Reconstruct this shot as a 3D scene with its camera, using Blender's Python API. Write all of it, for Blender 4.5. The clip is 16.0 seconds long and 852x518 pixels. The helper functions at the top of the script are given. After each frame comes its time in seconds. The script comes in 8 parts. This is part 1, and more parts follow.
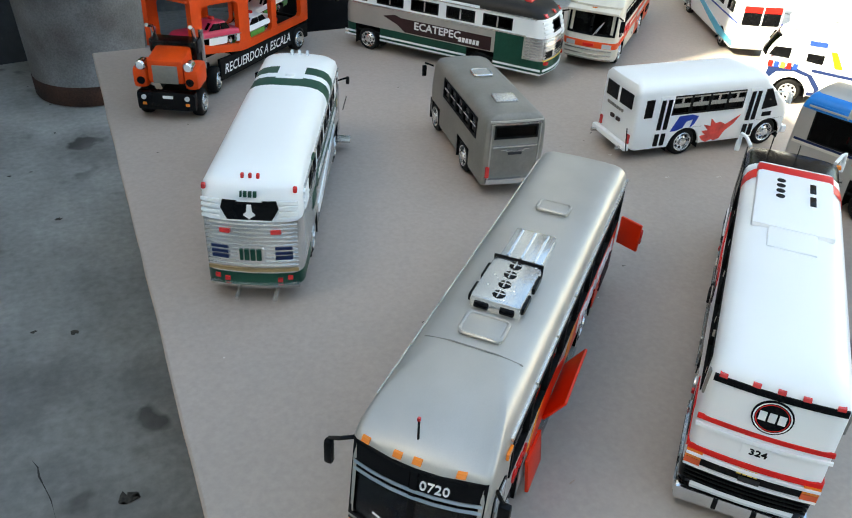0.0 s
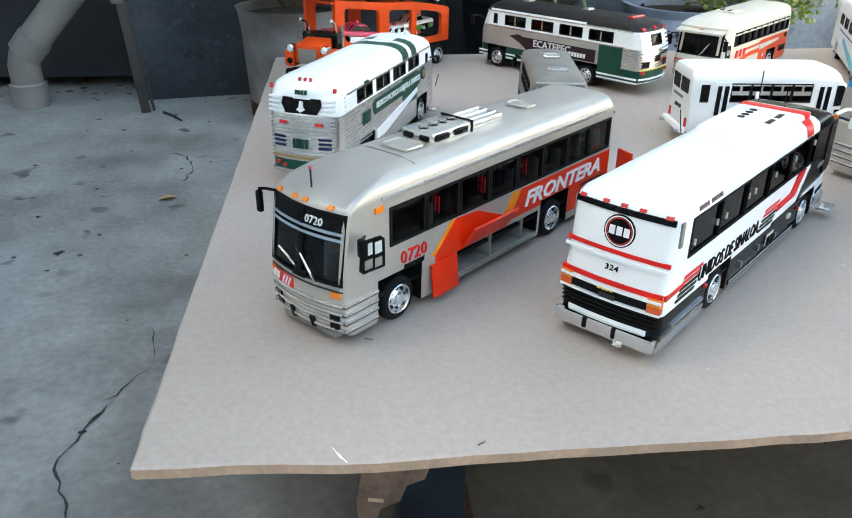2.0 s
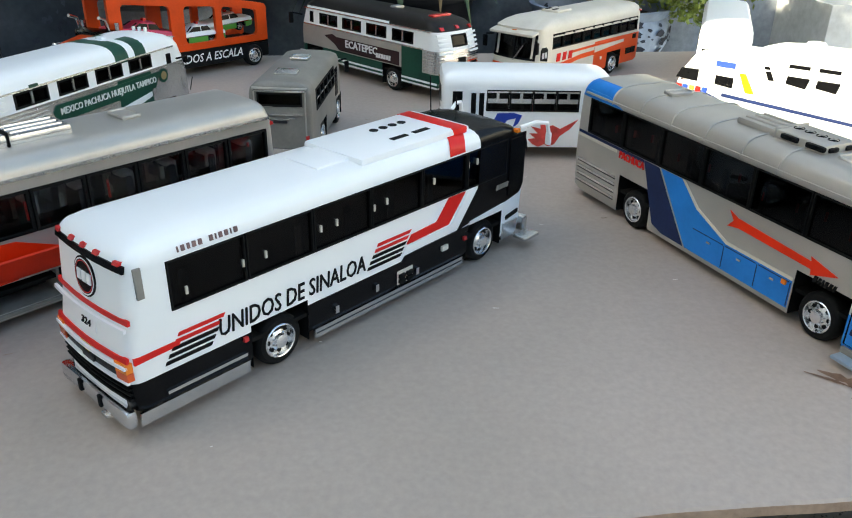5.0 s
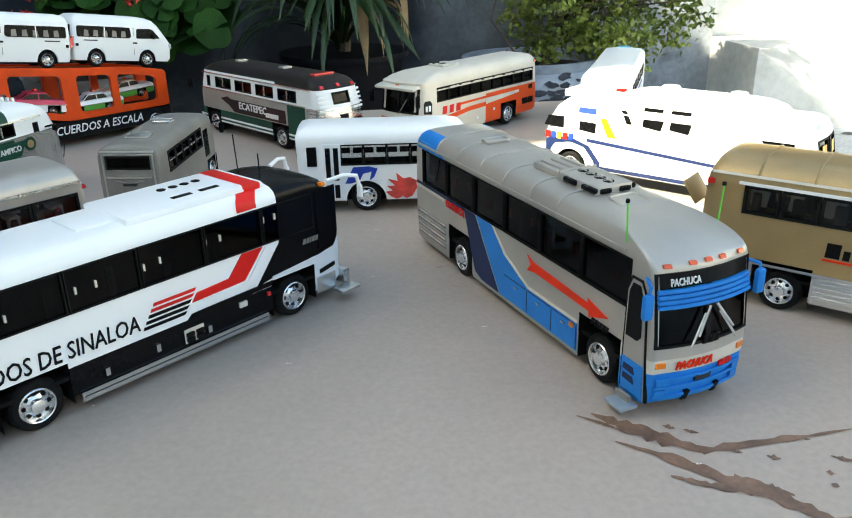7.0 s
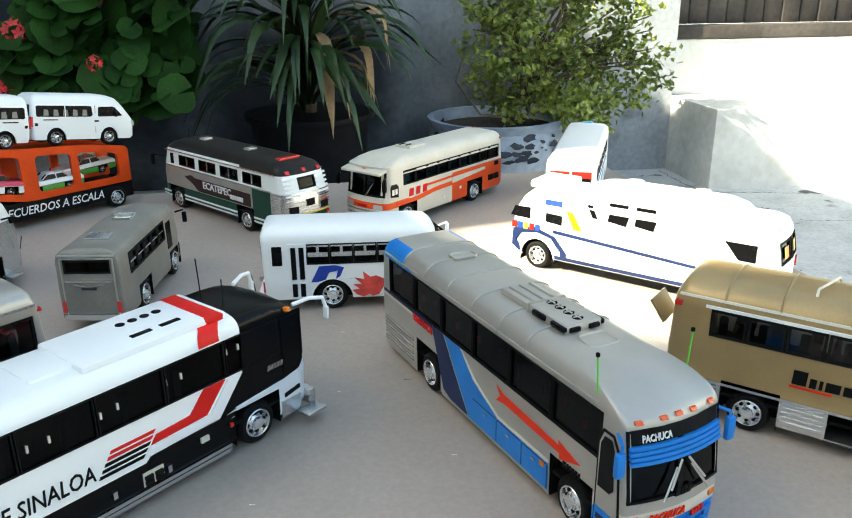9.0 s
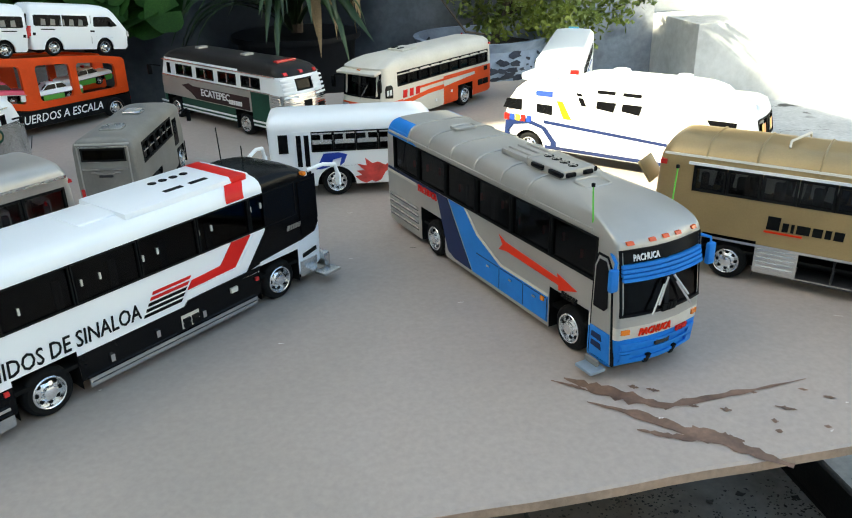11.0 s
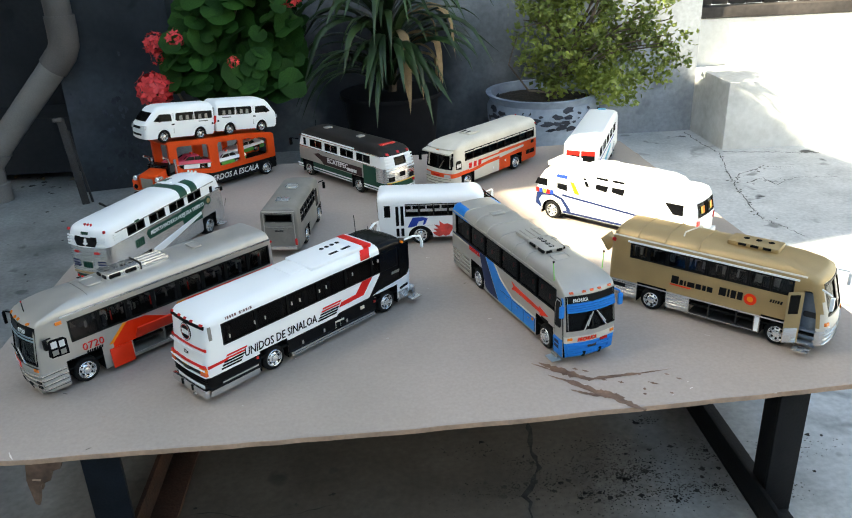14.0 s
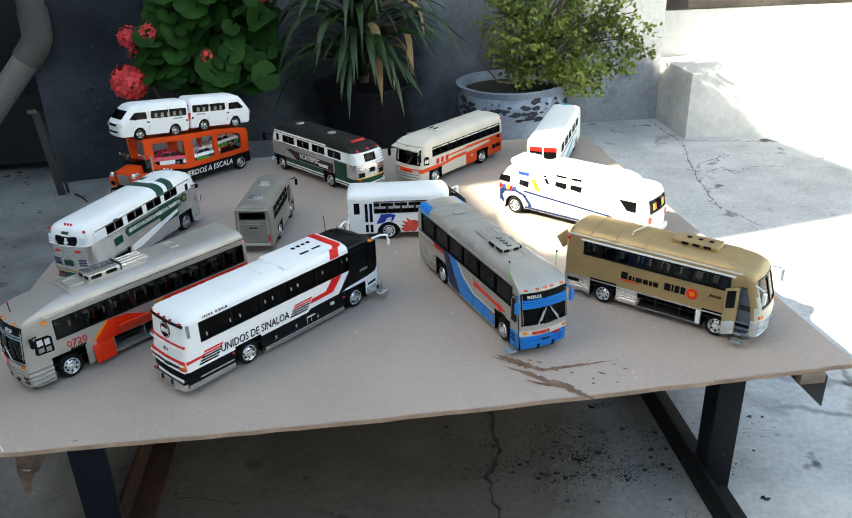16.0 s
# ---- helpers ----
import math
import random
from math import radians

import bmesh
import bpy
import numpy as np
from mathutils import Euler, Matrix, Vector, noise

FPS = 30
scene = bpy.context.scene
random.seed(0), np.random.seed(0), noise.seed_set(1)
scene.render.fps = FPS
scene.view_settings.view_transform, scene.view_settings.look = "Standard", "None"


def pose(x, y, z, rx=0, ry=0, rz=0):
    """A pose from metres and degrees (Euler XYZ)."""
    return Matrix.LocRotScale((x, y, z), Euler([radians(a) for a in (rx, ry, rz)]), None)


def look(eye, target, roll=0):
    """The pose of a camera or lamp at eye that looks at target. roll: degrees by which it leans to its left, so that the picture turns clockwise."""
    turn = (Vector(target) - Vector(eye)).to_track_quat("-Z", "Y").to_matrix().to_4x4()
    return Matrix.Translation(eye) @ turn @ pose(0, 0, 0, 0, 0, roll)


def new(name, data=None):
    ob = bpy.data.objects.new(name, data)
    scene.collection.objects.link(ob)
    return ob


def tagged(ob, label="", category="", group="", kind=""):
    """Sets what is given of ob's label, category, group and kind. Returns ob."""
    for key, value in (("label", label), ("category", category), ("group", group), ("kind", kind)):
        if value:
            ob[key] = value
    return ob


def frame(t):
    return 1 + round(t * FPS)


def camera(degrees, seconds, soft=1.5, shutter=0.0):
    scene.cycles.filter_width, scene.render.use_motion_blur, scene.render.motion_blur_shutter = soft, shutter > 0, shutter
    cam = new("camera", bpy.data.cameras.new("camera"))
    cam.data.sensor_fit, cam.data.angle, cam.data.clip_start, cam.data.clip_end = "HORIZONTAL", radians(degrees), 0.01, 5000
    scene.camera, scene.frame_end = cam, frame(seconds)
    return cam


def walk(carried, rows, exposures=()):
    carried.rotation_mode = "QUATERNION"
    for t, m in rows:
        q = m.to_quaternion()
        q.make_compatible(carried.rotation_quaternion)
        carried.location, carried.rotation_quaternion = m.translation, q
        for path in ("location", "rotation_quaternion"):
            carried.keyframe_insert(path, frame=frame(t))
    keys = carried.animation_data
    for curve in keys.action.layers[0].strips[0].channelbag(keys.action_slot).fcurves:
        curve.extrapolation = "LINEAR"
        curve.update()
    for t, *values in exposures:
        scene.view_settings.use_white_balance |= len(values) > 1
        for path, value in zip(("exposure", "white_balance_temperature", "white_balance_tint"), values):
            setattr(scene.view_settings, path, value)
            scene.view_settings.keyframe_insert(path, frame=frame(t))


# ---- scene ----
cam = camera(57.6, 16.0, soft=1.1)
# height of the board's upper face over the floor, metres
TOP = 0.183
PATH = [
    (0, (-0.014, -0.071, 0.479), (0.71, 1.425, -0.633), 3.7),
    (0.5, (-0.011, -0.162, 0.431), (0.536, 1.488, -0.559), 2.0),
    (1, (0.019, -0.222, 0.408), (0.404, 1.5, -0.533), 1.9),
    (1.5, (0.055, -0.247, 0.4), (0.289, 1.525, -0.498), 2.1),
    (2, (0.095, -0.26, 0.405), (0.283, 1.522, -0.483), 0.9),
    (2.5, (0.13, -0.273, 0.407), (0.313, 1.531, -0.439), -0.8),
    (3, (0.155, -0.27, 0.405), (0.314, 1.554, -0.397), -1.2),
    (3.5, (0.164, -0.248, 0.405), (0.358, 1.564, -0.42), -0.5),
    (4, (0.215, -0.214, 0.424), (0.378, 1.516, -0.566), 1.6),
    (4.5, (0.304, -0.204, 0.402), (0.427, 1.561, -0.531), 1.6),
    (4.7, (0.32, -0.203, 0.395), (0.467, 1.571, -0.516), 1.7),
    (6.8, (0.438, -0.214, 0.389), (0.633, 1.623, -0.377), -0.2),
    (7, (0.45, -0.212, 0.391), (0.624, 1.63, -0.367), -1.2),
    (7.5, (0.48, -0.208, 0.391), (0.681, 1.63, -0.372), -0.5),
    (8, (0.466, -0.203, 0.4), (0.66, 1.637, -0.36), -0.6),
    (8.5, (0.446, -0.189, 0.428), (0.595, 1.684, -0.26), -0.8),
    (8.7, (0.453, -0.185, 0.441), (0.655, 1.688, -0.231), -0.5),
    (10.8, (0.453, -0.231, 0.4), (0.819, 1.557, -0.42), -0.1),
    (11, (0.43, -0.237, 0.407), (0.727, 1.564, -0.412), -1.4),
    (11.5, (0.403, -0.292, 0.447), (0.479, 1.553, -0.32), -3.5),
    (12, (0.38, -0.362, 0.492), (0.54, 1.481, -0.268), -0.9),
    (12.5, (0.392, -0.429, 0.536), (0.587, 1.426, -0.186), -0.1),
    (13, (0.399, -0.489, 0.563), (0.503, 1.359, -0.194), -2.0),
    (13.5, (0.403, -0.534, 0.56), (0.507, 1.294, -0.246), -1.1),
    (14, (0.417, -0.551, 0.585), (0.51, 1.275, -0.225), -2.3),
    (14.5, (0.425, -0.579, 0.615), (0.548, 1.229, -0.232), -1.4),
    (15, (0.427, -0.591, 0.626), (0.578, 1.208, -0.234), -1.3),
    (15.5, (0.427, -0.592, 0.627), (0.584, 1.209, -0.23), -1.4),
    (16, (0.429, -0.59, 0.625), (0.576, 1.209, -0.236), -1.9),
]
walk(cam, [(t, look(eye, target, roll)) for t, eye, target, roll in PATH],
     exposures=[(0.0, 2.28, 7800, -1), (0.5, 2.26, 7800, -1), (1.0, 2.55, 7850, 0), (2.5, 2.85, 7850, 0), (3.5, 2.7, 7850, 0), (4.0, 2.52, 7850, 0), (4.5, 2.1, 7850, 0), (7.0, 2.2, 7800, -3), (8.5, 2.2, 7800, -4), (11.0, 2.1, 7800, -3), (12.0, 2.13, 7800, -2), (13.5, 2.07, 7800, 0), (14.5, 2.1, 7800, 0), (16.0, 2.08, 7800, 0)])

# ---- daylight ----
SUN_FROM = Vector((-1.0, -0.22, 0.833)).normalized()
world = bpy.data.worlds.new("world")
scene.world = world
world.use_nodes = True
wn = world.node_tree.nodes
sky = wn.new("ShaderNodeTexSky")
sky.sky_type, sky.sun_disc = "NISHITA", False
sky.sun_elevation = math.asin(SUN_FROM.z)
sky.sun_rotation = math.atan2(SUN_FROM.x, SUN_FROM.y)
sky.air_density, sky.dust_density, sky.ozone_density = 1.0, 1.5, 1.0
world.node_tree.links.new(sky.outputs[0], wn["Background"].inputs[0])
wn["Background"].inputs[1].default_value = 0.15
sun = new("sun", bpy.data.lights.new("sun", "SUN"))
sun.data.energy, sun.data.angle, sun.data.color = 5.0, radians(0.53), (1.0, 0.95, 0.88)
sun.matrix_world = look(SUN_FROM * 10, (0, 0, 0))


# ---- materials ----
def material(name, color, rough=0.5, metal=0.0, vary=0.08, scale=40.0, bump=0.0, fine=400.0, coat=0.0, dirt=None, spec=0.5, wear=0.03):
    """A painted or bare surface: base colour with stains at a coarse scale, grain at a fine one, and relief."""
    m = bpy.data.materials.new(name)
    m.use_nodes = True
    nt = m.node_tree
    n, l = nt.nodes, nt.links
    b = n["Principled BSDF"]
    b.inputs["Roughness"].default_value, b.inputs["Metallic"].default_value = rough, metal
    b.inputs["Specular IOR Level"].default_value = spec
    b.inputs["Coat Weight"].default_value = coat
    co = n.new("ShaderNodeTexCoord")
    big, small = n.new("ShaderNodeTexNoise"), n.new("ShaderNodeTexNoise")
    for tex, s, d in ((big, scale, 4.0), (small, fine, 3.0)):
        tex.inputs["Scale"].default_value, tex.inputs["Detail"].default_value = s, d
        l.new(co.outputs["Object"], tex.inputs["Vector"])
    ramp = n.new("ShaderNodeValToRGB")
    dark = dirt or tuple(c * (1 - 2.2 * vary) for c in color)
    ramp.color_ramp.elements[0].color = (*[max(c, 0.0) for c in dark], 1)
    ramp.color_ramp.elements[1].color = (*[min(c * (1 + vary), 1) for c in color], 1)
    ramp.color_ramp.elements[0].position, ramp.color_ramp.elements[1].position = 0.28, 0.62
    l.new(big.outputs["Fac"], ramp.inputs["Fac"])
    mix = n.new("ShaderNodeMix")
    mix.data_type, mix.blend_type = "RGBA", "OVERLAY"
    mix.inputs["Factor"].default_value = min(0.9, vary * 2)
    l.new(ramp.outputs["Color"], mix.inputs[6])
    l.new(small.outputs["Fac"], mix.inputs[7])
    l.new(mix.outputs[2], b.inputs["Base Color"])
    rr = n.new("ShaderNodeMapRange")
    rr.inputs["To Min"].default_value, rr.inputs["To Max"].default_value = max(rough - wear, 0.02), min(rough + wear, 1)
    l.new(small.outputs["Fac"], rr.inputs["Value"])
    l.new(rr.outputs["Result"], b.inputs["Roughness"])
    if bump:
        bp = n.new("ShaderNodeBump")
        bp.inputs["Strength"].default_value, bp.inputs["Distance"].default_value = bump, 0.002
        l.new(small.outputs["Fac"], bp.inputs["Height"])
        l.new(bp.outputs["Normal"], b.inputs["Normal"])
    return m


def glass(name, tint, gloss=0.05, ior=1.5):
    """A thin tinted pane: it lets tinted light through and mirrors a part of it."""
    m = bpy.data.materials.new(name)
    m.use_nodes = True
    n, l = m.node_tree.nodes, m.node_tree.links
    n.remove(n["Principled BSDF"])
    tr, gl, mx, fr = (n.new("ShaderNodeBsdfTransparent"), n.new("ShaderNodeBsdfGlossy"), n.new("ShaderNodeMixShader"), n.new("ShaderNodeFresnel"))
    tr.inputs[0].default_value = (*tint, 1)
    gl.inputs["Roughness"].default_value = gloss
    fr.inputs["IOR"].default_value = ior
    l.new(fr.outputs[0], mx.inputs[0])
    l.new(tr.outputs[0], mx.inputs[1])
    l.new(gl.outputs[0], mx.inputs[2])
    l.new(mx.outputs[0], n["Material Output"].inputs[0])
    return m


def concrete(name, base, dark, light, scale, crack_scale, spots=0.5, blotch=1.5, lighter=None, lighter2=None, shade_stain=None):
    """Weathered cement: broad blotches, fine grain, dark pits and hair cracks."""
    m = bpy.data.materials.new(name)
    m.use_nodes = True
    n, l = m.node_tree.nodes, m.node_tree.links
    b = n["Principled BSDF"]
    b.inputs["Roughness"].default_value = 0.88
    co = n.new("ShaderNodeTexCoord")

    def noise_tex(s, d, rough=0.55):
        t = n.new("ShaderNodeTexNoise")
        t.inputs["Scale"].default_value, t.inputs["Detail"].default_value, t.inputs["Roughness"].default_value = s, d, rough
        l.new(co.outputs["Object"], t.inputs["Vector"])
        return t

    def ramp(src, stops):
        r = n.new("ShaderNodeValToRGB")
        r.color_ramp.elements[0].position, r.color_ramp.elements[1].position = stops[0][0], stops[-1][0]
        r.color_ramp.elements[0].color, r.color_ramp.elements[1].color = (*stops[0][1], 1), (*stops[-1][1], 1)
        for p, c in stops[1:-1]:
            r.color_ramp.elements.new(p).color = (*c, 1)
        l.new(src, r.inputs["Fac"])
        return r

    def mixed(a, bcol, fac, mode="MIX"):
        x = n.new("ShaderNodeMix")
        x.data_type, x.blend_type = "RGBA", mode
        for sock, v in ((x.inputs[6], a), (x.inputs[7], bcol), (x.inputs["Factor"], fac)):
            if isinstance(v, (int, float)):
                sock.default_value = v
            elif isinstance(v, tuple):
                sock.default_value = (*v, 1)
            else:
                l.new(v, sock)
        return x.outputs[2]

    broad = ramp(noise_tex(blotch, 5).outputs["Fac"], [(0.3, dark), (0.5, base), (0.72, light)])
    tone = broad.outputs[0]
    for band in ((lighter, lighter2) if lighter2 else (lighter,) if lighter else ()):
        # paler tone past a ragged edge: from band[0] to band[1] metres along an axis
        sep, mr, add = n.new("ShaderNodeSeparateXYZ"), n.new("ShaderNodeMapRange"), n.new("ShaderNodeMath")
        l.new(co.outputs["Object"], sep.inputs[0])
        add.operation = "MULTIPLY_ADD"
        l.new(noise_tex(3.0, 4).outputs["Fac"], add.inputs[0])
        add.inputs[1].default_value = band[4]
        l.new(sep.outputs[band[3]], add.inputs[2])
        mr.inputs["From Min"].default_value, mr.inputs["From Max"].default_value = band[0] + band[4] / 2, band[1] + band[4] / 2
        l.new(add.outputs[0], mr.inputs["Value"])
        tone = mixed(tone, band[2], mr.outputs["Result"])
    if shade_stain:
        # an earth-brown stain deepened for shade round (x, y), fading raggedly between two radii
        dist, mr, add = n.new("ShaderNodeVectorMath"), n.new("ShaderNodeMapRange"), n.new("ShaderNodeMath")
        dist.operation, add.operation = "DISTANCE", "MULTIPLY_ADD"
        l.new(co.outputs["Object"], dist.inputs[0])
        dist.inputs[1].default_value = (shade_stain[0], shade_stain[1], 0)
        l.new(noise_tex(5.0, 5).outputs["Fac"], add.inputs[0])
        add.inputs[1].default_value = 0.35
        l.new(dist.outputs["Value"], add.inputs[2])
        mr.inputs["From Min"].default_value, mr.inputs["From Max"].default_value = shade_stain[2] + 0.17, shade_stain[3] + 0.17
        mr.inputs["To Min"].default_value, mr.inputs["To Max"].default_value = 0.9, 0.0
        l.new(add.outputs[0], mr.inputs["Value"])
        tone = mixed(tone, shade_stain[4], mr.outputs["Result"])
    mid = ramp(noise_tex(scale, 6, 0.65).outputs["Fac"], [(0.3, (0.38, 0.38, 0.38)), (0.64, (0.61, 0.61, 0.61))])
    col = mixed(tone, mid.outputs[0], 0.8, "OVERLAY")
    grain = noise_tex(scale * 14, 3)
    col = mixed(col, grain.outputs["Fac"], 0.35, "OVERLAY")
    pits = ramp(noise_tex(scale * 2.2, 3, 0.4).outputs["Fac"], [(0.30, (1, 1, 1)), (0.36, (0, 0, 0))])
    mask = ramp(noise_tex(blotch * 1.7, 2).outputs["Fac"], [(0.45, (0, 0, 0)), (0.6, (spots, spots, spots))])
    pf = mixed(pits.outputs[0], mask.outputs[0], 1.0, "MULTIPLY")
    col = mixed(col, tuple(c * 0.3 for c in dark), pf)
    # hair cracks along the seams of warped cells
    warp = n.new("ShaderNodeVectorMath")
    warp.operation = "MULTIPLY_ADD"
    wt = noise_tex(crack_scale * 2.5, 5)
    l.new(wt.outputs["Color"], warp.inputs[0])
    warp.inputs[1].default_value = (0.5 / crack_scale,) * 3
    l.new(co.outputs["Object"], warp.inputs[2])
    vo = n.new("ShaderNodeTexVoronoi")
    vo.feature = "DISTANCE_TO_EDGE"
    vo.inputs["Scale"].default_value = crack_scale
    l.new(warp.outputs[0], vo.inputs["Vector"])
    cr = ramp(vo.outputs["Distance"], [(0.002, (0.8, 0.8, 0.8)), (0.012, (0, 0, 0))])
    cm = ramp(noise_tex(crack_scale * 1.3, 3).outputs["Fac"], [(0.5, (0, 0, 0)), (0.6, (1, 1, 1))])
    cf = mixed(cr.outputs[0], cm.outputs[0], 1.0, "MULTIPLY")
    col = mixed(col, tuple(c * 0.25 for c in dark), cf)
    l.new(col, b.inputs["Base Color"])
    bp = n.new("ShaderNodeBump")
    bp.inputs["Strength"].default_value, bp.inputs["Distance"].default_value = 0.5, 0.003
    l.new(mid.outputs[0], bp.inputs["Height"])
    l.new(bp.outputs["Normal"], b.inputs["Normal"])
    return m


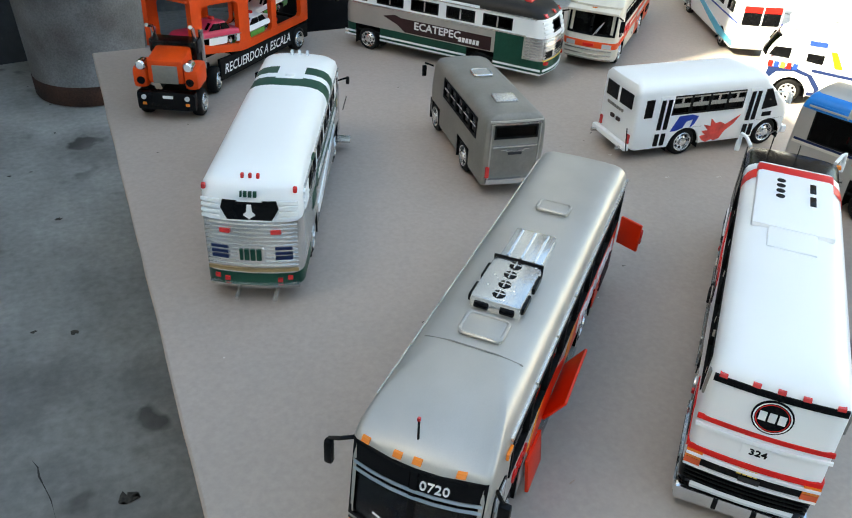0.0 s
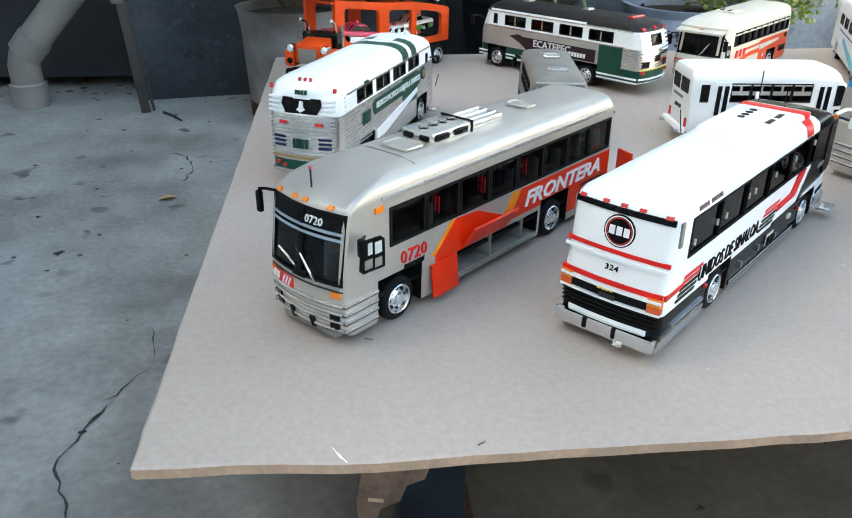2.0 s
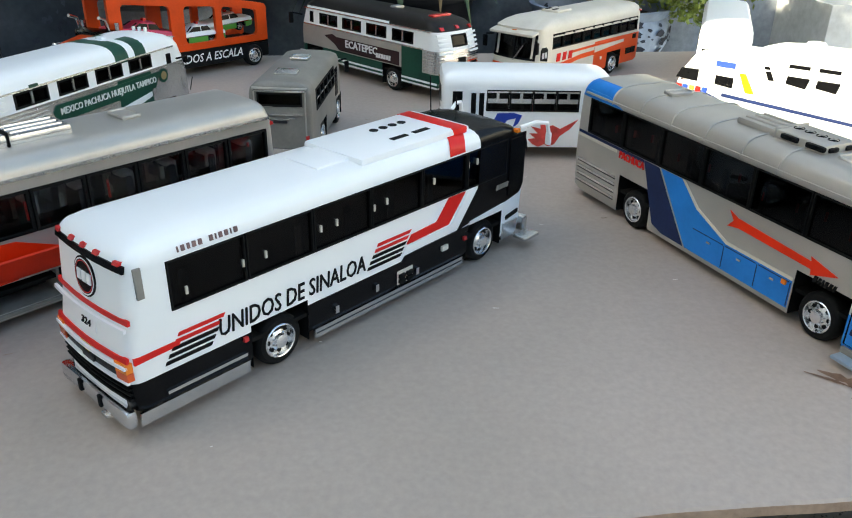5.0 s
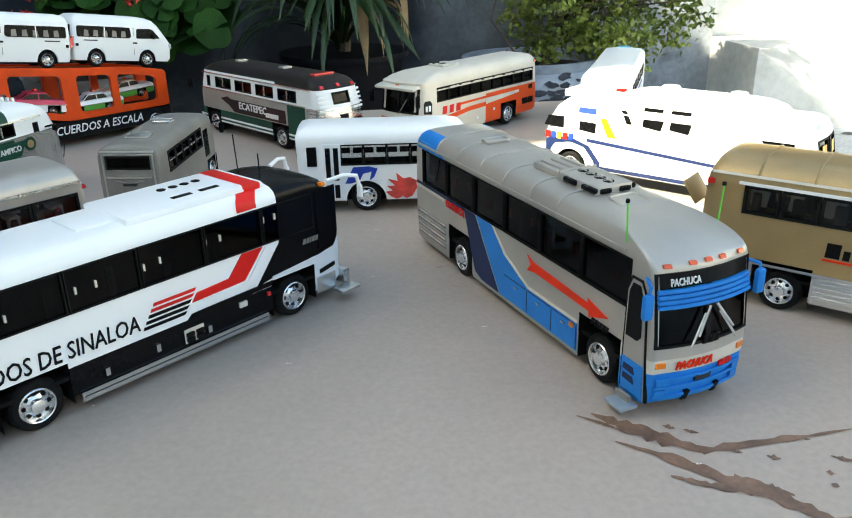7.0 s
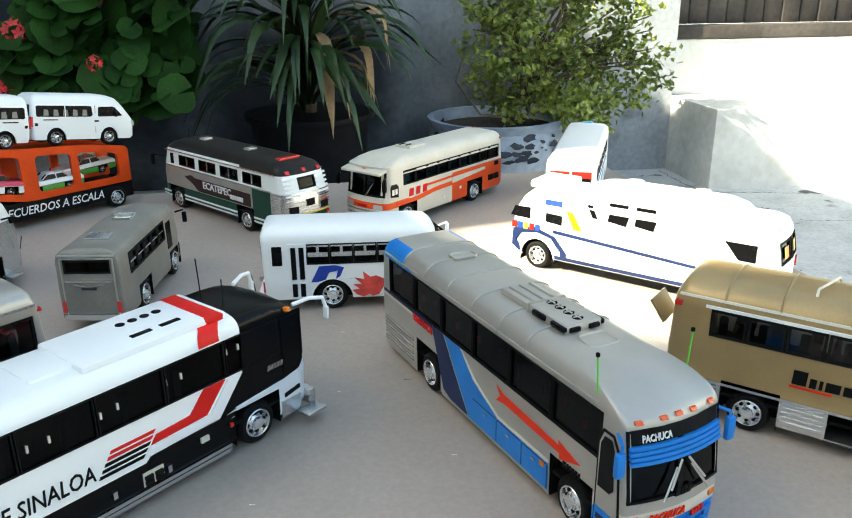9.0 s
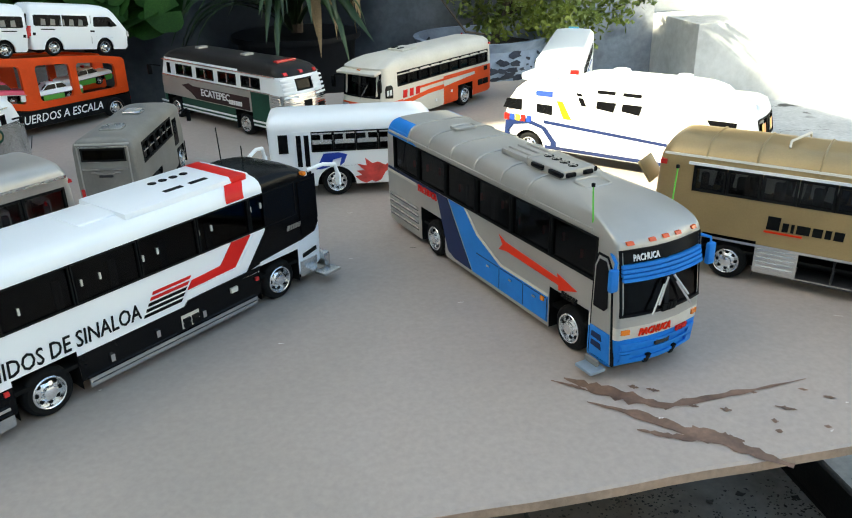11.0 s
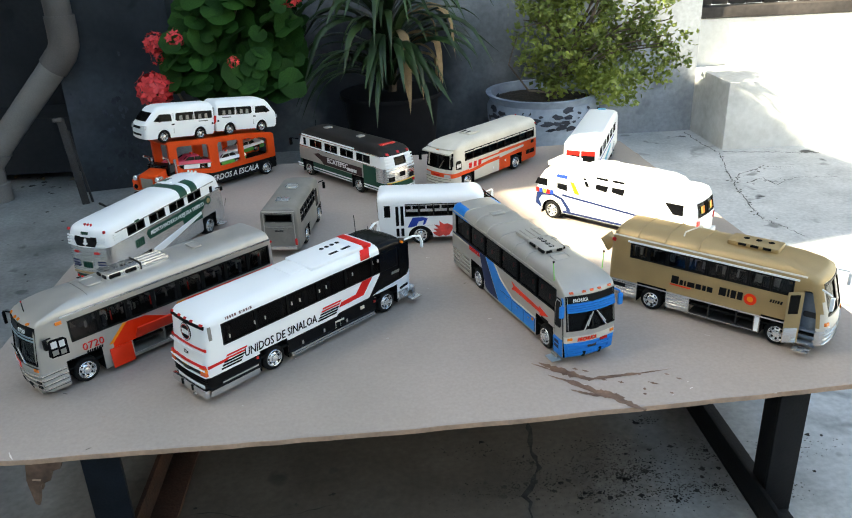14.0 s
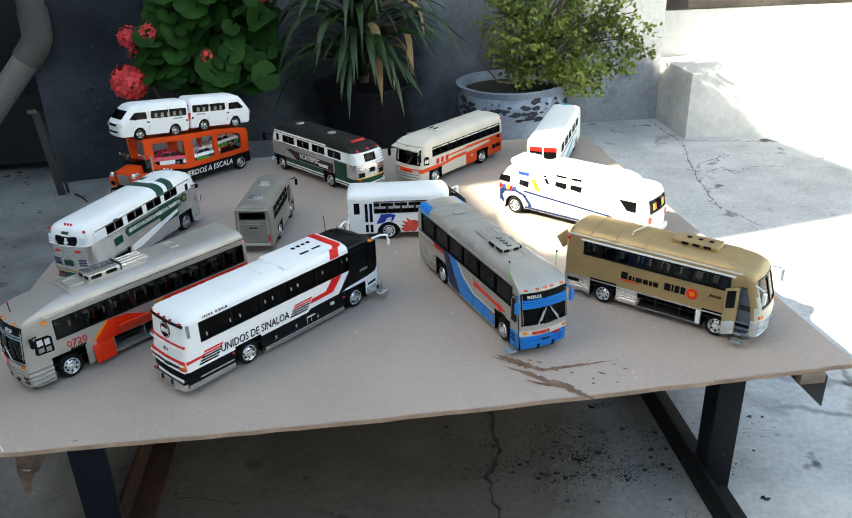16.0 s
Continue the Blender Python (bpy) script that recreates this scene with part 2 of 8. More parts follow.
M = {
    # right part paler; brown stain under the table also carries the table's shade
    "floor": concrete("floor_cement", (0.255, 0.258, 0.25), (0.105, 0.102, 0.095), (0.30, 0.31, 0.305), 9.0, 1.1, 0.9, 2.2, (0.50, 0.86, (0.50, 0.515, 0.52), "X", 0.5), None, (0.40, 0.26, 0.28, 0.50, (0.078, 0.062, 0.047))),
    # low part stained and darkened for plant shade; right end paled for bounced light
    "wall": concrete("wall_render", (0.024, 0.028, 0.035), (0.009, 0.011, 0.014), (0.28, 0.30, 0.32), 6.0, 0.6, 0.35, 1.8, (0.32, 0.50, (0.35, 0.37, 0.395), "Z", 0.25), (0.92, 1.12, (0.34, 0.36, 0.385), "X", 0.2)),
    "plinth": concrete("limewashed_cement", (0.66, 0.655, 0.63), (0.5, 0.5, 0.48), (0.74, 0.735, 0.71), 5.0, 0.7, 0.35, 2.0),
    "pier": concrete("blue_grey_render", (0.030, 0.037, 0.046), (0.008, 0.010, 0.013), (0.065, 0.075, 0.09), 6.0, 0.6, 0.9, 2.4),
    # recess render, its colour darkened to hold the recess's shade
    "soot": concrete("shade_darkened_render", (0.016, 0.018, 0.022), (0.007, 0.008, 0.010), (0.03, 0.033, 0.038), 6.0, 0.6, 0.6, 2.4),
    "house": material("unseen_render", (0.55, 0.52, 0.48), 0.9, vary=0.08, scale=2.0, bump=0.3, fine=60),
    "board": material("hardboard", (0.390, 0.325, 0.281), 0.55, vary=0.075, scale=3.5, fine=320, bump=0.04, dirt=(0.335, 0.283, 0.243)),
    "board_edge": material("hardboard_edge", (0.40, 0.275, 0.195), 0.9, vary=0.12, scale=30, fine=300, bump=0.4),
    "damp": material("damp_stain", (0.20, 0.115, 0.075), 0.45, vary=0.2, scale=60),
    "damp_pale": material("damp_edge", (0.33, 0.245, 0.19), 0.6, vary=0.15, scale=60),
    "scratch": material("pale_scratch", (0.75, 0.7, 0.64), 0.7, vary=0.1),
    "steel": material("black_painted_steel", (0.009, 0.009, 0.010), 0.6, 0.0, vary=0.2, scale=25, bump=0.2, spec=0.2),
    "blue_steel": material("blue_black_steel", (0.007, 0.011, 0.017), 0.5, 0.0, vary=0.3, scale=20, bump=0.2, spec=0.2),
    "rust": material("rusty_steel", (0.06, 0.03, 0.021), 0.85, 0.0, vary=0.3, scale=18, bump=0.4, dirt=(0.03, 0.022, 0.02), spec=0.15),
    "wood": material("weathered_wood", (0.26, 0.2, 0.15), 0.85, vary=0.2, scale=22, bump=0.4, fine=180),
    "split_wood": material("split_wood", (0.13, 0.08, 0.055), 0.9, vary=0.3, scale=30, bump=0.5, fine=180),
    "dark_wood": material("dark_gate_wood", (0.055, 0.045, 0.04), 0.7, vary=0.25, scale=9, bump=0.4, fine=90),
    "pvc": material("dusty_pvc", (0.20, 0.188, 0.178), 0.6, vary=0.12, scale=8, bump=0.1),
    "pvc_dark": material("browned_pvc", (0.10, 0.09, 0.085), 0.7, vary=0.15, scale=8, bump=0.1),
    "white": material("white_gloss", (0.86, 0.88, 0.89), 0.3, vary=0.012, scale=9, fine=60),
    "white_flat": material("white_mark", (0.8, 0.8, 0.8), 0.5, vary=0.03),
    "ivory": material("ivory_paint", (0.66, 0.62, 0.54), 0.35, vary=0.05, scale=25),
    "black": material("black_gloss", (0.004, 0.004, 0.0045), 0.25, vary=0.1, spec=0.14),
    "black_flat": material("black_matt", (0.006, 0.006, 0.006), 0.7, vary=0.2, spec=0.12),
    "rubber": material("tyre_rubber", (0.007, 0.007, 0.007), 0.7, vary=0.2, bump=0.2, spec=0.15),
    "silver": material("silver_paint", (0.46, 0.438, 0.402), 0.38, 0.45, vary=0.045, scale=30, fine=2500, wear=0.012),
    "silver_bright": material("bare_aluminium", (0.70, 0.70, 0.69), 0.26, 0.85, vary=0.06, scale=40, bump=0.1),
    "alloy": material("bright_alloy", (0.80, 0.81, 0.82), 0.24, 0.85, vary=0.04),
    "chrome": material("chrome", (0.72, 0.73, 0.74), 0.14, 1.0, vary=0.03),
    "grey": material("grey_primer", (0.225, 0.212, 0.19), 0.5, 0.1, vary=0.08, scale=30),
    "gold": material("gold_paint", (0.39, 0.275, 0.13), 0.38, 0.3, vary=0.06, scale=30, fine=900),
    "red": material("red_decal", (0.68, 0.014, 0.012), 0.38, vary=0.06, spec=0.25),
    "scarlet": material("scarlet_paint", (0.78, 0.03, 0.006), 0.38, vary=0.06, spec=0.25),
    "orange": material("orange_paint", (0.85, 0.25, 0.015), 0.38, vary=0.05, spec=0.25),
    "truck_orange": material("truck_orange", (0.70, 0.065, 0.008), 0.4, vary=0.08, spec=0.25),
    "ado_red": material("orange_red_paint", (0.78, 0.085, 0.018), 0.38, vary=0.05, spec=0.25),
    "blue": material("sky_blue_paint", (0.008, 0.21, 0.66), 0.35, vary=0.05, spec=0.25),
    "navy": material("navy_paint", (0.010, 0.022, 0.08), 0.45, vary=0.1, spec=0.25),
    "royal": material("royal_blue", (0.015, 0.05, 0.34), 0.4, vary=0.1, spec=0.25),
    "green": material("deep_green_paint", (0.008, 0.06, 0.038), 0.4, vary=0.1, spec=0.25),
    "taxi_green": material("taxi_green", (0.08, 0.33, 0.05), 0.35, vary=0.06),
    "taxi_red": material("taxi_crimson", (0.60, 0.04, 0.10), 0.35, vary=0.06),
    "maroon": material("maroon_paint", (0.035, 0.014, 0.014), 0.45, vary=0.1, spec=0.25),
    "faded": material("faded_maroon", (0.16, 0.09, 0.09), 0.5, vary=0.2),
    "brown_roof": material("dark_brown_roof", (0.014, 0.012, 0.011), 0.45, vary=0.15, spec=0.25),
    "marker": material("marker_lens", (0.72, 0.10, 0.02), 0.25, vary=0.03, coat=0.4),
    "silver_blue": material("pale_blue_metal", (0.42, 0.52, 0.60), 0.35, 0.5, vary=0.05),
    "step_blue": material("blue_grey_lining", (0.13, 0.165, 0.21), 0.5, vary=0.1),
    "old_iron": material("old_iron", (0.032, 0.031, 0.032), 0.8, vary=0.3, scale=30, bump=0.3, dirt=(0.03, 0.022, 0.018)),
    "crack": material("dark_crack", (0.038, 0.036, 0.034), 0.95, vary=0.3, scale=60),
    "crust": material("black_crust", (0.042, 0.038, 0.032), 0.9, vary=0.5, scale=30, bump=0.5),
    "amber": material("amber_lens", (0.85, 0.22, 0.02), 0.2, vary=0.03, coat=0.5),
    "lens_red": material("red_lens", (0.65, 0.03, 0.03), 0.2, vary=0.03, coat=0.5),
    "lens_clear": material("clear_lens", (0.75, 0.77, 0.78), 0.1, 0.3, vary=0.03, coat=0.5),
    "seat": material("grey_seat_plastic", (0.02, 0.02, 0.022), 0.6, vary=0.1),
    "seat_white": material("white_headrest", (0.80, 0.78, 0.75), 0.6, vary=0.05),
    "yellow": material("yellow_decal", (0.8, 0.55, 0.05), 0.4, vary=0.05),
    "cyan": material("cyan_decal", (0.1, 0.5, 0.7), 0.4, vary=0.05),
    "flame": material("flame_red", (0.62, 0.06, 0.05), 0.4, vary=0.2, scale=60),
    "lime": material("green_wire", (0.12, 0.6, 0.06), 0.4, vary=0.05),
    "glass": glass("clear_glass", (0.62, 0.63, 0.64)),
    "tint": glass("smoked_glass", (0.08, 0.08, 0.085), 0.04, 1.28),
    "leaf": material("geranium_leaf", (0.018, 0.058, 0.010), 0.65, vary=0.3, scale=9, dirt=(0.008, 0.028, 0.006), spec=0.12),
    "blade": material("strap_leaf", (0.030, 0.062, 0.020), 0.38, vary=0.25, scale=14, dirt=(0.008, 0.018, 0.007), spec=0.4),
    "dry": material("dry_leaf", (0.38, 0.26, 0.14), 0.8, vary=0.2, scale=18),
    "bush": material("bush_leaf", (0.19, 0.23, 0.04), 0.42, vary=0.3, scale=12, dirt=(0.07, 0.11, 0.02)),
    "bark": material("bark", (0.13, 0.1, 0.075), 0.9, vary=0.25, scale=25, bump=0.6),
    "petal": material("geranium_petal", (0.74, 0.05, 0.055), 0.55, vary=0.12, scale=60),
    "soil": material("potting_soil", (0.035, 0.028, 0.022), 0.95, vary=0.3, scale=40, bump=0.8),
    "tin": material("rusted_tin", (0.20, 0.21, 0.22), 0.7, 0.1, vary=0.25, scale=7, dirt=(0.06, 0.042, 0.035), bump=0.2),
    "bucket": material("black_plastic_pot", (0.007, 0.007, 0.009), 0.6, vary=0.15, spec=0.15),
    "peel": concrete("peeling_blue_paint", (0.30, 0.355, 0.44), (0.17, 0.21, 0.28), (0.40, 0.46, 0.53), 4.0, 1.0, 0.2, 3.0),
    "flake": material("bare_dark_patch", (0.03, 0.035, 0.05), 0.8, vary=0.3, scale=30),
    "terracotta": material("terracotta", (0.26, 0.14, 0.09), 0.85, vary=0.15, scale=15, bump=0.2),
}
for key in ("leaf", "blade", "bush"):
    M[key].node_tree.nodes["Principled BSDF"].inputs["Subsurface Weight"].default_value = 0.0


# ---- mesh helpers (lengths in decimetres, the size of the models) ----
U = 0.1


def finish(ob, mats, smooth=True, angle=35):
    for m in mats if isinstance(mats, (list, tuple)) else [mats]:
        ob.data.materials.append(M[m])
    if smooth:
        ob.data.polygons.foreach_set("use_smooth", [True] * len(ob.data.polygons))
        ob.data.set_sharp_from_angle(angle=radians(angle))


def part(name, bm, mats, parent=None, label="", smooth=True, angle=35, scale=U):
    """Links a bmesh (in decimetres) as ONE mesh object, under a thing or a part of it."""
    if scale != 1:
        for v in bm.verts:
            v.co *= scale
    me = bpy.data.meshes.new(name)
    bm.to_mesh(me)
    bm.free()
    ob = new(name, me)
    finish(ob, mats, smooth, angle)
    if parent:
        ob.parent = parent
    if label:
        ob["label"] = label
    return ob


def thing(name, label, category, m=None, group="", kind=""):
    ob = new(name)
    ob.empty_display_size = 0.02
    if m is not None:
        ob.matrix_world = m
    return tagged(ob, label, category, group, kind)


def box(c, s, bevel=0.0, bm=None, rot=None, mat=0):
    """A box with centre c and sizes s, its edges rounded by bevel."""
    bm = bm or bmesh.new()
    made = bmesh.ops.create_cube(bm, size=1.0)["verts"]
    t = Matrix.Translation(c) @ (rot or Matrix()) @ Matrix.Diagonal((*s, 1))
    bmesh.ops.transform(bm, matrix=t, verts=made)
    faces = {f for v in made for f in v.link_faces}
    for f in faces:
        f.material_index = mat
    if bevel:
        edges = list({e for f in faces for e in f.edges})
        r = bmesh.ops.bevel(bm, geom=edges, offset=bevel, segments=2, profile=0.6, affect="EDGES")
        for f in r["faces"]:
            f.material_index = mat
    return bm


def lathe(profile, steps=24, axis="Z", bm=None, mats=None, at=(0, 0, 0), jitter=0.0):
    """Turns rows of (radius, height) round an axis."""
    bm = bm or bmesh.new()
    rings = []
    for r, h in profile:
        ring = []
        for k in range(steps):
            a = 2 * math.pi * k / steps
            rr = r * (1 + jitter * math.sin(3 * a + h))
            p = (rr * math.cos(a), rr * math.sin(a), h)
            if axis == "Y":
                p = (p[0], h, p[1])
            elif axis == "X":
                p = (h, p[0], p[1])
            ring.append(bm.verts.new(Vector(p) + Vector(at)))
        rings.append(ring)
    for j in range(len(rings) - 1):
        for k in range(steps):
            f = bm.faces.new((rings[j][k], rings[j][(k + 1) % steps], rings[j + 1][(k + 1) % steps], rings[j + 1][k]))
            f.material_index = mats[j] if mats else 0
    for ring, flip in ((rings[0], True), (rings[-1], False)):
        if (ring[0].co - ring[steps // 2].co).length > 1e-4:
            f = bm.faces.new(ring[::-1] if flip else ring)
            f.material_index = (mats[0] if flip else mats[-1]) if mats else 0
    bmesh.ops.recalc_face_normals(bm, faces=bm.faces)
    return bm


def tube(points, radius, sides=8, bm=None, taper=1.0):
    """A round bar along points."""
    bm = bm or bmesh.new()
    pts = [Vector(p) for p in points]
    rings = []
    for k, p in enumerate(pts):
        d = (pts[min(k + 1, len(pts) - 1)] - pts[max(k - 1, 0)]).normalized()
        u = d.orthogonal().normalized() if k == 0 else (u0 - d * u0.dot(d)).normalized()
        u0 = u
        v = d.cross(u)
        r = radius * (1 + (taper - 1) * k / max(1, len(pts) - 1))
        rings.append([bm.verts.new(p + r * (math.cos(2 * math.pi * i / sides) * u + math.sin(2 * math.pi * i / sides) * v)) for i in range(sides)])
    for a, b in zip(rings, rings[1:]):
        for i in range(sides):
            bm.faces.new((a[i], a[(i + 1) % sides], b[(i + 1) % sides], b[i]))
    bm.faces.new(rings[0][::-1])
    bm.faces.new(rings[-1])
    return bm


def prism(pts, z0, z1, bm=None, mat=0):
    """An upright block over a plan of (x, y) points."""
    bm = bm or bmesh.new()
    lo = [bm.verts.new((x, y, z0)) for x, y in pts]
    hi = [bm.verts.new((x, y, z1)) for x, y in pts]
    n = len(pts)
    made = [bm.faces.new(hi), bm.faces.new(lo[::-1])]
    made += [bm.faces.new((lo[i], lo[(i + 1) % n], hi[(i + 1) % n], hi[i])) for i in range(n)]
    for f in made:
        f.material_index = mat
    bmesh.ops.recalc_face_normals(bm, faces=made)
    return bm


def lettering(text, height, shear=0.0, width=None, bold=0.0, spacing=1.0):
    """The flat mesh of a word in the built-in font: its vertices from (0, 0), and its faces."""
    cu = bpy.data.curves.new("word", "FONT")
    cu.body, cu.shear, cu.offset, cu.resolution_u, cu.space_character = text, shear, bold, 2, spacing
    ob = new("word", cu)
    me = bpy.data.meshes.new_from_object(ob.evaluated_get(bpy.context.evaluated_depsgraph_get()))
    bpy.data.objects.remove(ob)
    pts = [v.co.copy() for v in me.vertices]
    faces = [tuple(p.vertices) for p in me.polygons]
    bpy.data.meshes.remove(me)
    x0, x1 = min(p.x for p in pts), max(p.x for p in pts)
    y0, y1 = min(p.y for p in pts), max(p.y for p in pts)
    k = height / (y1 - y0)
    kx = width / (x1 - x0) if width else k
    return [((p.x - x0) * kx, (p.y - y0) * k) for p in pts], faces


class Shell:
    """The body of a model bus. x runs forward from the rear axle, y to its left, z up from the board. Levels are rows of
    (z, x of the front, x of the rear, half width); between them the outline is a rounded rectangle."""

    def __init__(self, root, levels, rf=0.12, rr=0.08, bulge=0.05, rear_bulge=0.02):
        self.root, self.levels, self.rf, self.rr, self.bulge, self.rear_bulge = root, levels, rf, rr, bulge, rear_bulge
        self.gaps = []

    def at(self, z):
        ls = self.levels
        if z <= ls[0][0]:
            return ls[0][1:]
        for a, b in zip(ls, ls[1:]):
            if z <= b[0]:
                k = (z - a[0]) / max(b[0] - a[0], 1e-9)
                return tuple(p + (q - p) * k for p, q in zip(a[1:], b[1:]))
        return ls[-1][1:]

    def spot(self, side, a, z, n=0.0):
        """A place n off the skin: a is x on the sides R and L, y on the front F and the rear B."""
        xf, xr, w = self.at(z)
        if side == "R":
            return Vector((a, -w - n, z))
        if side == "L":
            return Vector((a, w + n, z))
        q = min(abs(a) / w, 1.0)
        if side == "F":
            return Vector((xf - self.bulge * q * q + n, a, z))
        return Vector((xr + self.rear_bulge * q * q - n, a, z))

    def gap(self, side, a0, a1, z0, z1):
        self.gaps.append((side, a0, a1, z0, z1))

    def outline(self, z, xs, ys_f, ys_b):
        xf, xr, w = self.at(z)
        rf, rr = min(self.rf, w * 0.9), min(self.rr, w * 0.9)
        half = []
        for y in ys_f:
            y = min(y, w - rf)
            half.append((xf - self.bulge * (y / w) ** 2, y, "F"))
        xc = xf - self.bulge * ((w - rf) / w) ** 2 - rf
        for k in range(0, 5):
            a = math.pi / 2 * k / 4
            half.append((xc + rf * math.cos(a), w - rf + rf * math.sin(a), "c"))
        xd = xr + self.rear_bulge * ((w - rr) / w) ** 2 + rr
        for x in sorted(xs, reverse=True):
            half.append((min(max(x, xd + 1e-4), xc - 1e-4), w, "S"))
        for k in range(0, 5):
            a = math.pi / 2 * (1 - k / 4)
            half.append((xd - rr * math.cos(a), w - rr + rr * math.sin(a), "c"))
        for y in reversed(ys_b):
            y = min(y, w - rr)
            half.append((xr + self.rear_bulge * (y / w) ** 2, y, "B"))
        return half

    def build(self, mats, paint, name="body", label="", extra_x=(), extra_z=()):
        """paint(side, x, y, z) gives the index of the paint of a face with that middle."""
        xs = {g[1] for g in self.gaps if g[0] in "RL"} | {g[2] for g in self.gaps if g[0] in "RL"} | set(extra_x)
        lo, hi = self.levels[0][2], self.levels[0][1]
        xs |= {lo + (hi - lo) * k / 6 for k in range(1, 6)}
        xs = sorted(xs)
        xs = [x for k, x in enumerate(xs) if k == 0 or x - xs[k - 1] > 1e-3]
        zs = sorted({l[0] for l in self.levels} | {g[3] for g in self.gaps} | {g[4] for g in self.gaps} | set(extra_z))
        zs = [z for z in zs if self.levels[0][0] <= z <= self.levels[-1][0]]
        zs = [z for k, z in enumerate(zs) if k == 0 or z - zs[k - 1] > 1e-3]
        ys_f = sorted({0.0, 0.1} | {abs(a) for g in self.gaps if g[0] == "F" for a in g[1:3]})
        ys_b = sorted({0.0, 0.1} | {abs(a) for g in self.gaps if g[0] == "B" for a in g[1:3]})
        bm = bmesh.new()
        rings, flags = [], None
        for z in zs:
            half = self.outline(z, xs, ys_f, ys_b)
            left = [bm.verts.new((x, y, z)) for x, y, _ in half]
            right = [bm.verts.new((x, -y, z)) if y > 1e-9 else left[k] for k, (x, y, _) in enumerate(half)]
            rings.append((left, right, half))
        eps = 1e-3
        for (la, ra, ha), (lb, rb, hb) in zip(rings, rings[1:]):
            z = (ha and (la[0].co.z + lb[0].co.z) / 2)
            for i in range(len(ha) - 1):
                x = (ha[i][0] + ha[i + 1][0] + hb[i][0] + hb[i + 1][0]) / 4
                y = (ha[i][1] + ha[i + 1][1]) / 2
                fa, fb = ha[i][2], ha[i + 1][2]
                kind = "F" if "F" in (fa, fb) else "B" if "B" in (fa, fb) else "S" if "S" in (fa, fb) else "c"
                for side, u, v, s in (("L", la, lb, 1), ("R", ra, rb, -1)):
                    face_side = side if kind in "Sc" else kind
                    skip = False
                    for g, a0, a1, z0, z1 in self.gaps:
                        if not z0 - eps < z < z1 + eps:
                            continue
                        if g == face_side and kind in "Sc" and kind != "c" and a0 - eps < x < a1 + eps:
                            skip = True
                        if g == face_side and kind in "FB" and a0 - eps < s * y < a1 + eps:
                            skip = True
                    vs = [u[i], u[i + 1], v[i + 1], v[i]]
                    if skip or len({q.index if q.index >= 0 else id(q) for q in vs}) < 3:
                        continue
                    quad = list(dict.fromkeys(vs if side == "R" else vs[::-1]))
                    try:
                        f = bm.faces.new(quad)
                    except ValueError:
                        continue
                    f.material_index = paint(face_side, x, s * y, z)
        left, right, half = rings[-1]
        for i in range(len(half) - 1):
            quad = list(dict.fromkeys((left[i], left[i + 1], right[i + 1], right[i])))
            if len(quad) > 2:
                f = bm.faces.new(quad)
                f.material_index = paint("T", half[i][0], 0, zs[-1])
        bmesh.ops.recalc_face_normals(bm, faces=bm.faces)
        return part(name, bm, mats, self.root, label, angle=40)

    def patch(self, name, side, pts, mat, n=0.004, parent=None, label="", depth=0.012):
        """A thin plate of a polygon's shape, laid on the skin."""
        bm = bmesh.new()
        top = [bm.verts.new(self.spot(side, a, z, n)) for a, z in pts]
        low = [bm.verts.new(self.spot(side, a, z, n - depth)) for a, z in pts]
        k = len(pts)
        bm.faces.new(top)
        bm.faces.new(low[::-1])
        for i in range(k):
            bm.faces.new((top[i], low[i], low[(i + 1) % k], top[(i + 1) % k]))
        bmesh.ops.recalc_face_normals(bm, faces=bm.faces)
        return part(name, bm, mat, parent or self.root, label, smooth=False)

    def strip(self, name, side, a0, a1, z0, z1, mat, n=0.004, steps=6, label="", depth=0.012, parent=None):
        """A straight band that follows the skin between two heights."""
        bm = bmesh.new()
        rows = []
        for k in range(steps + 1):
            a = a0 + (a1 - a0) * k / steps
            rows.append([bm.verts.new(self.spot(side, a, z, m)) for z, m in ((z0, n - depth), (z0, n), (z1, n), (z1, n - depth))])
        for p, q in zip(rows, rows[1:]):
            for i in range(4):
                bm.faces.new((p[i], q[i], q[(i + 1) % 4], p[(i + 1) % 4]))
        bm.faces.new(rows[0])
        bm.faces.new(rows[-1][::-1])
        bmesh.ops.recalc_face_normals(bm, faces=bm.faces)
        return part(name, bm, mat, parent or self.root, label)

    def word(self, text, side, a, z, height, mat, width=None, shear=0.0, bold=0.0, rise=0.0, n=0.006, name="lettering", label=""):
        pts, faces = lettering(text, height, shear, width, bold)
        sign = 1 if side in "RF" else -1
        bm = bmesh.new()
        vs = [bm.verts.new(self.spot(side, a + sign * u, z + v + rise * u, n)) for u, v in pts]
        for f in faces:
            try:
                bm.faces.new([vs[i] for i in f])
            except ValueError:
                pass
        bm.normal_update()
        out = bmesh.ops.extrude_face_region(bm, geom=bm.faces[:])
        off = self.spot(side, a, z, n - 0.008) - self.spot(side, a, z, n)
        bmesh.ops.translate(bm, vec=off, verts=[v for v in out["geom"] if isinstance(v, bmesh.types.BMVert)])
        bmesh.ops.recalc_face_normals(bm, faces=bm.faces)
        return part(name, bm, mat, self.root, label or f'lettering "{text}"', smooth=False)

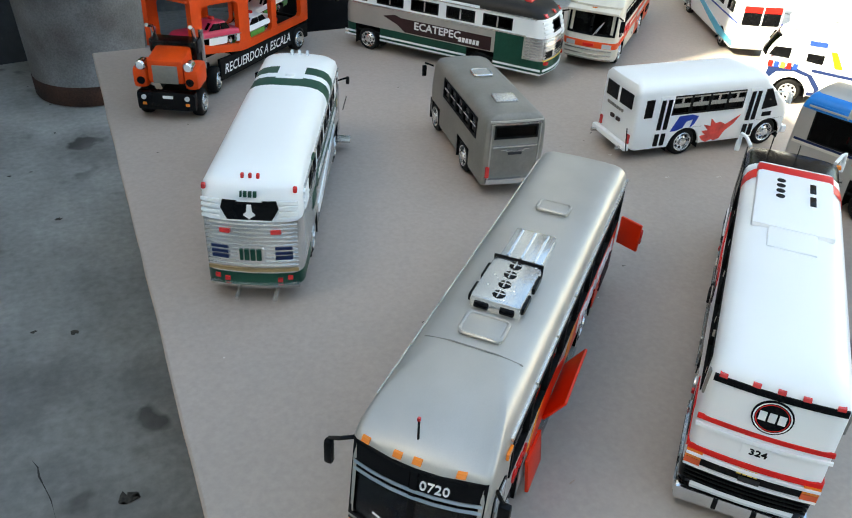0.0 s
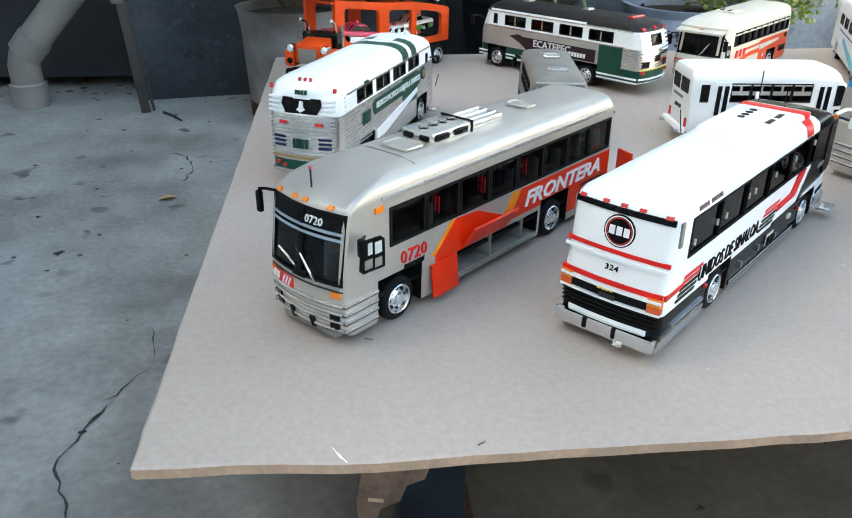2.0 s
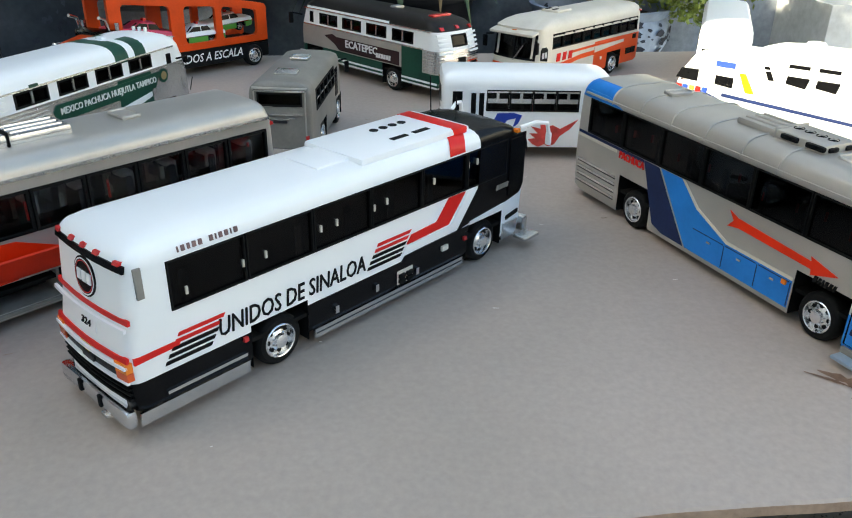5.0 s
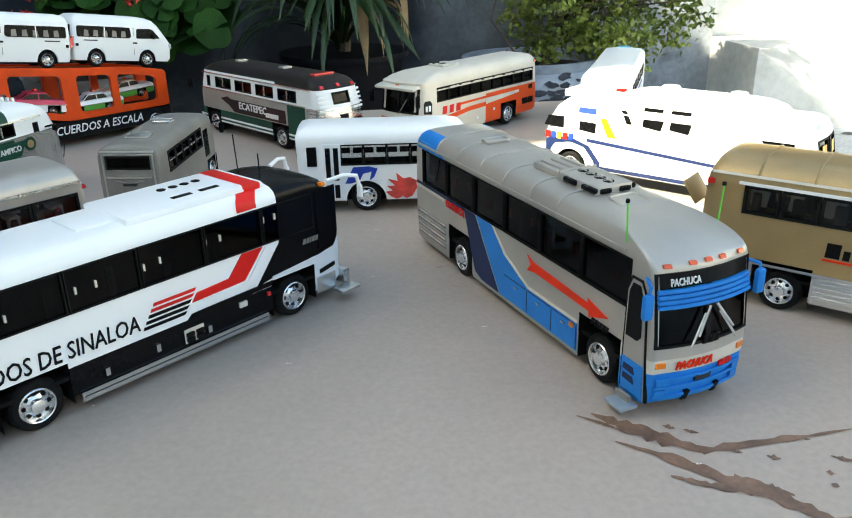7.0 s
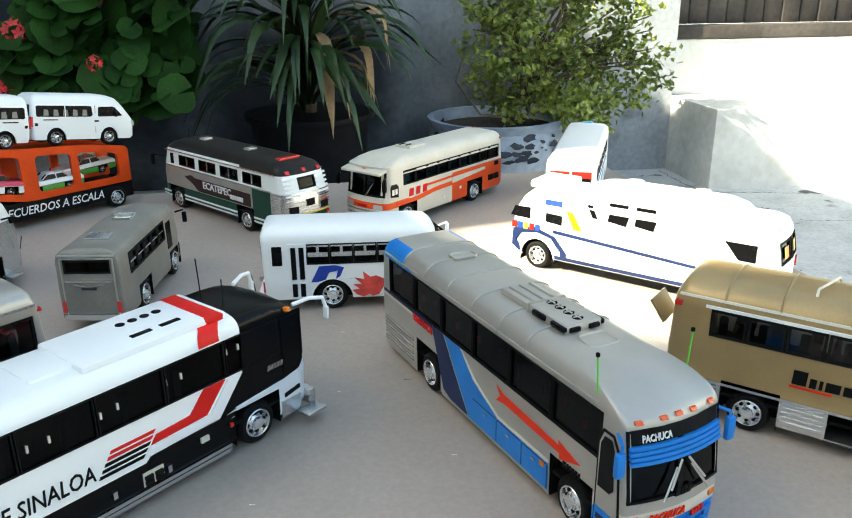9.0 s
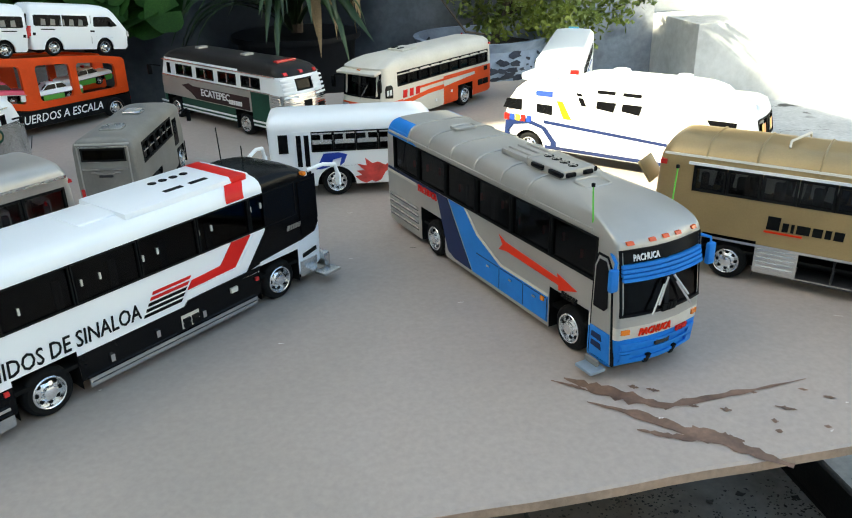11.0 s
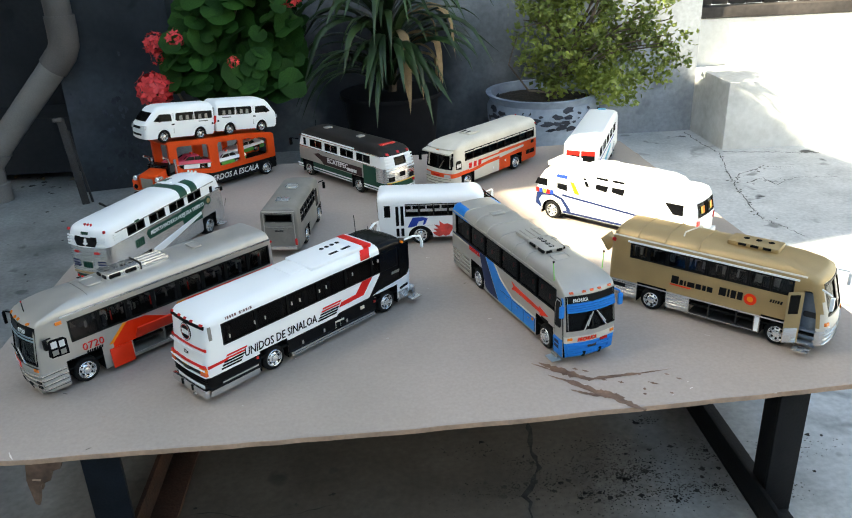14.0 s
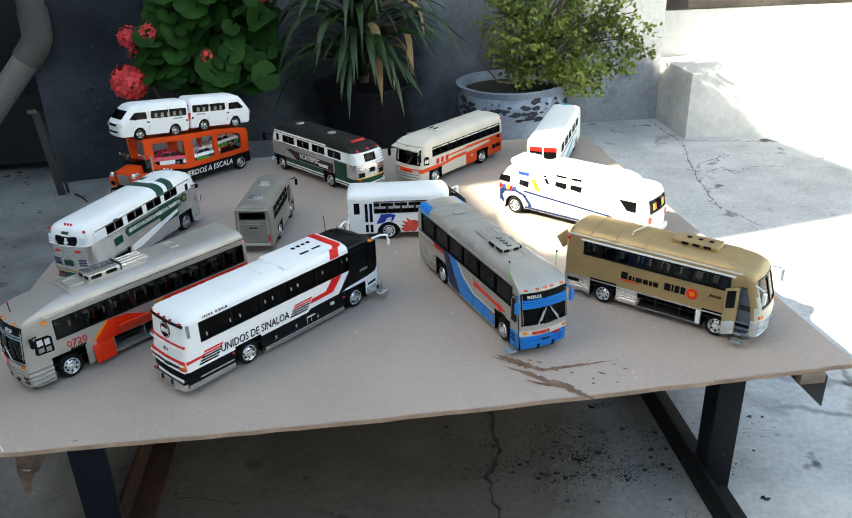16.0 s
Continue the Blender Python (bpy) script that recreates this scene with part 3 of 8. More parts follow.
    def blocks(self, side, a, z, height, widths, mat, gap=0.012, shear=0.0, n=0.006, name="emblem_bar"):
        """A word mark as plain upright bars."""
        sign = 1 if side in "RF" else -1
        u = 0.0
        for w in widths:
            q = [(u, 0), (u + w, 0), (u + w + shear * height, height), (u + shear * height, height)]
            self.patch(name, side, [(a + sign * x, z + y) for x, y in q], mat, n)
            u += w + gap

    def pane(self, side, a0, a1, z0, z1, mat="tint", n=-0.008, name="window", label="", frame=0.0):
        g = self.strip(name, side, a0, a1, z0, z1, mat, n=n, depth=0.012, label=label, steps=4)
        g.visible_shadow = False
        if frame:
            bm = bmesh.new()
            for c0, c1, d0, d1 in ((a0, a1, z0, z0 + frame), (a0, a1, z1 - frame, z1), (a0, a0 + frame, z0 + frame, z1 - frame), (a1 - frame, a1, z0 + frame, z1 - frame)):
                q = [(c0, d0), (c1, d0), (c1, d1), (c0, d1)]
                top = [bm.verts.new(self.spot(side, x, y, 0.006)) for x, y in q]
                low = [bm.verts.new(self.spot(side, x, y, -0.02)) for x, y in q]
                bm.faces.new(top)
                bm.faces.new(low[::-1])
                for i in range(4):
                    bm.faces.new((top[i], low[i], low[(i + 1) % 4], top[(i + 1) % 4]))
            bmesh.ops.recalc_face_normals(bm, faces=bm.faces)
            part("window_frame", bm, "black_flat", g, smooth=False)
        return g


WHEEL = {}


def wheel(root, x, y, r=0.13, rim="alloy", wide=0.085, dish=0.02):
    """A tyre with a pierced bright rim; y is the outer face, on either side."""
    s = 1 if y > 0 else -1
    key = (r, rim, wide, s)
    if key not in WHEEL:
        k = wide
        bm = lathe([(0.0, s * -0.05), (r * 0.6, s * -0.05), (r * 0.62, s * -0.006), (r * 0.66, s * 0.0), (r * 0.86, 0.0), (r * 0.96, s * -0.01), (r, s * -0.025), (r, s * (0.02 - k)), (r * 0.94, s * -k), (r * 0.4, s * -k)], 28, "Y")
        for v in bm.verts:
            v.co *= U
        tyre = bpy.data.meshes.new("wheel")
        bm.to_mesh(tyre)
        bm.free()
        tyre.materials.append(M["rubber"])
        bm = lathe([(0.0, s * -0.045), (r * 0.6, s * -0.045), (r * 0.67, s * 0.002), (r * 0.64, s * 0.007), (r * 0.60, s * 0.004), (r * 0.575, s * -0.03), (r * 0.50, s * -0.024), (r * 0.36, s * -0.012), (r * 0.28, s * -0.006), (r * 0.25, s * 0.012), (r * 0.16, s * 0.016), (0.0, s * 0.017)], 28, "Y")
        for q in range(8):
            a = 2 * math.pi * q / 8
            lathe([(r * 0.088, s * -0.03), (r * 0.088, s * -0.0135), (0.0, s * -0.0132)], 8, "Y", bm, [1, 1], (r * 0.45 * math.cos(a), 0, r * 0.45 * math.sin(a)))
            a += 0.3
            lathe([(r * 0.035, s * -0.03), (r * 0.035, s * 0.006), (0.0, s * 0.007)], 6, "Y", bm, [0, 0], (r * 0.31 * math.cos(a), 0, r * 0.24 * math.sin(a)))
        for v in bm.verts:
            v.co *= U
        disc = bpy.data.meshes.new("rim")
        disc.materials.append(M[rim])
        disc.materials.append(M["black_flat"])
        bm.to_mesh(disc)
        bm.free()
        for me in (tyre, disc):
            me.polygons.foreach_set("use_smooth", [True] * len(me.polygons))
            me.set_sharp_from_angle(angle=radians(35))
        WHEEL[key] = (tyre, disc)
    tyre, disc = WHEEL[key]
    t = new("wheel", tyre)
    t.parent, t.location = root, (x * U, y * U, r * U)
    d = new("rim", disc)
    d.parent = t
    return t


def bulk(root, name, c, s, mat, bevel=0.01, label="", parent=None, rot=None):
    return part(name, box(c, s, bevel, rot=rot), mat, parent or root, label)


def arch(root, x, w, r, z1, half, wall=0.02):
    """The dark inside of a wheel housing, right and left."""
    for s in (1, -1):
        bm = bmesh.new()
        d = 0.16
        y0, y1 = s * (w - 0.004), s * (w - d)
        q = [(x - half, 0.06), (x - half, z1), (x + half, z1), (x + half, 0.06)]
        a = [bm.verts.new((u, y0, v)) for u, v in q]
        b = [bm.verts.new((u, y1, v)) for u, v in q]
        for i in range(3):
            bm.faces.new((a[i], a[i + 1], b[i + 1], b[i]))
        bm.faces.new(b)
        part("wheel_housing", bm, "black_flat", root, smooth=False)


def seats(root, x0, x1, step, w, floor_z, back=0.22, white=0):
    """Rows of moulded seats on a floor tray."""
    bulk(root, "cabin_floor", ((x0 + x1) / 2, 0, floor_z - 0.02), (x1 - x0 + 0.1, 2 * w - 0.06, 0.03), "seat", 0.0)
    bm = box((0.02, 0, 0.07), (0.13, 0.17, 0.05), 0.015)
    box((-0.05, 0, 0.15), (0.05, 0.17, back), 0.018, bm)
    box((-0.06, 0, 0.15 + back / 2 - 0.03), (0.065, 0.13, 0.10), 0.014, bm, mat=1)
    me = None
    k = 0
    x = x0
    while x < x1:
        for y in (-w * 0.64, w * 0.64):
            if me is None:
                ob = part("seat", bm, ["seat", "seat_white"], root)
                me = ob.data
            else:
                ob = new("seat", me)
                ob.parent = root
            ob.location = (x * U, y * U, floor_z * U)
        x += step


def plate(root, name, c, s, mat, rot=None, label=""):
    return part(name, box(c, s, min(s) * 0.3, rot=rot), mat, root, label)


def bus_at(name, label, x, y, heading, lateral, side="R"):
    """The pose of a bus whose rear wheel on one side stands at (x, y) on the board; lateral: its half width."""
    h = radians(heading)
    nx, ny = (-math.sin(h), math.cos(h)) if side == "R" else (math.sin(h), -math.cos(h))
    return thing(name, label, "model bus", pose((x + nx * lateral) * U, (y + ny * lateral) * U, TOP, 0, 0, heading), "model buses on the board")


# ---- the yard ----
def slab(name, bm, mat, label, category, kind="structure", smooth=False):
    return tagged(part(name, bm, mat, None, label, smooth=smooth), label, category, kind=kind)


F0 = -TOP / U  # the floor, in decimetres under the board
yard = bmesh.new()
bmesh.ops.create_grid(yard, x_segments=2, y_segments=2, size=600)
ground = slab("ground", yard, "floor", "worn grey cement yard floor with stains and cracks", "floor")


def wall_block(name, pts, z0, z1, mat, label, category="wall"):
    ob = slab(name, prism(pts, 0, z1 - z0), mat, label, category)
    ob.location = (0, 0, TOP + z0 * U)
    return ob


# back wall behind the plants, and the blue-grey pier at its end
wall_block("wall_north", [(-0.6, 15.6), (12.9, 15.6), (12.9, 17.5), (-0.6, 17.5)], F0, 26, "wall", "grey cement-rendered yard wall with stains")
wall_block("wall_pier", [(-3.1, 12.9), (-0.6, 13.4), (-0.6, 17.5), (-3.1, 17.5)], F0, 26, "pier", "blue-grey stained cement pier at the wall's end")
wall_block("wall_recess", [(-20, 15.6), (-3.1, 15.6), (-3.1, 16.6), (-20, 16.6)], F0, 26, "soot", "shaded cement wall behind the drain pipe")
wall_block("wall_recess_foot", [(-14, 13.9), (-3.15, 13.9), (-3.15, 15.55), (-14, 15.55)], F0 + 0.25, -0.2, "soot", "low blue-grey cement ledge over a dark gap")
# limewashed plinth with the dark slatted gate over it
wall_block("plinth", [(12.95, 13.5), (30, 13.55), (30, 15.75), (12.9, 15.75)], F0, -0.09, "plinth", "whitewashed cement plinth, worn at its edges", "plinth")
wall_block("wall_sill", [(12.95, 15.8), (30, 15.8), (30, 17.5), (12.95, 17.5)], F0, 1.17, "plinth", "whitewashed low wall under the gate")
gate = thing("slatted_gate", "dark brown wooden slatted gate over the low wall", "gate", kind="structure")
part("gate_rail", box((21.9, 16.0, TOP / U + 1.34), (18, 0.5, 0.3), 0.03), "dark_wood", gate)
for k in range(38):
    part("slat", box((13.15 + k * 0.47, 16.2 + 0.03 * (k % 2), TOP / U + 8), (0.42, 0.16, 13), 0.02), "dark_wood", gate)
# unseen walls, added: the western ones shape the sun patch, the others close the yard
HW = -14.0


def west(name, y0, y1, top0, top1, label):
    bm = bmesh.new()
    q = [(y0, F0), (y1, F0), (y1, top1), (y0, top0)]
    a = [bm.verts.new((HW, y, z)) for y, z in q]
    b = [bm.verts.new((HW - 3, y, z)) for y, z in q]
    bm.faces.new(a)
    bm.faces.new(b[::-1])
    for i in range(4):
        bm.faces.new((a[i], b[i], b[(i + 1) % 4], a[(i + 1) % 4]))
    bmesh.ops.recalc_face_normals(bm, faces=bm.faces)
    ob = slab(name, bm, "house", label, "wall")
    ob.location = (0, 0, TOP)


west("wall_west_1", 1.6, 17.4, 23.5, 20.6, "unseen wall added to shade the yard")
west("wall_west_2", -1.2, 1.6, 17.1, 16.6, "unseen lower wall added to let the sun patch through")
west("wall_west_3", -4.2, -1.2, 20.4, 17.2, "unseen sloping wall added to edge the sun patch")
west("wall_west_4", -10, -4.2, 26.0, 20.4, "unseen rising wall added to shade the yard")
west("wall_west_5", -60, -10, 70, 70, "tall unseen wall added to shade the yard")
wall_block("wall_south", [(-17, -63), (60, -63), (60, -60), (-17, -60)], F0, 30, "house", "unseen wall added on the far side of the yard")
wall_block("wall_east", [(60, -63), (63, -63), (63, 18), (60, 18)], F0, 24, "house", "unseen wall added to close the yard")
# unseen slab, added to darken the recess, the pier and the geranium
wall_block("shade_slab", [(-20, 5.0), (-4.2, 5.0), (-4.2, 13.0), (0.2, 13.0), (0.2, 18.5), (-20, 18.5)], 13.0, 13.6, "house", "unseen slab added to shade the recess beside the yard", "roof")

# ---- drain pipe and stick ----
pipe = thing("drain_pipe", "dusty off-white plastic drain pipe with an elbow", "pipe", pose(-0.505, 1.265, 0))
part("collar", lathe([(0.335, 0.0), (0.335, 0.42), (0.305, 0.45), (0.295, 0.4)], 24), "pvc", pipe, "paler cut-off pipe socket")
part("pipe", tube([(0, 0, 0.35), (0, 0, 0.75), (0.04, 0, 0.9), (0.14, 0, 1.08), (0.28, 0, 1.24), (2.1, 0, 3.2)], 0.285, 20), "pvc", pipe)
part("socket", tube([(0.06, 0, 0.98), (0.13, 0, 1.06), (0.24, 0, 1.19), (0.3, 0, 1.26)], 0.315, 20), "pvc", pipe, "socket of the lower elbow")
part("elbow", tube([(1.95, 0, 3.04), (2.2, 0, 3.32), (2.3, 0, 3.52), (2.32, 0, 3.8), (2.32, 0, 4.15)], 0.32, 20), "pvc_dark", pipe, "browned pipe elbow")
part("pipe", tube([(2.32, 0, 4.1), (2.30, 0, 8.0)], 0.285, 20), "pvc_dark", pipe, "browned upright pipe")
stick = thing("angle_iron", "rusty angle iron leaning at the pier's edge", "metal bar", pose(-0.282, 1.20, 0, -3, -5, 10))
bm = box((0.03, 0, 1.0), (0.16, 0.04, 2.0), 0.008)
box((-0.04, 0.1, 1.0), (0.04, 0.2, 2.0), 0.008, bm)
part("bar", bm, "old_iron", stick)
part("clamp", box((-0.03, 0, 2.0), (0.20, 0.12, 0.09), 0.03), "pvc_dark", stick)
part("bar", box((0.14, 0.06, 0.86), (0.05, 0.05, 1.7), 0.01, rot=pose(0, 0, 0, 0, -2, 0)), "old_iron", stick)

# ---- the table: board on a low steel frame ----
board_t = 0.06
table = thing("table", "low steel trestle under a sheet of beige hardboard", "table")


CORNERS = [Vector((0, 0)), Vector((9.10, 0.24)), Vector((8.64, 8.5)), Vector((0, 8.06))]


def sag(x, y):
    """How far the sheet's unsupported near edge hangs."""
    return -0.10 * math.sin(math.pi * min(max(x / 8.8, 0), 1)) ** 0.8 * max(0.0, 1 - max(y, 0) / 1.1) ** 1.6


def board_mesh():
    """The sheet: slightly uneven edges, a worn arris, and a near edge that hangs a little."""
    rg = random.Random(5)
    bm = bmesh.new()
    nx, ny = 44, 30
    us = [0.0, 0.0015] + [k / nx for k in range(1, nx)] + [0.9985, 1.0]
    vs = [0.0, 0.0015] + [(k / ny) ** 1.5 for k in range(1, ny)] + [0.9985, 1.0]
    wob = {}
    a, b, c, d = CORNERS

    def place(i, j):
        u, v = us[i], vs[j]
        p = (a * (1 - u) + b * u) * (1 - v) + (d * (1 - u) + c * u) * v
        if i in (0, 1):
            p.x += wob.setdefault(("x", j), rg.uniform(-0.004, 0.004))
        if j in (0, 1):
            p.y += wob.setdefault(("y", i), rg.uniform(-0.006, 0.006) - (0.02 if i in (5, 6, 7) else 0))
        return p

    top, low = {}, {}
    for i in range(len(us)):
        for j in range(len(vs)):
            p = place(i, j)
            h = sag(p.x, p.y) + TOP / U
            edge = i in (0, len(us) - 1) or j in (0, len(vs) - 1)
            top[i, j] = bm.verts.new((p.x, p.y, h - (0.010 if edge else 0)))
            if edge:
                low[i, j] = bm.verts.new((p.x, p.y, h - board_t))
    ni, nj = len(us) - 1, len(vs) - 1
    for i in range(ni):
        for j in range(nj):
            bm.faces.new((top[i, j], top[i + 1, j], top[i + 1, j + 1], top[i, j + 1]))
    loop = [(i, 0) for i in range(ni)] + [(ni, j) for j in range(nj)] + [(i, nj) for i in range(ni, 0, -1)] + [(0, j) for j in range(nj, 0, -1)]
    for p, q in zip(loop, loop[1:] + loop[:1]):
        bm.faces.new((low[p], low[q], top[q], top[p])).material_index = 1
    bm.faces.new([low[p] for p in reversed(loop)]).material_index = 1
    return bm


part("board", board_mesh(), ["board", "board_edge"], table, "beige hardboard sheet with stains and scratches", smooth=False)
leg_h = TOP / U - board_t - 0.12


def angle_iron(c, along, long, flange, mat, name, parent):
    """An L-section bar: upright (along Z) or lying (along Y)."""
    x, y, z = c
    if along == "Z":
        bm = box((x, y, z), (flange, 0.05, long), 0.006)
        box((x - flange / 2 + 0.025, y + flange / 2, z), (0.05, flange - 0.05, long), 0.006, bm)
    else:
        bm = box((x, y, z), (flange, long, 0.05), 0.006)
        box((x - flange / 2 + 0.025, y, z + flange / 2), (0.05, long, flange - 0.05), 0.006, bm)
    return part(name, bm, mat, parent)


for x, dark in ((1.34, "blue_steel"), (8.02, "steel")):
    for y in (0.6, 7.2):
        angle_iron((x, y, leg_h / 2), "Z", leg_h, 0.36 if x < 4 else 0.29, dark, "leg", table)
    angle_iron((x + (0.22 if x < 4 else -0.04), 3.9, 0.03), "Y", 8.2, 0.34, "steel" if x > 4 else "rust", "foot_rail", table)
    part("top_rail", box((x, 4.3, TOP / U - board_t - 0.095), (0.24, 7.4, 0.05), 0.006), "steel", table)
for x in (1.14, 8.64):
    batten = thing("wooden_batten", "weathered wooden batten under the board", "batten", pose(0, 0, 0))
    z = TOP / U - board_t
    part("batten", box((x, 4.05, z - 0.064), (0.26, 7.7, 0.12), 0.012), "wood", batten)
    if x < 4:
        # its near end is split and hangs in splinters
        q = [(x - 0.17, z - 0.02), (x + 0.14, z - 0.02), (x + 0.10, z - 0.14), (x + 0.02, z - 0.17), (x - 0.01, z - 0.26), (x - 0.10, z - 0.30), (x - 0.16, z - 0.52), (x - 0.19, z - 0.50), (x - 0.21, z - 0.25)]
        for y0, y1, k in ((0.05, 0.09, 1.0), (0.10, 0.14, 0.75)):
            bm = bmesh.new()
            a = [bm.verts.new((x + (u - x) * k, y0, z + (v - z) * k)) for u, v in q]
            b = [bm.verts.new((x + (u - x) * k, y1, z + (v - z) * k)) for u, v in q]
            bm.faces.new(a)
            bm.faces.new(b[::-1])
            for n in range(len(q)):
                bm.faces.new((a[n], b[n], b[(n + 1) % len(q)], a[(n + 1) % len(q)]))
            bmesh.ops.recalc_face_normals(bm, faces=bm.faces)
            part("splinter", bm, "split_wood", batten, "split end of the batten", smooth=False)
        part("splinter", box((x - 0.12, 0.045, z - 0.24), (0.07, 0.02, 0.010), 0.003, rot=pose(0, 0, 0, 0, 9, 0)), "board_edge", batten, "pale torn fibre")
bracket = bmesh.new()
q = [(8.46, TOP / U - 0.14), (8.85, TOP / U - 0.16), (8.85, TOP / U - 0.54)]
lo_v = [bracket.verts.new((u, 0.28, v)) for u, v in q]
hi_v = [bracket.verts.new((u, 0.34, v)) for u, v in q]
bracket.faces.new(lo_v)
bracket.faces.new(hi_v[::-1])
for k in range(3):
    bracket.faces.new((lo_v[k], hi_v[k], hi_v[(k + 1) % 3], lo_v[(k + 1) % 3]))
bmesh.ops.recalc_face_normals(bracket, faces=bracket.faces)
part("gusset", bracket, "old_iron", table, "dark iron gusset under the corner", smooth=False)


def lie(pts, n=0.004):
    return [(x, y, sag(x, y) + n + TOP / U) for x, y in pts]


def blot(name, pts, mat, label):
    """A thin mark that lies on the sheet."""
    bm = bmesh.new()
    bm.faces.new([bm.verts.new(p) for p in lie(pts)])
    bmesh.ops.triangulate(bm, faces=bm.faces)
    return part(name, bm, mat, table, label, smooth=False)


def streak(name, line, widths, mat, label, seed=1):
    """A ragged run of damp along a line."""
    rg = random.Random(seed)
    lo, hi = [], []
    n = 16
    for k in range(n + 1):
        t = k / n * (len(line) - 1)
        i = min(int(t), len(line) - 2)
        f = t - i
        p = Vector(line[i]).lerp(Vector(line[i + 1]), f)
        d = (Vector(line[i + 1]) - Vector(line[i])).normalized()
        w = (widths[i] + (widths[i + 1] - widths[i]) * f) * rg.uniform(0.6, 1.4)
        nrm = Vector((-d.y, d.x))
        lo.append(tuple(p - nrm * w))
        hi.append(tuple(p + nrm * w * rg.uniform(0.5, 1.3)))
    return blot(name, lo + hi[::-1], mat, label)


streak("damp_run", [(5.555, 0.905), (5.688, 0.794), (5.822, 0.692), (5.976, 0.586)], [0.006, 0.045, 0.05, 0.028], "damp", "dark damp run", 1)
streak("damp_run", [(5.955, 0.59), (6.291, 0.615), (6.502, 0.628), (6.778, 0.657)], [0.022, 0.02, 0.012, 0.002], "damp", "thin damp run", 2)
streak("damp_run", [(5.603, 0.694), (5.819, 0.554), (6.004, 0.393), (6.077, 0.354)], [0.004, 0.03, 0.03, 0.02], "damp", "dark damp run", 3)
streak("damp_run", [(6.005, 0.413), (6.108, 0.325), (6.232, 0.212), (6.357, 0.1)], [0.02, 0.04, 0.03, 0.012], "damp", "drying damp run", 4)
streak("damp_run", [(6.026, 0.418), (6.14, 0.345), (6.223, 0.286)], [0.02, 0.03, 0.005], "damp", "dark damp run", 8)
streak("damp_run", [(5.765, 0.454), (5.91, 0.382), (6.077, 0.324)], [0.004, 0.022, 0.02], "damp", "dark damp run", 5)
streak("damp_run", [(5.483, 0.898), (5.585, 0.826), (5.646, 0.773)], [0.004, 0.012, 0.004], "damp", "thin damp run", 6)
rg = random.Random(3)
for x, y, a in ((5.854, 0.777, 0.05), (5.937, 0.739, 0.06), (6.081, 0.582, 0.05), (6.227, 0.525, 0.05), (6.5, 0.489, 0.09), (6.692, 0.591, 0.04), (6.776, 0.513, 0.05), (6.425, 0.398, 0.03), (6.403, 0.328, 0.03), (6.646, 0.311, 0.03), (6.439, 0.617, 0.03)):
    streak("damp_drop", [(x, y), (x + a * 0.5, y - a * 0.3), (x + a, y - a * 0.55)], [0.003, 0.014, 0.003], "damp", "damp drop", rg.randint(0, 99))
streak("scratch", [(0.835, 0.095), (0.865, 0.045), (0.90, -0.0)], [0.002, 0.007, 0.003], "scratch", "pale scratch", 7)
for k in range(70):
    x, y = rg.uniform(0.2, 8.4), rg.uniform(0.05, 6.5) ** 1.0
    a, d = rg.uniform(-0.6, 0.6), rg.uniform(0.01, 0.05)
    streak("speck", [(x, y), (x + d * math.cos(a), y + d * math.sin(a))], [0.004, 0.003], rg.choice(("scratch", "scratch", "damp_pale", "soil")), "small scuff", k)



# ---- cracks, crust and debris on the floor and the pier ----
def crack(points, width, seed, name="crack", mat="crack"):
    """A jagged hollow line in the cement."""
    rg = random.Random(seed)
    line = []
    for a, b in zip(points, points[1:]):
        a, b = Vector(a), Vector(b)
        n = max(3, int((b - a).length / 0.09))
        d = (b - a).normalized()
        side = Vector((-d.y, d.x))
        for k in range(n):
            line.append(a.lerp(b, k / n) + side * rg.gauss(0, 0.022))
    line.append(Vector(points[-1]))
    bm = bmesh.new()
    rows = []
    for k, p in enumerate(line):
        d = (line[min(k + 1, len(line) - 1)] - line[max(k - 1, 0)]).normalized()
        w = width * rg.uniform(0.1, 1.1) * (0.2 if k in (0, len(line) - 1) else 1)
        side = Vector((-d.y, d.x)) * w
        rows.append((bm.verts.new((p.x - side.x, p.y - side.y, 0.008)), bm.verts.new((p.x + side.x, p.y + side.y, 0.008))))
    for p, q in zip(rows, rows[1:]):
        bm.faces.new((p[0], q[0], q[1], p[1]))
    return part(name, bm, mat, ground, smooth=False)


crack([(-1.179, 2.954), (-1.235, 2.585), (-1.341, 2.166), (-1.076, 1.693), (-1.146, 1.118)], 0.022, 1)
crack([(-1.159, 2.982), (-0.907, 3.537), (-1.04, 4.17)], 0.008, 2)
crack([(12.762, 13.287), (12.197, 11.213), (11.858, 9.657), (11.78, 9.103), (11.745, 8.58), (11.882, 8.32), (12.083, 7.637)], 0.014, 3)
crack([(12.409, 10.843), (12.893, 11.125), (12.999, 10.61), (13.627, 11.039), (14.584, 10.923)], 0.014, 4)
crack([(12.099, 10.885), (12.53, 11.497), (13.283, 11.933), (14.04, 11.781)], 0.012, 5)
crack([(12.674, 15.395), (12.649, 14.436), (12.751, 13.326), (13.804, 13.121), (15.24, 12.76)], 0.02, 6)
crack([(-1.876, 9.604), (-1.597, 9.404), (-1.41, 8.729), (-1.476, 8.262)], 0.018, 7)
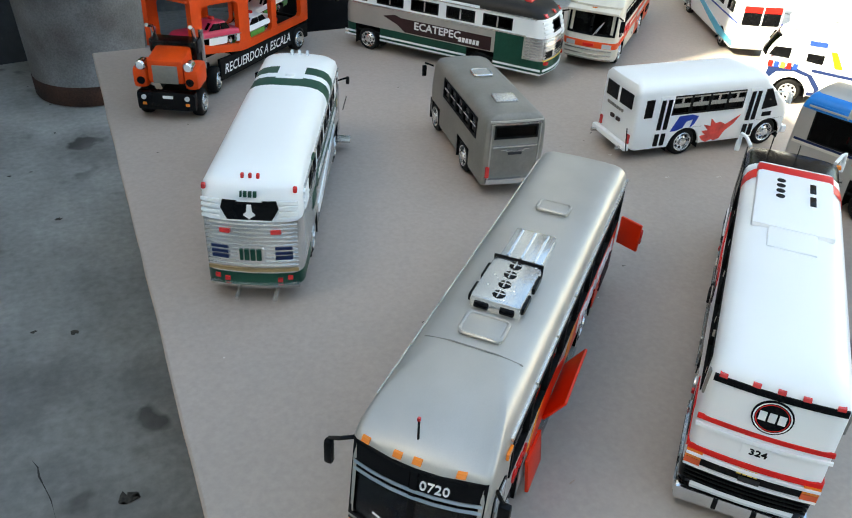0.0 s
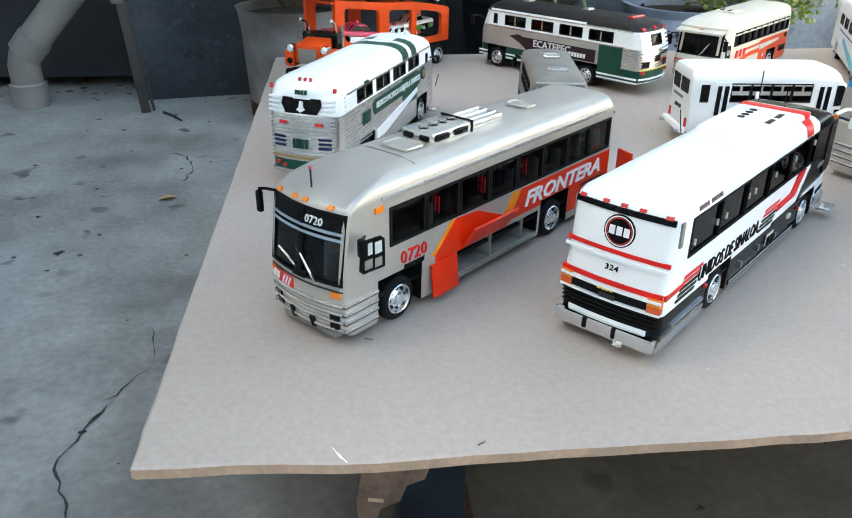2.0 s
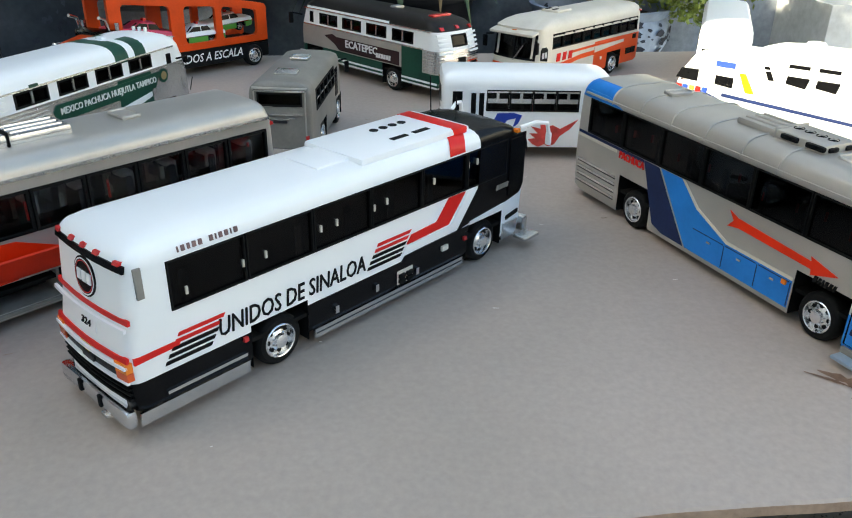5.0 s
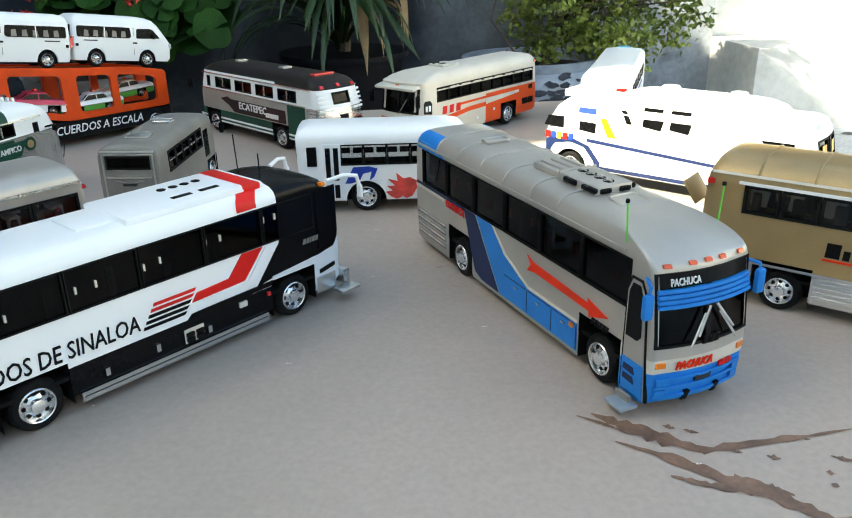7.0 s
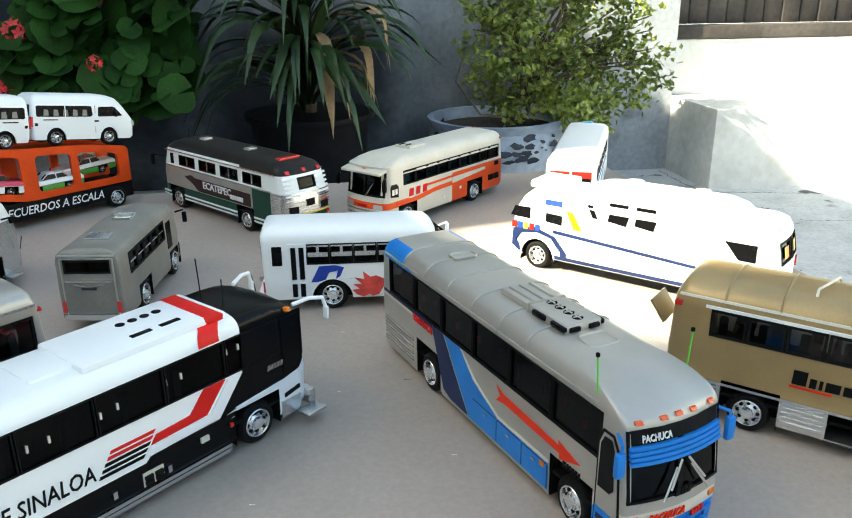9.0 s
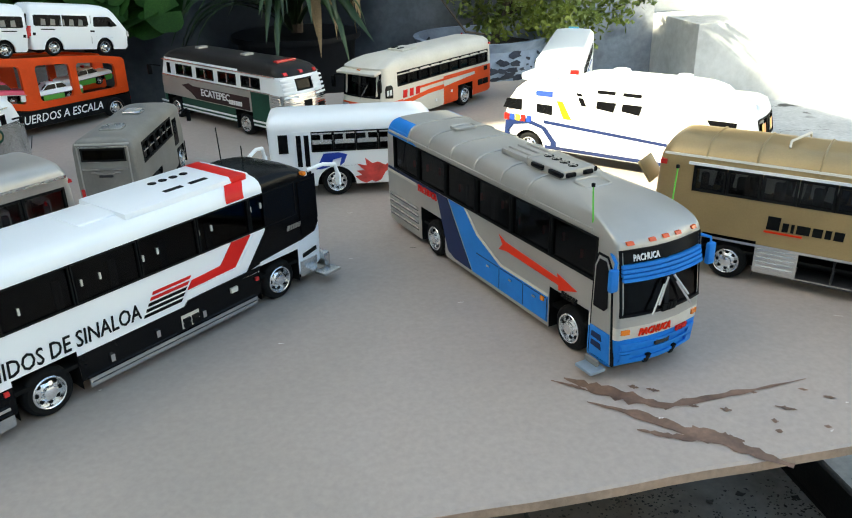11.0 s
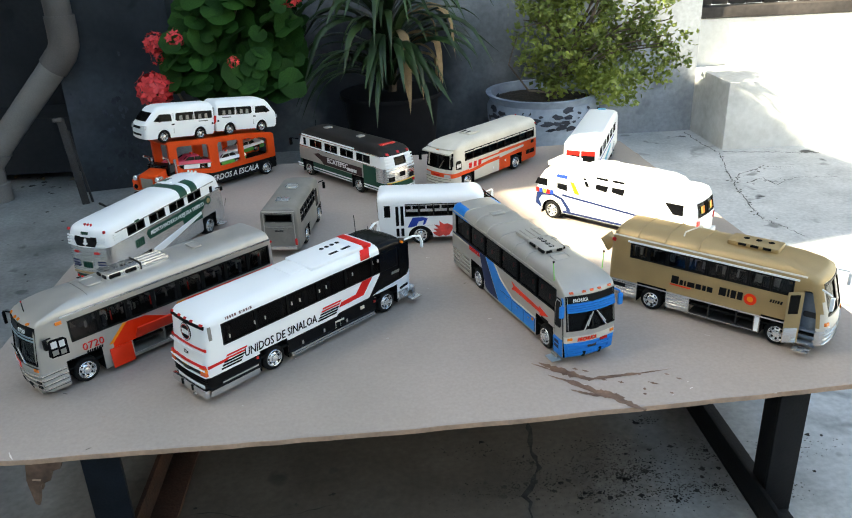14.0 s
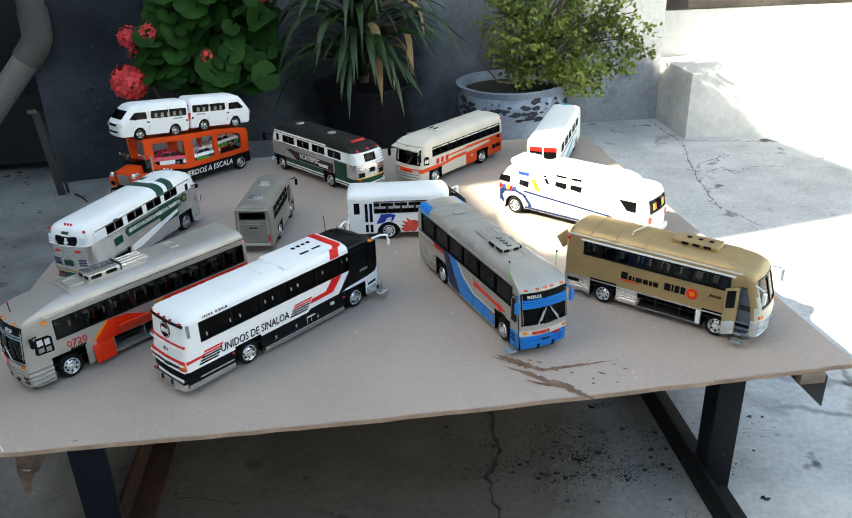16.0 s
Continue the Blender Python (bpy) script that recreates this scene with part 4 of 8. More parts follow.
crack([(5.755, 2.822), (5.745, 2.225), (5.705, 1.578), (5.513, 1.114), (5.484, 0.583), (5.593, -0.323)], 0.036, 8)
crack([(1.855, 1.241), (2.673, 1.056), (3.393, 1.207)], 0.008, 9)
rg = random.Random(8)


def crust(x, y, r, seed, z=0.009):
    """A ragged patch of black lichen on the cement."""
    q = random.Random(seed)
    bm = bmesh.new()
    n = 17
    ring_pts = [bm.verts.new((x + r * q.uniform(0.25, 1.5) * math.cos(2 * math.pi * k / n), y + r * q.uniform(0.25, 1.3) * math.sin(2 * math.pi * k / n), z)) for k in range(n)]
    bm.faces.new(ring_pts)
    bmesh.ops.triangulate(bm, faces=bm.faces)
    return part("crust", bm, "crust", ground, smooth=False)


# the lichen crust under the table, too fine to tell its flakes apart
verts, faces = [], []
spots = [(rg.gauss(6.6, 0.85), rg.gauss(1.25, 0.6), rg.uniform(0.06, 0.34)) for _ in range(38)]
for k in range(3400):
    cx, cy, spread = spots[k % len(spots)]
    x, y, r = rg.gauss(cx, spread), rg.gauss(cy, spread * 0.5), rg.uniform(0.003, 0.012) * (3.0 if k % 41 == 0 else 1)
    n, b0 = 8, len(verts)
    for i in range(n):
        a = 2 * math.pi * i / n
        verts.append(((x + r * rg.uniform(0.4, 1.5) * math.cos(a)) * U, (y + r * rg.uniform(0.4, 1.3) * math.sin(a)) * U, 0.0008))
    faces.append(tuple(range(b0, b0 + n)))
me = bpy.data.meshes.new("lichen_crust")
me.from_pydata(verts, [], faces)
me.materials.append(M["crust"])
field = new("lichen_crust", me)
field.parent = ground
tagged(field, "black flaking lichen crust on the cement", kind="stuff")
for k in range(40):
    crust(rg.uniform(1.5, 9.5), rg.uniform(-1.5, 3.0), rg.uniform(0.01, 0.04), 100 + k)
for k in range(70):
    crust(rg.uniform(-4.6, -0.4), rg.uniform(-1.0, 13.5), rg.uniform(0.01, 0.045) * (2 if k % 9 == 0 else 1), 200 + k)
# broken fragments strung along the cracks beside the table
for k in range(60):
    a, b = rg.choice((((12.2, 11.2), (11.86, 9.66)), ((11.86, 9.66), (11.75, 8.6)), ((12.41, 10.84), (13.6, 11.04)), ((12.1, 10.9), (13.28, 11.93)), ((12.76, 13.28), (12.2, 11.2)), ((13.28, 11.93), (14.6, 10.95))))
    t = rg.random()
    crust(a[0] + (b[0] - a[0]) * t + rg.gauss(0, 0.09), a[1] + (b[1] - a[1]) * t + rg.gauss(0, 0.09), rg.uniform(0.008, 0.035), 300 + k)
for k in range(30):
    crust(rg.uniform(-6.5, -3.4), rg.uniform(13.2, 15.2), rg.uniform(0.02, 0.09), 400 + k)


def flake(x, z, r, seed):
    """A dark flaked spot on the pier's face."""
    q = random.Random(seed)
    bm = bmesh.new()
    n = 10
    y0 = 12.9 + (x + 3.1) * 0.2 - 0.012
    pts = []
    for k in range(n):
        dx, dz = r * q.uniform(0.3, 1.1) * math.cos(2 * math.pi * k / n), r * q.uniform(0.5, 1.6) * math.sin(2 * math.pi * k / n)
        pts.append(bm.verts.new((x + dx, y0 + dx * 0.2, z + dz)))
    bm.faces.new(pts)
    return part("flake", bm, "flake", pier, smooth=False)


pier = bpy.data.objects["wall_pier"]
for k in range(120):
    x = min(max(rg.gauss(-1.75, 0.45), -2.95), -0.75)
    flake(x, abs(rg.gauss(1.0, 0.75)) + 0.12, rg.uniform(0.012, 0.075), k)
stick_bit = thing("twig", "short dark stick lying on the floor", "stick", pose(-0.225, 1.165, 0.0, 0, 0, -52))
part("twig", tube([(-0.34, 0, 0.03), (0.0, 0.02, 0.035), (0.34, 0, 0.025)], 0.028, 6, taper=0.6), "crust", stick_bit)
for x, y, a in ((-5.32, 13.56, 20), (-5.36, 14.48, 70), (-4.59, 14.13, 130), (-3.75, 14.0, 40), (-1.55, 7.6, 15)):
    leaf_bit = thing("fallen_leaf", "small dry brown leaf on the floor", "leaf", pose(x * U, y * U, 0.0, 0, 0, a), "fallen leaves")
    bm = bmesh.new()
    q = [bm.verts.new((u, v, 0.01 + 0.05 * abs(v) / 0.06 + 0.03 * abs(u))) for u, v in ((-0.13, 0), (-0.06, -0.05), (0.05, -0.06), (0.13, -0.01), (0.06, 0.05), (-0.05, 0.06))]
    c0 = bm.verts.new((0, 0, 0.01))
    for k in range(6):
        bm.faces.new((c0, q[k], q[(k + 1) % 6]))
    part("blade", bm, "dry" if a % 40 else "wood", leaf_bit, smooth=False)


# ---- model buses ----
def windows(s, x0, x1, count, z0, z1, mat="tint", sides="RL", frame=0.014, split=0.0):
    """A band of panes between dark pillars."""
    for side in sides:
        s.gap(side, x0, x1, z0, z1)
    step = (x1 - x0) / count

    def later():
        for side in sides:
            for k in range(count):
                a = x0 + k * step
                s.pane(side, a + 0.004, a + step - 0.004, z0 + 0.002, z1 - 0.002, mat, frame=frame)
                if split:
                    s.strip("window_rail", side, a + 0.01, a + step - 0.01, z0 + split - 0.006, z0 + split + 0.006, "silver_bright", n=0.004, steps=1)
    return later


def windows_apart(s, spans, z0, z1, mat="tint", sides="RL", frame=0.012, post=True, post_mat="silver_bright"):
    """Single windows with body panels between them, each with a middle post."""
    for side in sides:
        for a, b in spans:
            s.gap(side, a, b, z0, z1)

    def later():
        for side in sides:
            for a, b in spans:
                g = s.pane(side, a + 0.003, b - 0.003, z0 + 0.002, z1 - 0.002, mat, frame=frame)
                if post and b - a > 0.15:
                    m = (a + b) / 2
                    s.strip("window_post", side, m - 0.009, m + 0.009, z0, z1, post_mat, n=0.006, steps=1, parent=g)
    return later


def lamps(s, side, spots, size, mat, name, n=0.014, label=""):
    for a, z in spots:
        s.patch(name, side, [(a - size[0] / 2, z - size[1] / 2), (a + size[0] / 2, z - size[1] / 2), (a + size[0] / 2, z + size[1] / 2), (a - size[0] / 2, z + size[1] / 2)], mat, n, depth=0.03, label=label)


def ring(s, side, a, z, r, mat, n, name, inner=0.0, steps=24, tall=1.0):
    if inner:
        bm = bmesh.new()
        rows = [[bm.verts.new(s.spot(side, a + q * math.cos(2 * math.pi * k / steps), z + tall * q * math.sin(2 * math.pi * k / steps), n)) for k in range(steps)] for q in (inner, r)]
        for k in range(steps):
            bm.faces.new((rows[0][k], rows[1][k], rows[1][(k + 1) % steps], rows[0][(k + 1) % steps]))
        return part(name, bm, mat, s.root, smooth=False)
    return s.patch(name, side, [(a + r * math.cos(2 * math.pi * k / steps), z + tall * r * math.sin(2 * math.pi * k / steps)) for k in range(steps)], mat, n)


def fender(s, side, x, r, z1, half, mat):
    """The two upper corners that round off a wheel opening."""
    steps = 10
    for sign in (-1, 1):
        bm = bmesh.new()
        rows = []
        for k in range(steps + 1):
            a = math.pi / 2 * k / steps
            u, v = half * math.cos(a), r * 0.8 + (z1 - r * 0.8) * math.sin(a)
            rows.append([bm.verts.new(s.spot(side, x + sign * u, v, n)) for n in (0.003, -0.02)] + [bm.verts.new(s.spot(side, x + sign * (half + 0.004), v, 0.003)), bm.verts.new(s.spot(side, x + sign * u, z1 + 0.004, 0.003))])
        for p, q in zip(rows, rows[1:]):
            bm.faces.new((p[0], p[2], q[2], q[0]))
            bm.faces.new((p[0], q[0], q[1], p[1]))
        bmesh.ops.recalc_face_normals(bm, faces=bm.faces)
        bmesh.ops.delete(bm, geom=[v for v in bm.verts if not v.link_faces], context="VERTS")
        part("fender", bm, mat, s.root, smooth=False)


def axles(s, wb, w, r=0.13, rim="alloy", z1=0.30, half=0.17, xs=(), wide=0.085, arched=None):
    """Wheels, their housings, and the openings for them."""
    for x in (0.0, wb, *xs):
        if arched:
            fender(s, "R", x, r, z1, half, arched)
            fender(s, "L", x, r, z1, half, arched)
        for side in "RL":
            s.gap(side, x - half, x + half, s.levels[0][0], z1)
        arch(s.root, x, s.at(0.2)[2], r, z1, half)
        for y in (1, -1):
            wheel(s.root, x, y * (s.at(0.2)[2] - 0.012), r, rim, wide)


def chassis(root, x0, x1, w, z=0.1):
    part("underbody", box(((x0 + x1) / 2, 0, z + 0.03), (x1 - x0 - 0.12, 2 * w - 0.36, 0.06), 0.01), "black_flat", root)
    part("floor_pan", box(((x0 + x1) / 2, 0, z + 0.1), (x1 - x0 - 0.12, 2 * w - 0.05, 0.02), 0.0), "black_flat", root)


def mirror_arm(root, pts, head, size, mat, rot=None):
    part("mirror_arm", tube(pts, 0.009, 6), "black" if mat == "black" else mat, root)
    part("mirror", box(head, size, min(size) * 0.35, rot=rot), mat, root)


def wiper(root, a, b, mat="chrome"):
    a, b = Vector(a), Vector(b)
    bm = tube([a, b], 0.006, 5)
    side = Vector((0, (b - a).z, -(b - a).y)).normalized() * 0.05
    tube([a.lerp(b, 0.35) + side * 0.25 + Vector((0.006, 0, 0)), a.lerp(b, 1.25) + side * 0.1 + Vector((0.004, 0, 0))], 0.006, 5, bm)
    part("wiper", bm, mat, root)


def cooler(root, x0, x1, z, w, mat, split, tall=0.11, strap="black_flat"):
    """The roof air-conditioning unit: a vented half with four small fans and a ribbed half behind a strap."""
    unit = part("roof_air_conditioner", box(((split + x1) / 2, 0, z), (x1 - split, 2 * w, tall), 0.024), mat, root)
    part("rear_fairing", box(((x0 + split) / 2 - 0.005, 0, z - 0.006), (split - x0, 1.8 * w, tall * 0.8), 0.022), mat, unit)
    for y in (-0.55, 0.0, 0.55):
        part("fairing_rib", tube([(x0 + 0.03, y * w, z + tall * 0.36), (split - 0.03, y * w, z + tall * 0.36)], 0.008, 6), mat, unit)
    part("strap", box((split, 0, z + 0.005), (0.012, 2.05 * w, tall + 0.004), 0.006), strap, unit)
    for k in range(4):
        x = split + 0.05 + (x1 - split - 0.11) * k / 3
        part("fan", lathe([(0.030, -0.01), (0.030, 0.003), (0.024, 0.005), (0.0, 0.004)], 14, at=(x, 0, z + tall / 2)), "black", unit)
        part("fan_guard", box((x, 0, z + tall / 2 + 0.006), (0.058, 0.008, 0.004), 0.001), mat, unit)
        part("fan_guard", box((x, 0, z + tall / 2 + 0.0065), (0.008, 0.058, 0.004), 0.001), mat, unit)
    for y in (-w, w):
        for k in range(2):
            part("vent", box((split + 0.11 + k * 0.17, y * 0.985, z + 0.005), (0.12, 0.03, tall * 0.5), 0.012), "black", unit)
    for y in (-0.5, 0.5):
        part("vent", box((x1 - 0.004, y * w, z), (0.03, 0.07, tall * 0.45), 0.01), "black", unit)
    return unit


def framed_hatch(root, x, z, lx, ly, rim, mat, tilt=0):
    """A roof hatch: a plain lid inside a raised rounded rim."""
    lid = part("roof_hatch", box((x, 0, z), (lx, ly, 0.02), 0.008, rot=pose(0, 0, 0, 0, tilt, 0)), mat, root)
    c = 0.025
    line = []
    for sx, sy, a0 in ((1, 1, 0), (-1, 1, 90), (-1, -1, 180), (1, -1, 270)):
        for a in (0, 30, 60, 90):
            u = sx * (lx / 2 - c) + c * math.cos(radians(a0 + a))
            line.append((x + u, sy * (ly / 2 - c) + c * math.sin(radians(a0 + a)), z + 0.010 - u * math.tan(radians(tilt))))
    part("hatch_rim", tube(line + line[:1], 0.009, 6), rim, lid)
    return lid


def hatch(root, x, z, lx, ly, mat, tilt=0):
    return part("roof_hatch", box((x, 0, z), (lx, ly, 0.03), 0.01, rot=pose(0, 0, 0, 0, tilt, 0)), mat, root)


def roof_ribs(s, xs, mat):
    """Raised seams across a roof."""
    top = [l for l in s.levels if l[0] >= 0.74]
    for x in xs:
        pts = [(x, -l[3] - 0.002, l[0]) for l in top]
        pts += [(x, l[3] + 0.002, l[0]) for l in reversed(top)]
        pts = [(p[0], p[1], p[2] + 0.002) for p in pts]
        part("roof_seam", tube(pts, 0.007, 5), mat, s.root)


def dina_shell(root):
    """The rounded-roof coach used twice: a sloping nose cap over an upright windscreen."""
    return Shell(root, [(0.055, 1.94, -0.70, 0.268), (0.085, 1.98, -0.74, 0.278), (0.28, 2.0, -0.755, 0.28), (0.42, 1.995, -0.755, 0.28), (0.66, 1.965, -0.745, 0.279), (0.735, 1.95, -0.74, 0.279),
                        (0.752, 1.94, -0.735, 0.279), (0.768, 1.925, -0.73, 0.278), (0.785, 1.90, -0.725, 0.275), (0.80, 1.865, -0.72, 0.270), (0.815, 1.82, -0.715, 0.263), (0.83, 1.765, -0.708, 0.253), (0.842, 1.705, -0.70, 0.240), (0.852, 1.645, -0.69, 0.222),
                        (0.86, 1.58, -0.675, 0.20), (0.866, 1.51, -0.66, 0.17), (0.87, 1.43, -0.64, 0.13), (0.872, 1.34, -0.61, 0.08)],
                 rf=0.03, rr=0.04, bulge=0.045, rear_bulge=0.015)


def windscreen(s, z0, z1, half, mat="glass", rim=0.02):
    """Two panes, a centre post and a dark rubber surround."""
    for y0, y1 in ((-half, -0.008), (0.008, half)):
        g = s.strip("windscreen", "F", y0, y1, z0, z1, mat, n=-0.006, depth=0.01, steps=6)
        g.visible_shadow = False
    s.strip("windscreen_post", "F", -0.014, 0.014, z0, z1, "black", n=0.006, steps=2)
    s.strip("windscreen_seal", "F", -half, half, z0 - rim, z0 + 0.004, "black", n=0.006, steps=8)
    s.strip("windscreen_seal", "F", -half, half, z1 - 0.004, z1 + rim * 0.6, "black", n=0.006, steps=8)
    for a, b in ((-half - rim, -half + 0.004), (half - 0.004, half + rim)):
        s.strip("windscreen_seal", "F", a, b, z0 - rim, z1 + rim * 0.6, "black", n=0.006, steps=2)


def dashboard(root, x, w, z):
    part("dashboard", box((x, 0, z), (0.16, 2 * w - 0.1, 0.07), 0.02), "seat", root)
    part("steering_wheel", lathe([(0.055, -0.006), (0.062, 0.0), (0.055, 0.006), (0.048, 0.0)], 16, "X", at=(x - 0.12, w * 0.45, z + 0.06)), "black_flat", root)


# -- silver and red coach --
root = bus_at("coach", "silver model coach with red flashes, open luggage flaps and clear windows", 2.32, 2.16, 223.4, 0.28, "L")
s = dina_shell(root)
axles(s, 1.535, 0.28, z1=0.31, half=0.175)
glaze = windows(s, -0.68, 1.62, 8, 0.475, 0.70, "glass")
s.gap("F", -0.262, 0.262, 0.375, 0.735)
s.gap("L", 0.20, 1.05, 0.10, 0.25)
s.build(["silver"], lambda *a: 0, label="silver painted bus body")
glaze()
windscreen(s, 0.375, 0.735, 0.262, rim=0.010)
chassis(root, -0.70, 1.85, 0.28)
seats(root, -0.5, 1.45, 0.26, 0.28, 0.36)
for k, x in enumerate((-0.55, -0.42, -0.26, -0.12, 0.03, 0.18, 0.35, 0.47, 0.6, 0.78, 0.95, 1.08, 1.2, 1.33, 1.45)):
    for y in (0.256, -0.256):
        if k % 3:
            plate(root, "headrest_cover", (x, y * 0.985, 0.59), (0.024, 0.008, 0.07), "ivory")
        else:
            plate(root, "curtain", (x, y, 0.585), (0.012, 0.014, 0.10), "red")
dashboard(root, 1.75, 0.28, 0.43)
hold = part("luggage_hold", box((0.625, 0.12, 0.085), (0.86, 0.34, 0.02), 0.004), "grey", root, "grey floor of the open luggage hold")
part("bulkhead", box((0.625, -0.04, 0.17), (0.86, 0.02, 0.16), 0.004), "black_flat", hold)
for x in (0.36, 0.7):
    part("divider", box((x, 0.12, 0.17), (0.015, 0.3, 0.15), 0.003), "grey", hold)
s.patch("stripe", "L", [(1.285, 0.30), (1.245, 0.30), (1.075, 0.465), (1.115, 0.465)], "orange", label="orange stripe")
s.patch("flash", "L", [(1.245, 0.25), (1.245, 0.30), (1.07, 0.468), (0.87, 0.455), (0.58, 0.335), (0.62, 0.295), (0.84, 0.31), (0.9, 0.255), (1.06, 0.252)], "scarlet", label="red flash")
flap = part("luggage_flap", box((1.185, 0.305, 0.155), (0.225, 0.018, 0.20), 0.006, rot=pose(0, 0, 0, 7, 0, 0)), "scarlet", root, "red luggage flap swung open")
part("luggage_flap", box((0.80, 0.335, 0.34), (0.44, 0.17, 0.015), 0.004, rot=pose(0, 0, 0, 57, 0, 0)), "scarlet", root, "raised red luggage flap")
s.patch("stripe", "L", [(0.63, 0.30), (0.53, 0.29), (0.42, 0.462), (0.51, 0.462)], "orange", label="orange stripe")
s.patch("flash", "L", [(0.53, 0.285), (0.18, 0.285), (0.18, 0.315), (-0.18, 0.315), (-0.18, 0.12), (-0.70, 0.12), (-0.70, 0.455), (0.42, 0.462)], "scarlet", label="red flash")
s.word("FRONTERA", "L", 0.37, 0.325, 0.105, "white_flat", width=0.94, shear=0.25, bold=0.02, n=0.010)
s.word("0720", "L", 1.535, 0.345, 0.075, "red", width=0.21, n=0.008)
s.blocks("L", 1.51, 0.305, 0.028, [0.02, 0.012, 0.012, 0.02, 0.014, 0.02, 0.014], "black_flat", gap=0.008, shear=0.2)
# engine door open at the tail, with its red lamps
door = part("engine_door", box((-0.80, 0.36, 0.335), (0.02, 0.16, 0.2), 0.008, rot=pose(0, 0, 0, 0, 0, -25)), "scarlet", root, "red engine door swung open")
part("lamp", box((-0.79, 0.42, 0.34), (0.03, 0.05, 0.1), 0.01), "lens_red", door)
for z in (0.16, 0.2, 0.24, 0.28):
    s.strip("grille_slat", "L", -0.62, -0.32, z, z + 0.012, "maroon", n=0.012, steps=1)
# driver's window
s.patch("driver_window", "L", [(1.66, 0.385), (1.66, 0.545), (1.69, 0.57), (1.81, 0.58), (1.83, 0.56), (1.845, 0.42), (1.82, 0.395)], "black", n=0.006)
for x0, x1, z0, z1 in ((1.685, 1.735, 0.48, 0.545), (1.755, 1.81, 0.49, 0.555), (1.685, 1.735, 0.405, 0.455), (1.755, 1.81, 0.415, 0.465)):
    s.patch("window_light", "L", [(x0, z0), (x1, z0), (x1, z1), (x0, z1)], "lens_clear" if z0 > 0.47 else "grey", n=0.009)
for side in "RL":
    s.strip("gutter", side, -0.7, 1.68, 0.755, 0.772, "silver_bright", n=0.012, steps=2)
    for z, m in ((0.10, "silver_bright"), (0.15, "silver"), (0.20, "silver"), (0.25, "silver")):
        s.strip("skirt_rib", side, 1.71, 1.95, z, z + 0.014, "silver_bright", n=0.008, steps=2)
        # dark strips drawn for the shade in the grooves between ribs
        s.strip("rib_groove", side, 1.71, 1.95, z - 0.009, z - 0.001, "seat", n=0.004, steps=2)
    for x in (-0.36, -0.02, 0.32, 0.66, 1.0, 1.34):
        s.strip("gutter_joint", side, x, x + 0.008, 0.752, 0.775, "grey", n=0.014, steps=1)
    s.patch("marker_lamp", side, [(1.67, 0.70), (1.73, 0.70), (1.73, 0.73), (1.67, 0.73)], "amber", n=0.014)
part("bumper_valance", box((1.90, 0, 0.062), (0.12, 0.42, 0.05), 0.02), "grey", root)
for z, m in ((0.10, "silver_bright"), (0.15, "silver"), (0.20, "silver"), (0.25, "silver")):
    s.strip("bumper_rib", "F", -0.27, 0.27, z, z + 0.016, "silver_bright", n=0.012, steps=8)
    # groove shade on the nose, laid on as dark strips
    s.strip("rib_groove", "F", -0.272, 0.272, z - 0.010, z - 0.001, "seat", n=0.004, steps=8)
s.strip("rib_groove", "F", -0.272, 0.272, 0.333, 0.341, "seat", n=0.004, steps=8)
lamps(s, "F", [(-0.22, 0.757), (-0.08, 0.762), (0.0, 0.764), (0.17, 0.76)], (0.036, 0.014), "amber", "marker_lamp", n=0.012)
lamps(s, "F", [(0.235, 0.315), (-0.24, 0.315)], (0.055, 0.03), "amber", "indicator", n=0.008)
for y in (-0.22, 0.22):
    lamps(s, "F", [(y, 0.18), (y * 0.98, 0.125)], (0.05, 0.035), "black", "headlamp", n=0.012)
lamps(s, "F", [(-0.09, 0.11), (0.07, 0.11)], (0.025, 0.07), "black_flat", "overrider", n=0.02)
s.strip("emblem_plate", "F", -0.26, -0.06, 0.265, 0.325, "red", n=0.008)
s.blocks("F", -0.25, 0.272, 0.046, [0.03, 0.026], "white_flat", gap=0.008, shear=0.3, n=0.012)
s.blocks("F", -0.155, 0.268, 0.054, [0.012, 0.012, 0.012], "white_flat", gap=0.014, shear=0.5, n=0.012)
s.blocks("F", -0.05, 0.36, 0.035, [0.028, 0.012, 0.018, 0.018], "black_flat", gap=0.006, shear=0.2, n=0.01)
for z in (0.60, 0.632):
    s.strip("windscreen_band", "F", -0.262, 0.262, z, z + 0.014, "silver_blue", n=0.002, depth=0.004)
s.strip("destination_box", "F", 0.02, 0.262, 0.65, 0.732, "black", n=0.001, depth=0.02)
s.strip("destination_box", "F", -0.262, -0.02, 0.65, 0.732, "black", n=0.001, depth=0.02)
s.word("0720", "F", 0.026, 0.662, 0.04, "white_flat", width=0.115, n=0.006)
wiper(root, (2.012, 0.13, 0.37), (2.005, 0.04, 0.47))
wiper(root, (2.012, -0.02, 0.42), (2.005, -0.12, 0.47))
mirror_arm(root, [(1.88, -0.27, 0.72), (1.93, -0.32, 0.735), (1.94, -0.365, 0.725)], (1.94, -0.365, 0.655), (0.03, 0.036, 0.12), "black")
mirror_arm(root, [(1.80, 0.28, 0.60), (1.87, 0.33, 0.62)], (1.87, 0.335, 0.575), (0.035, 0.05, 0.1), "black")
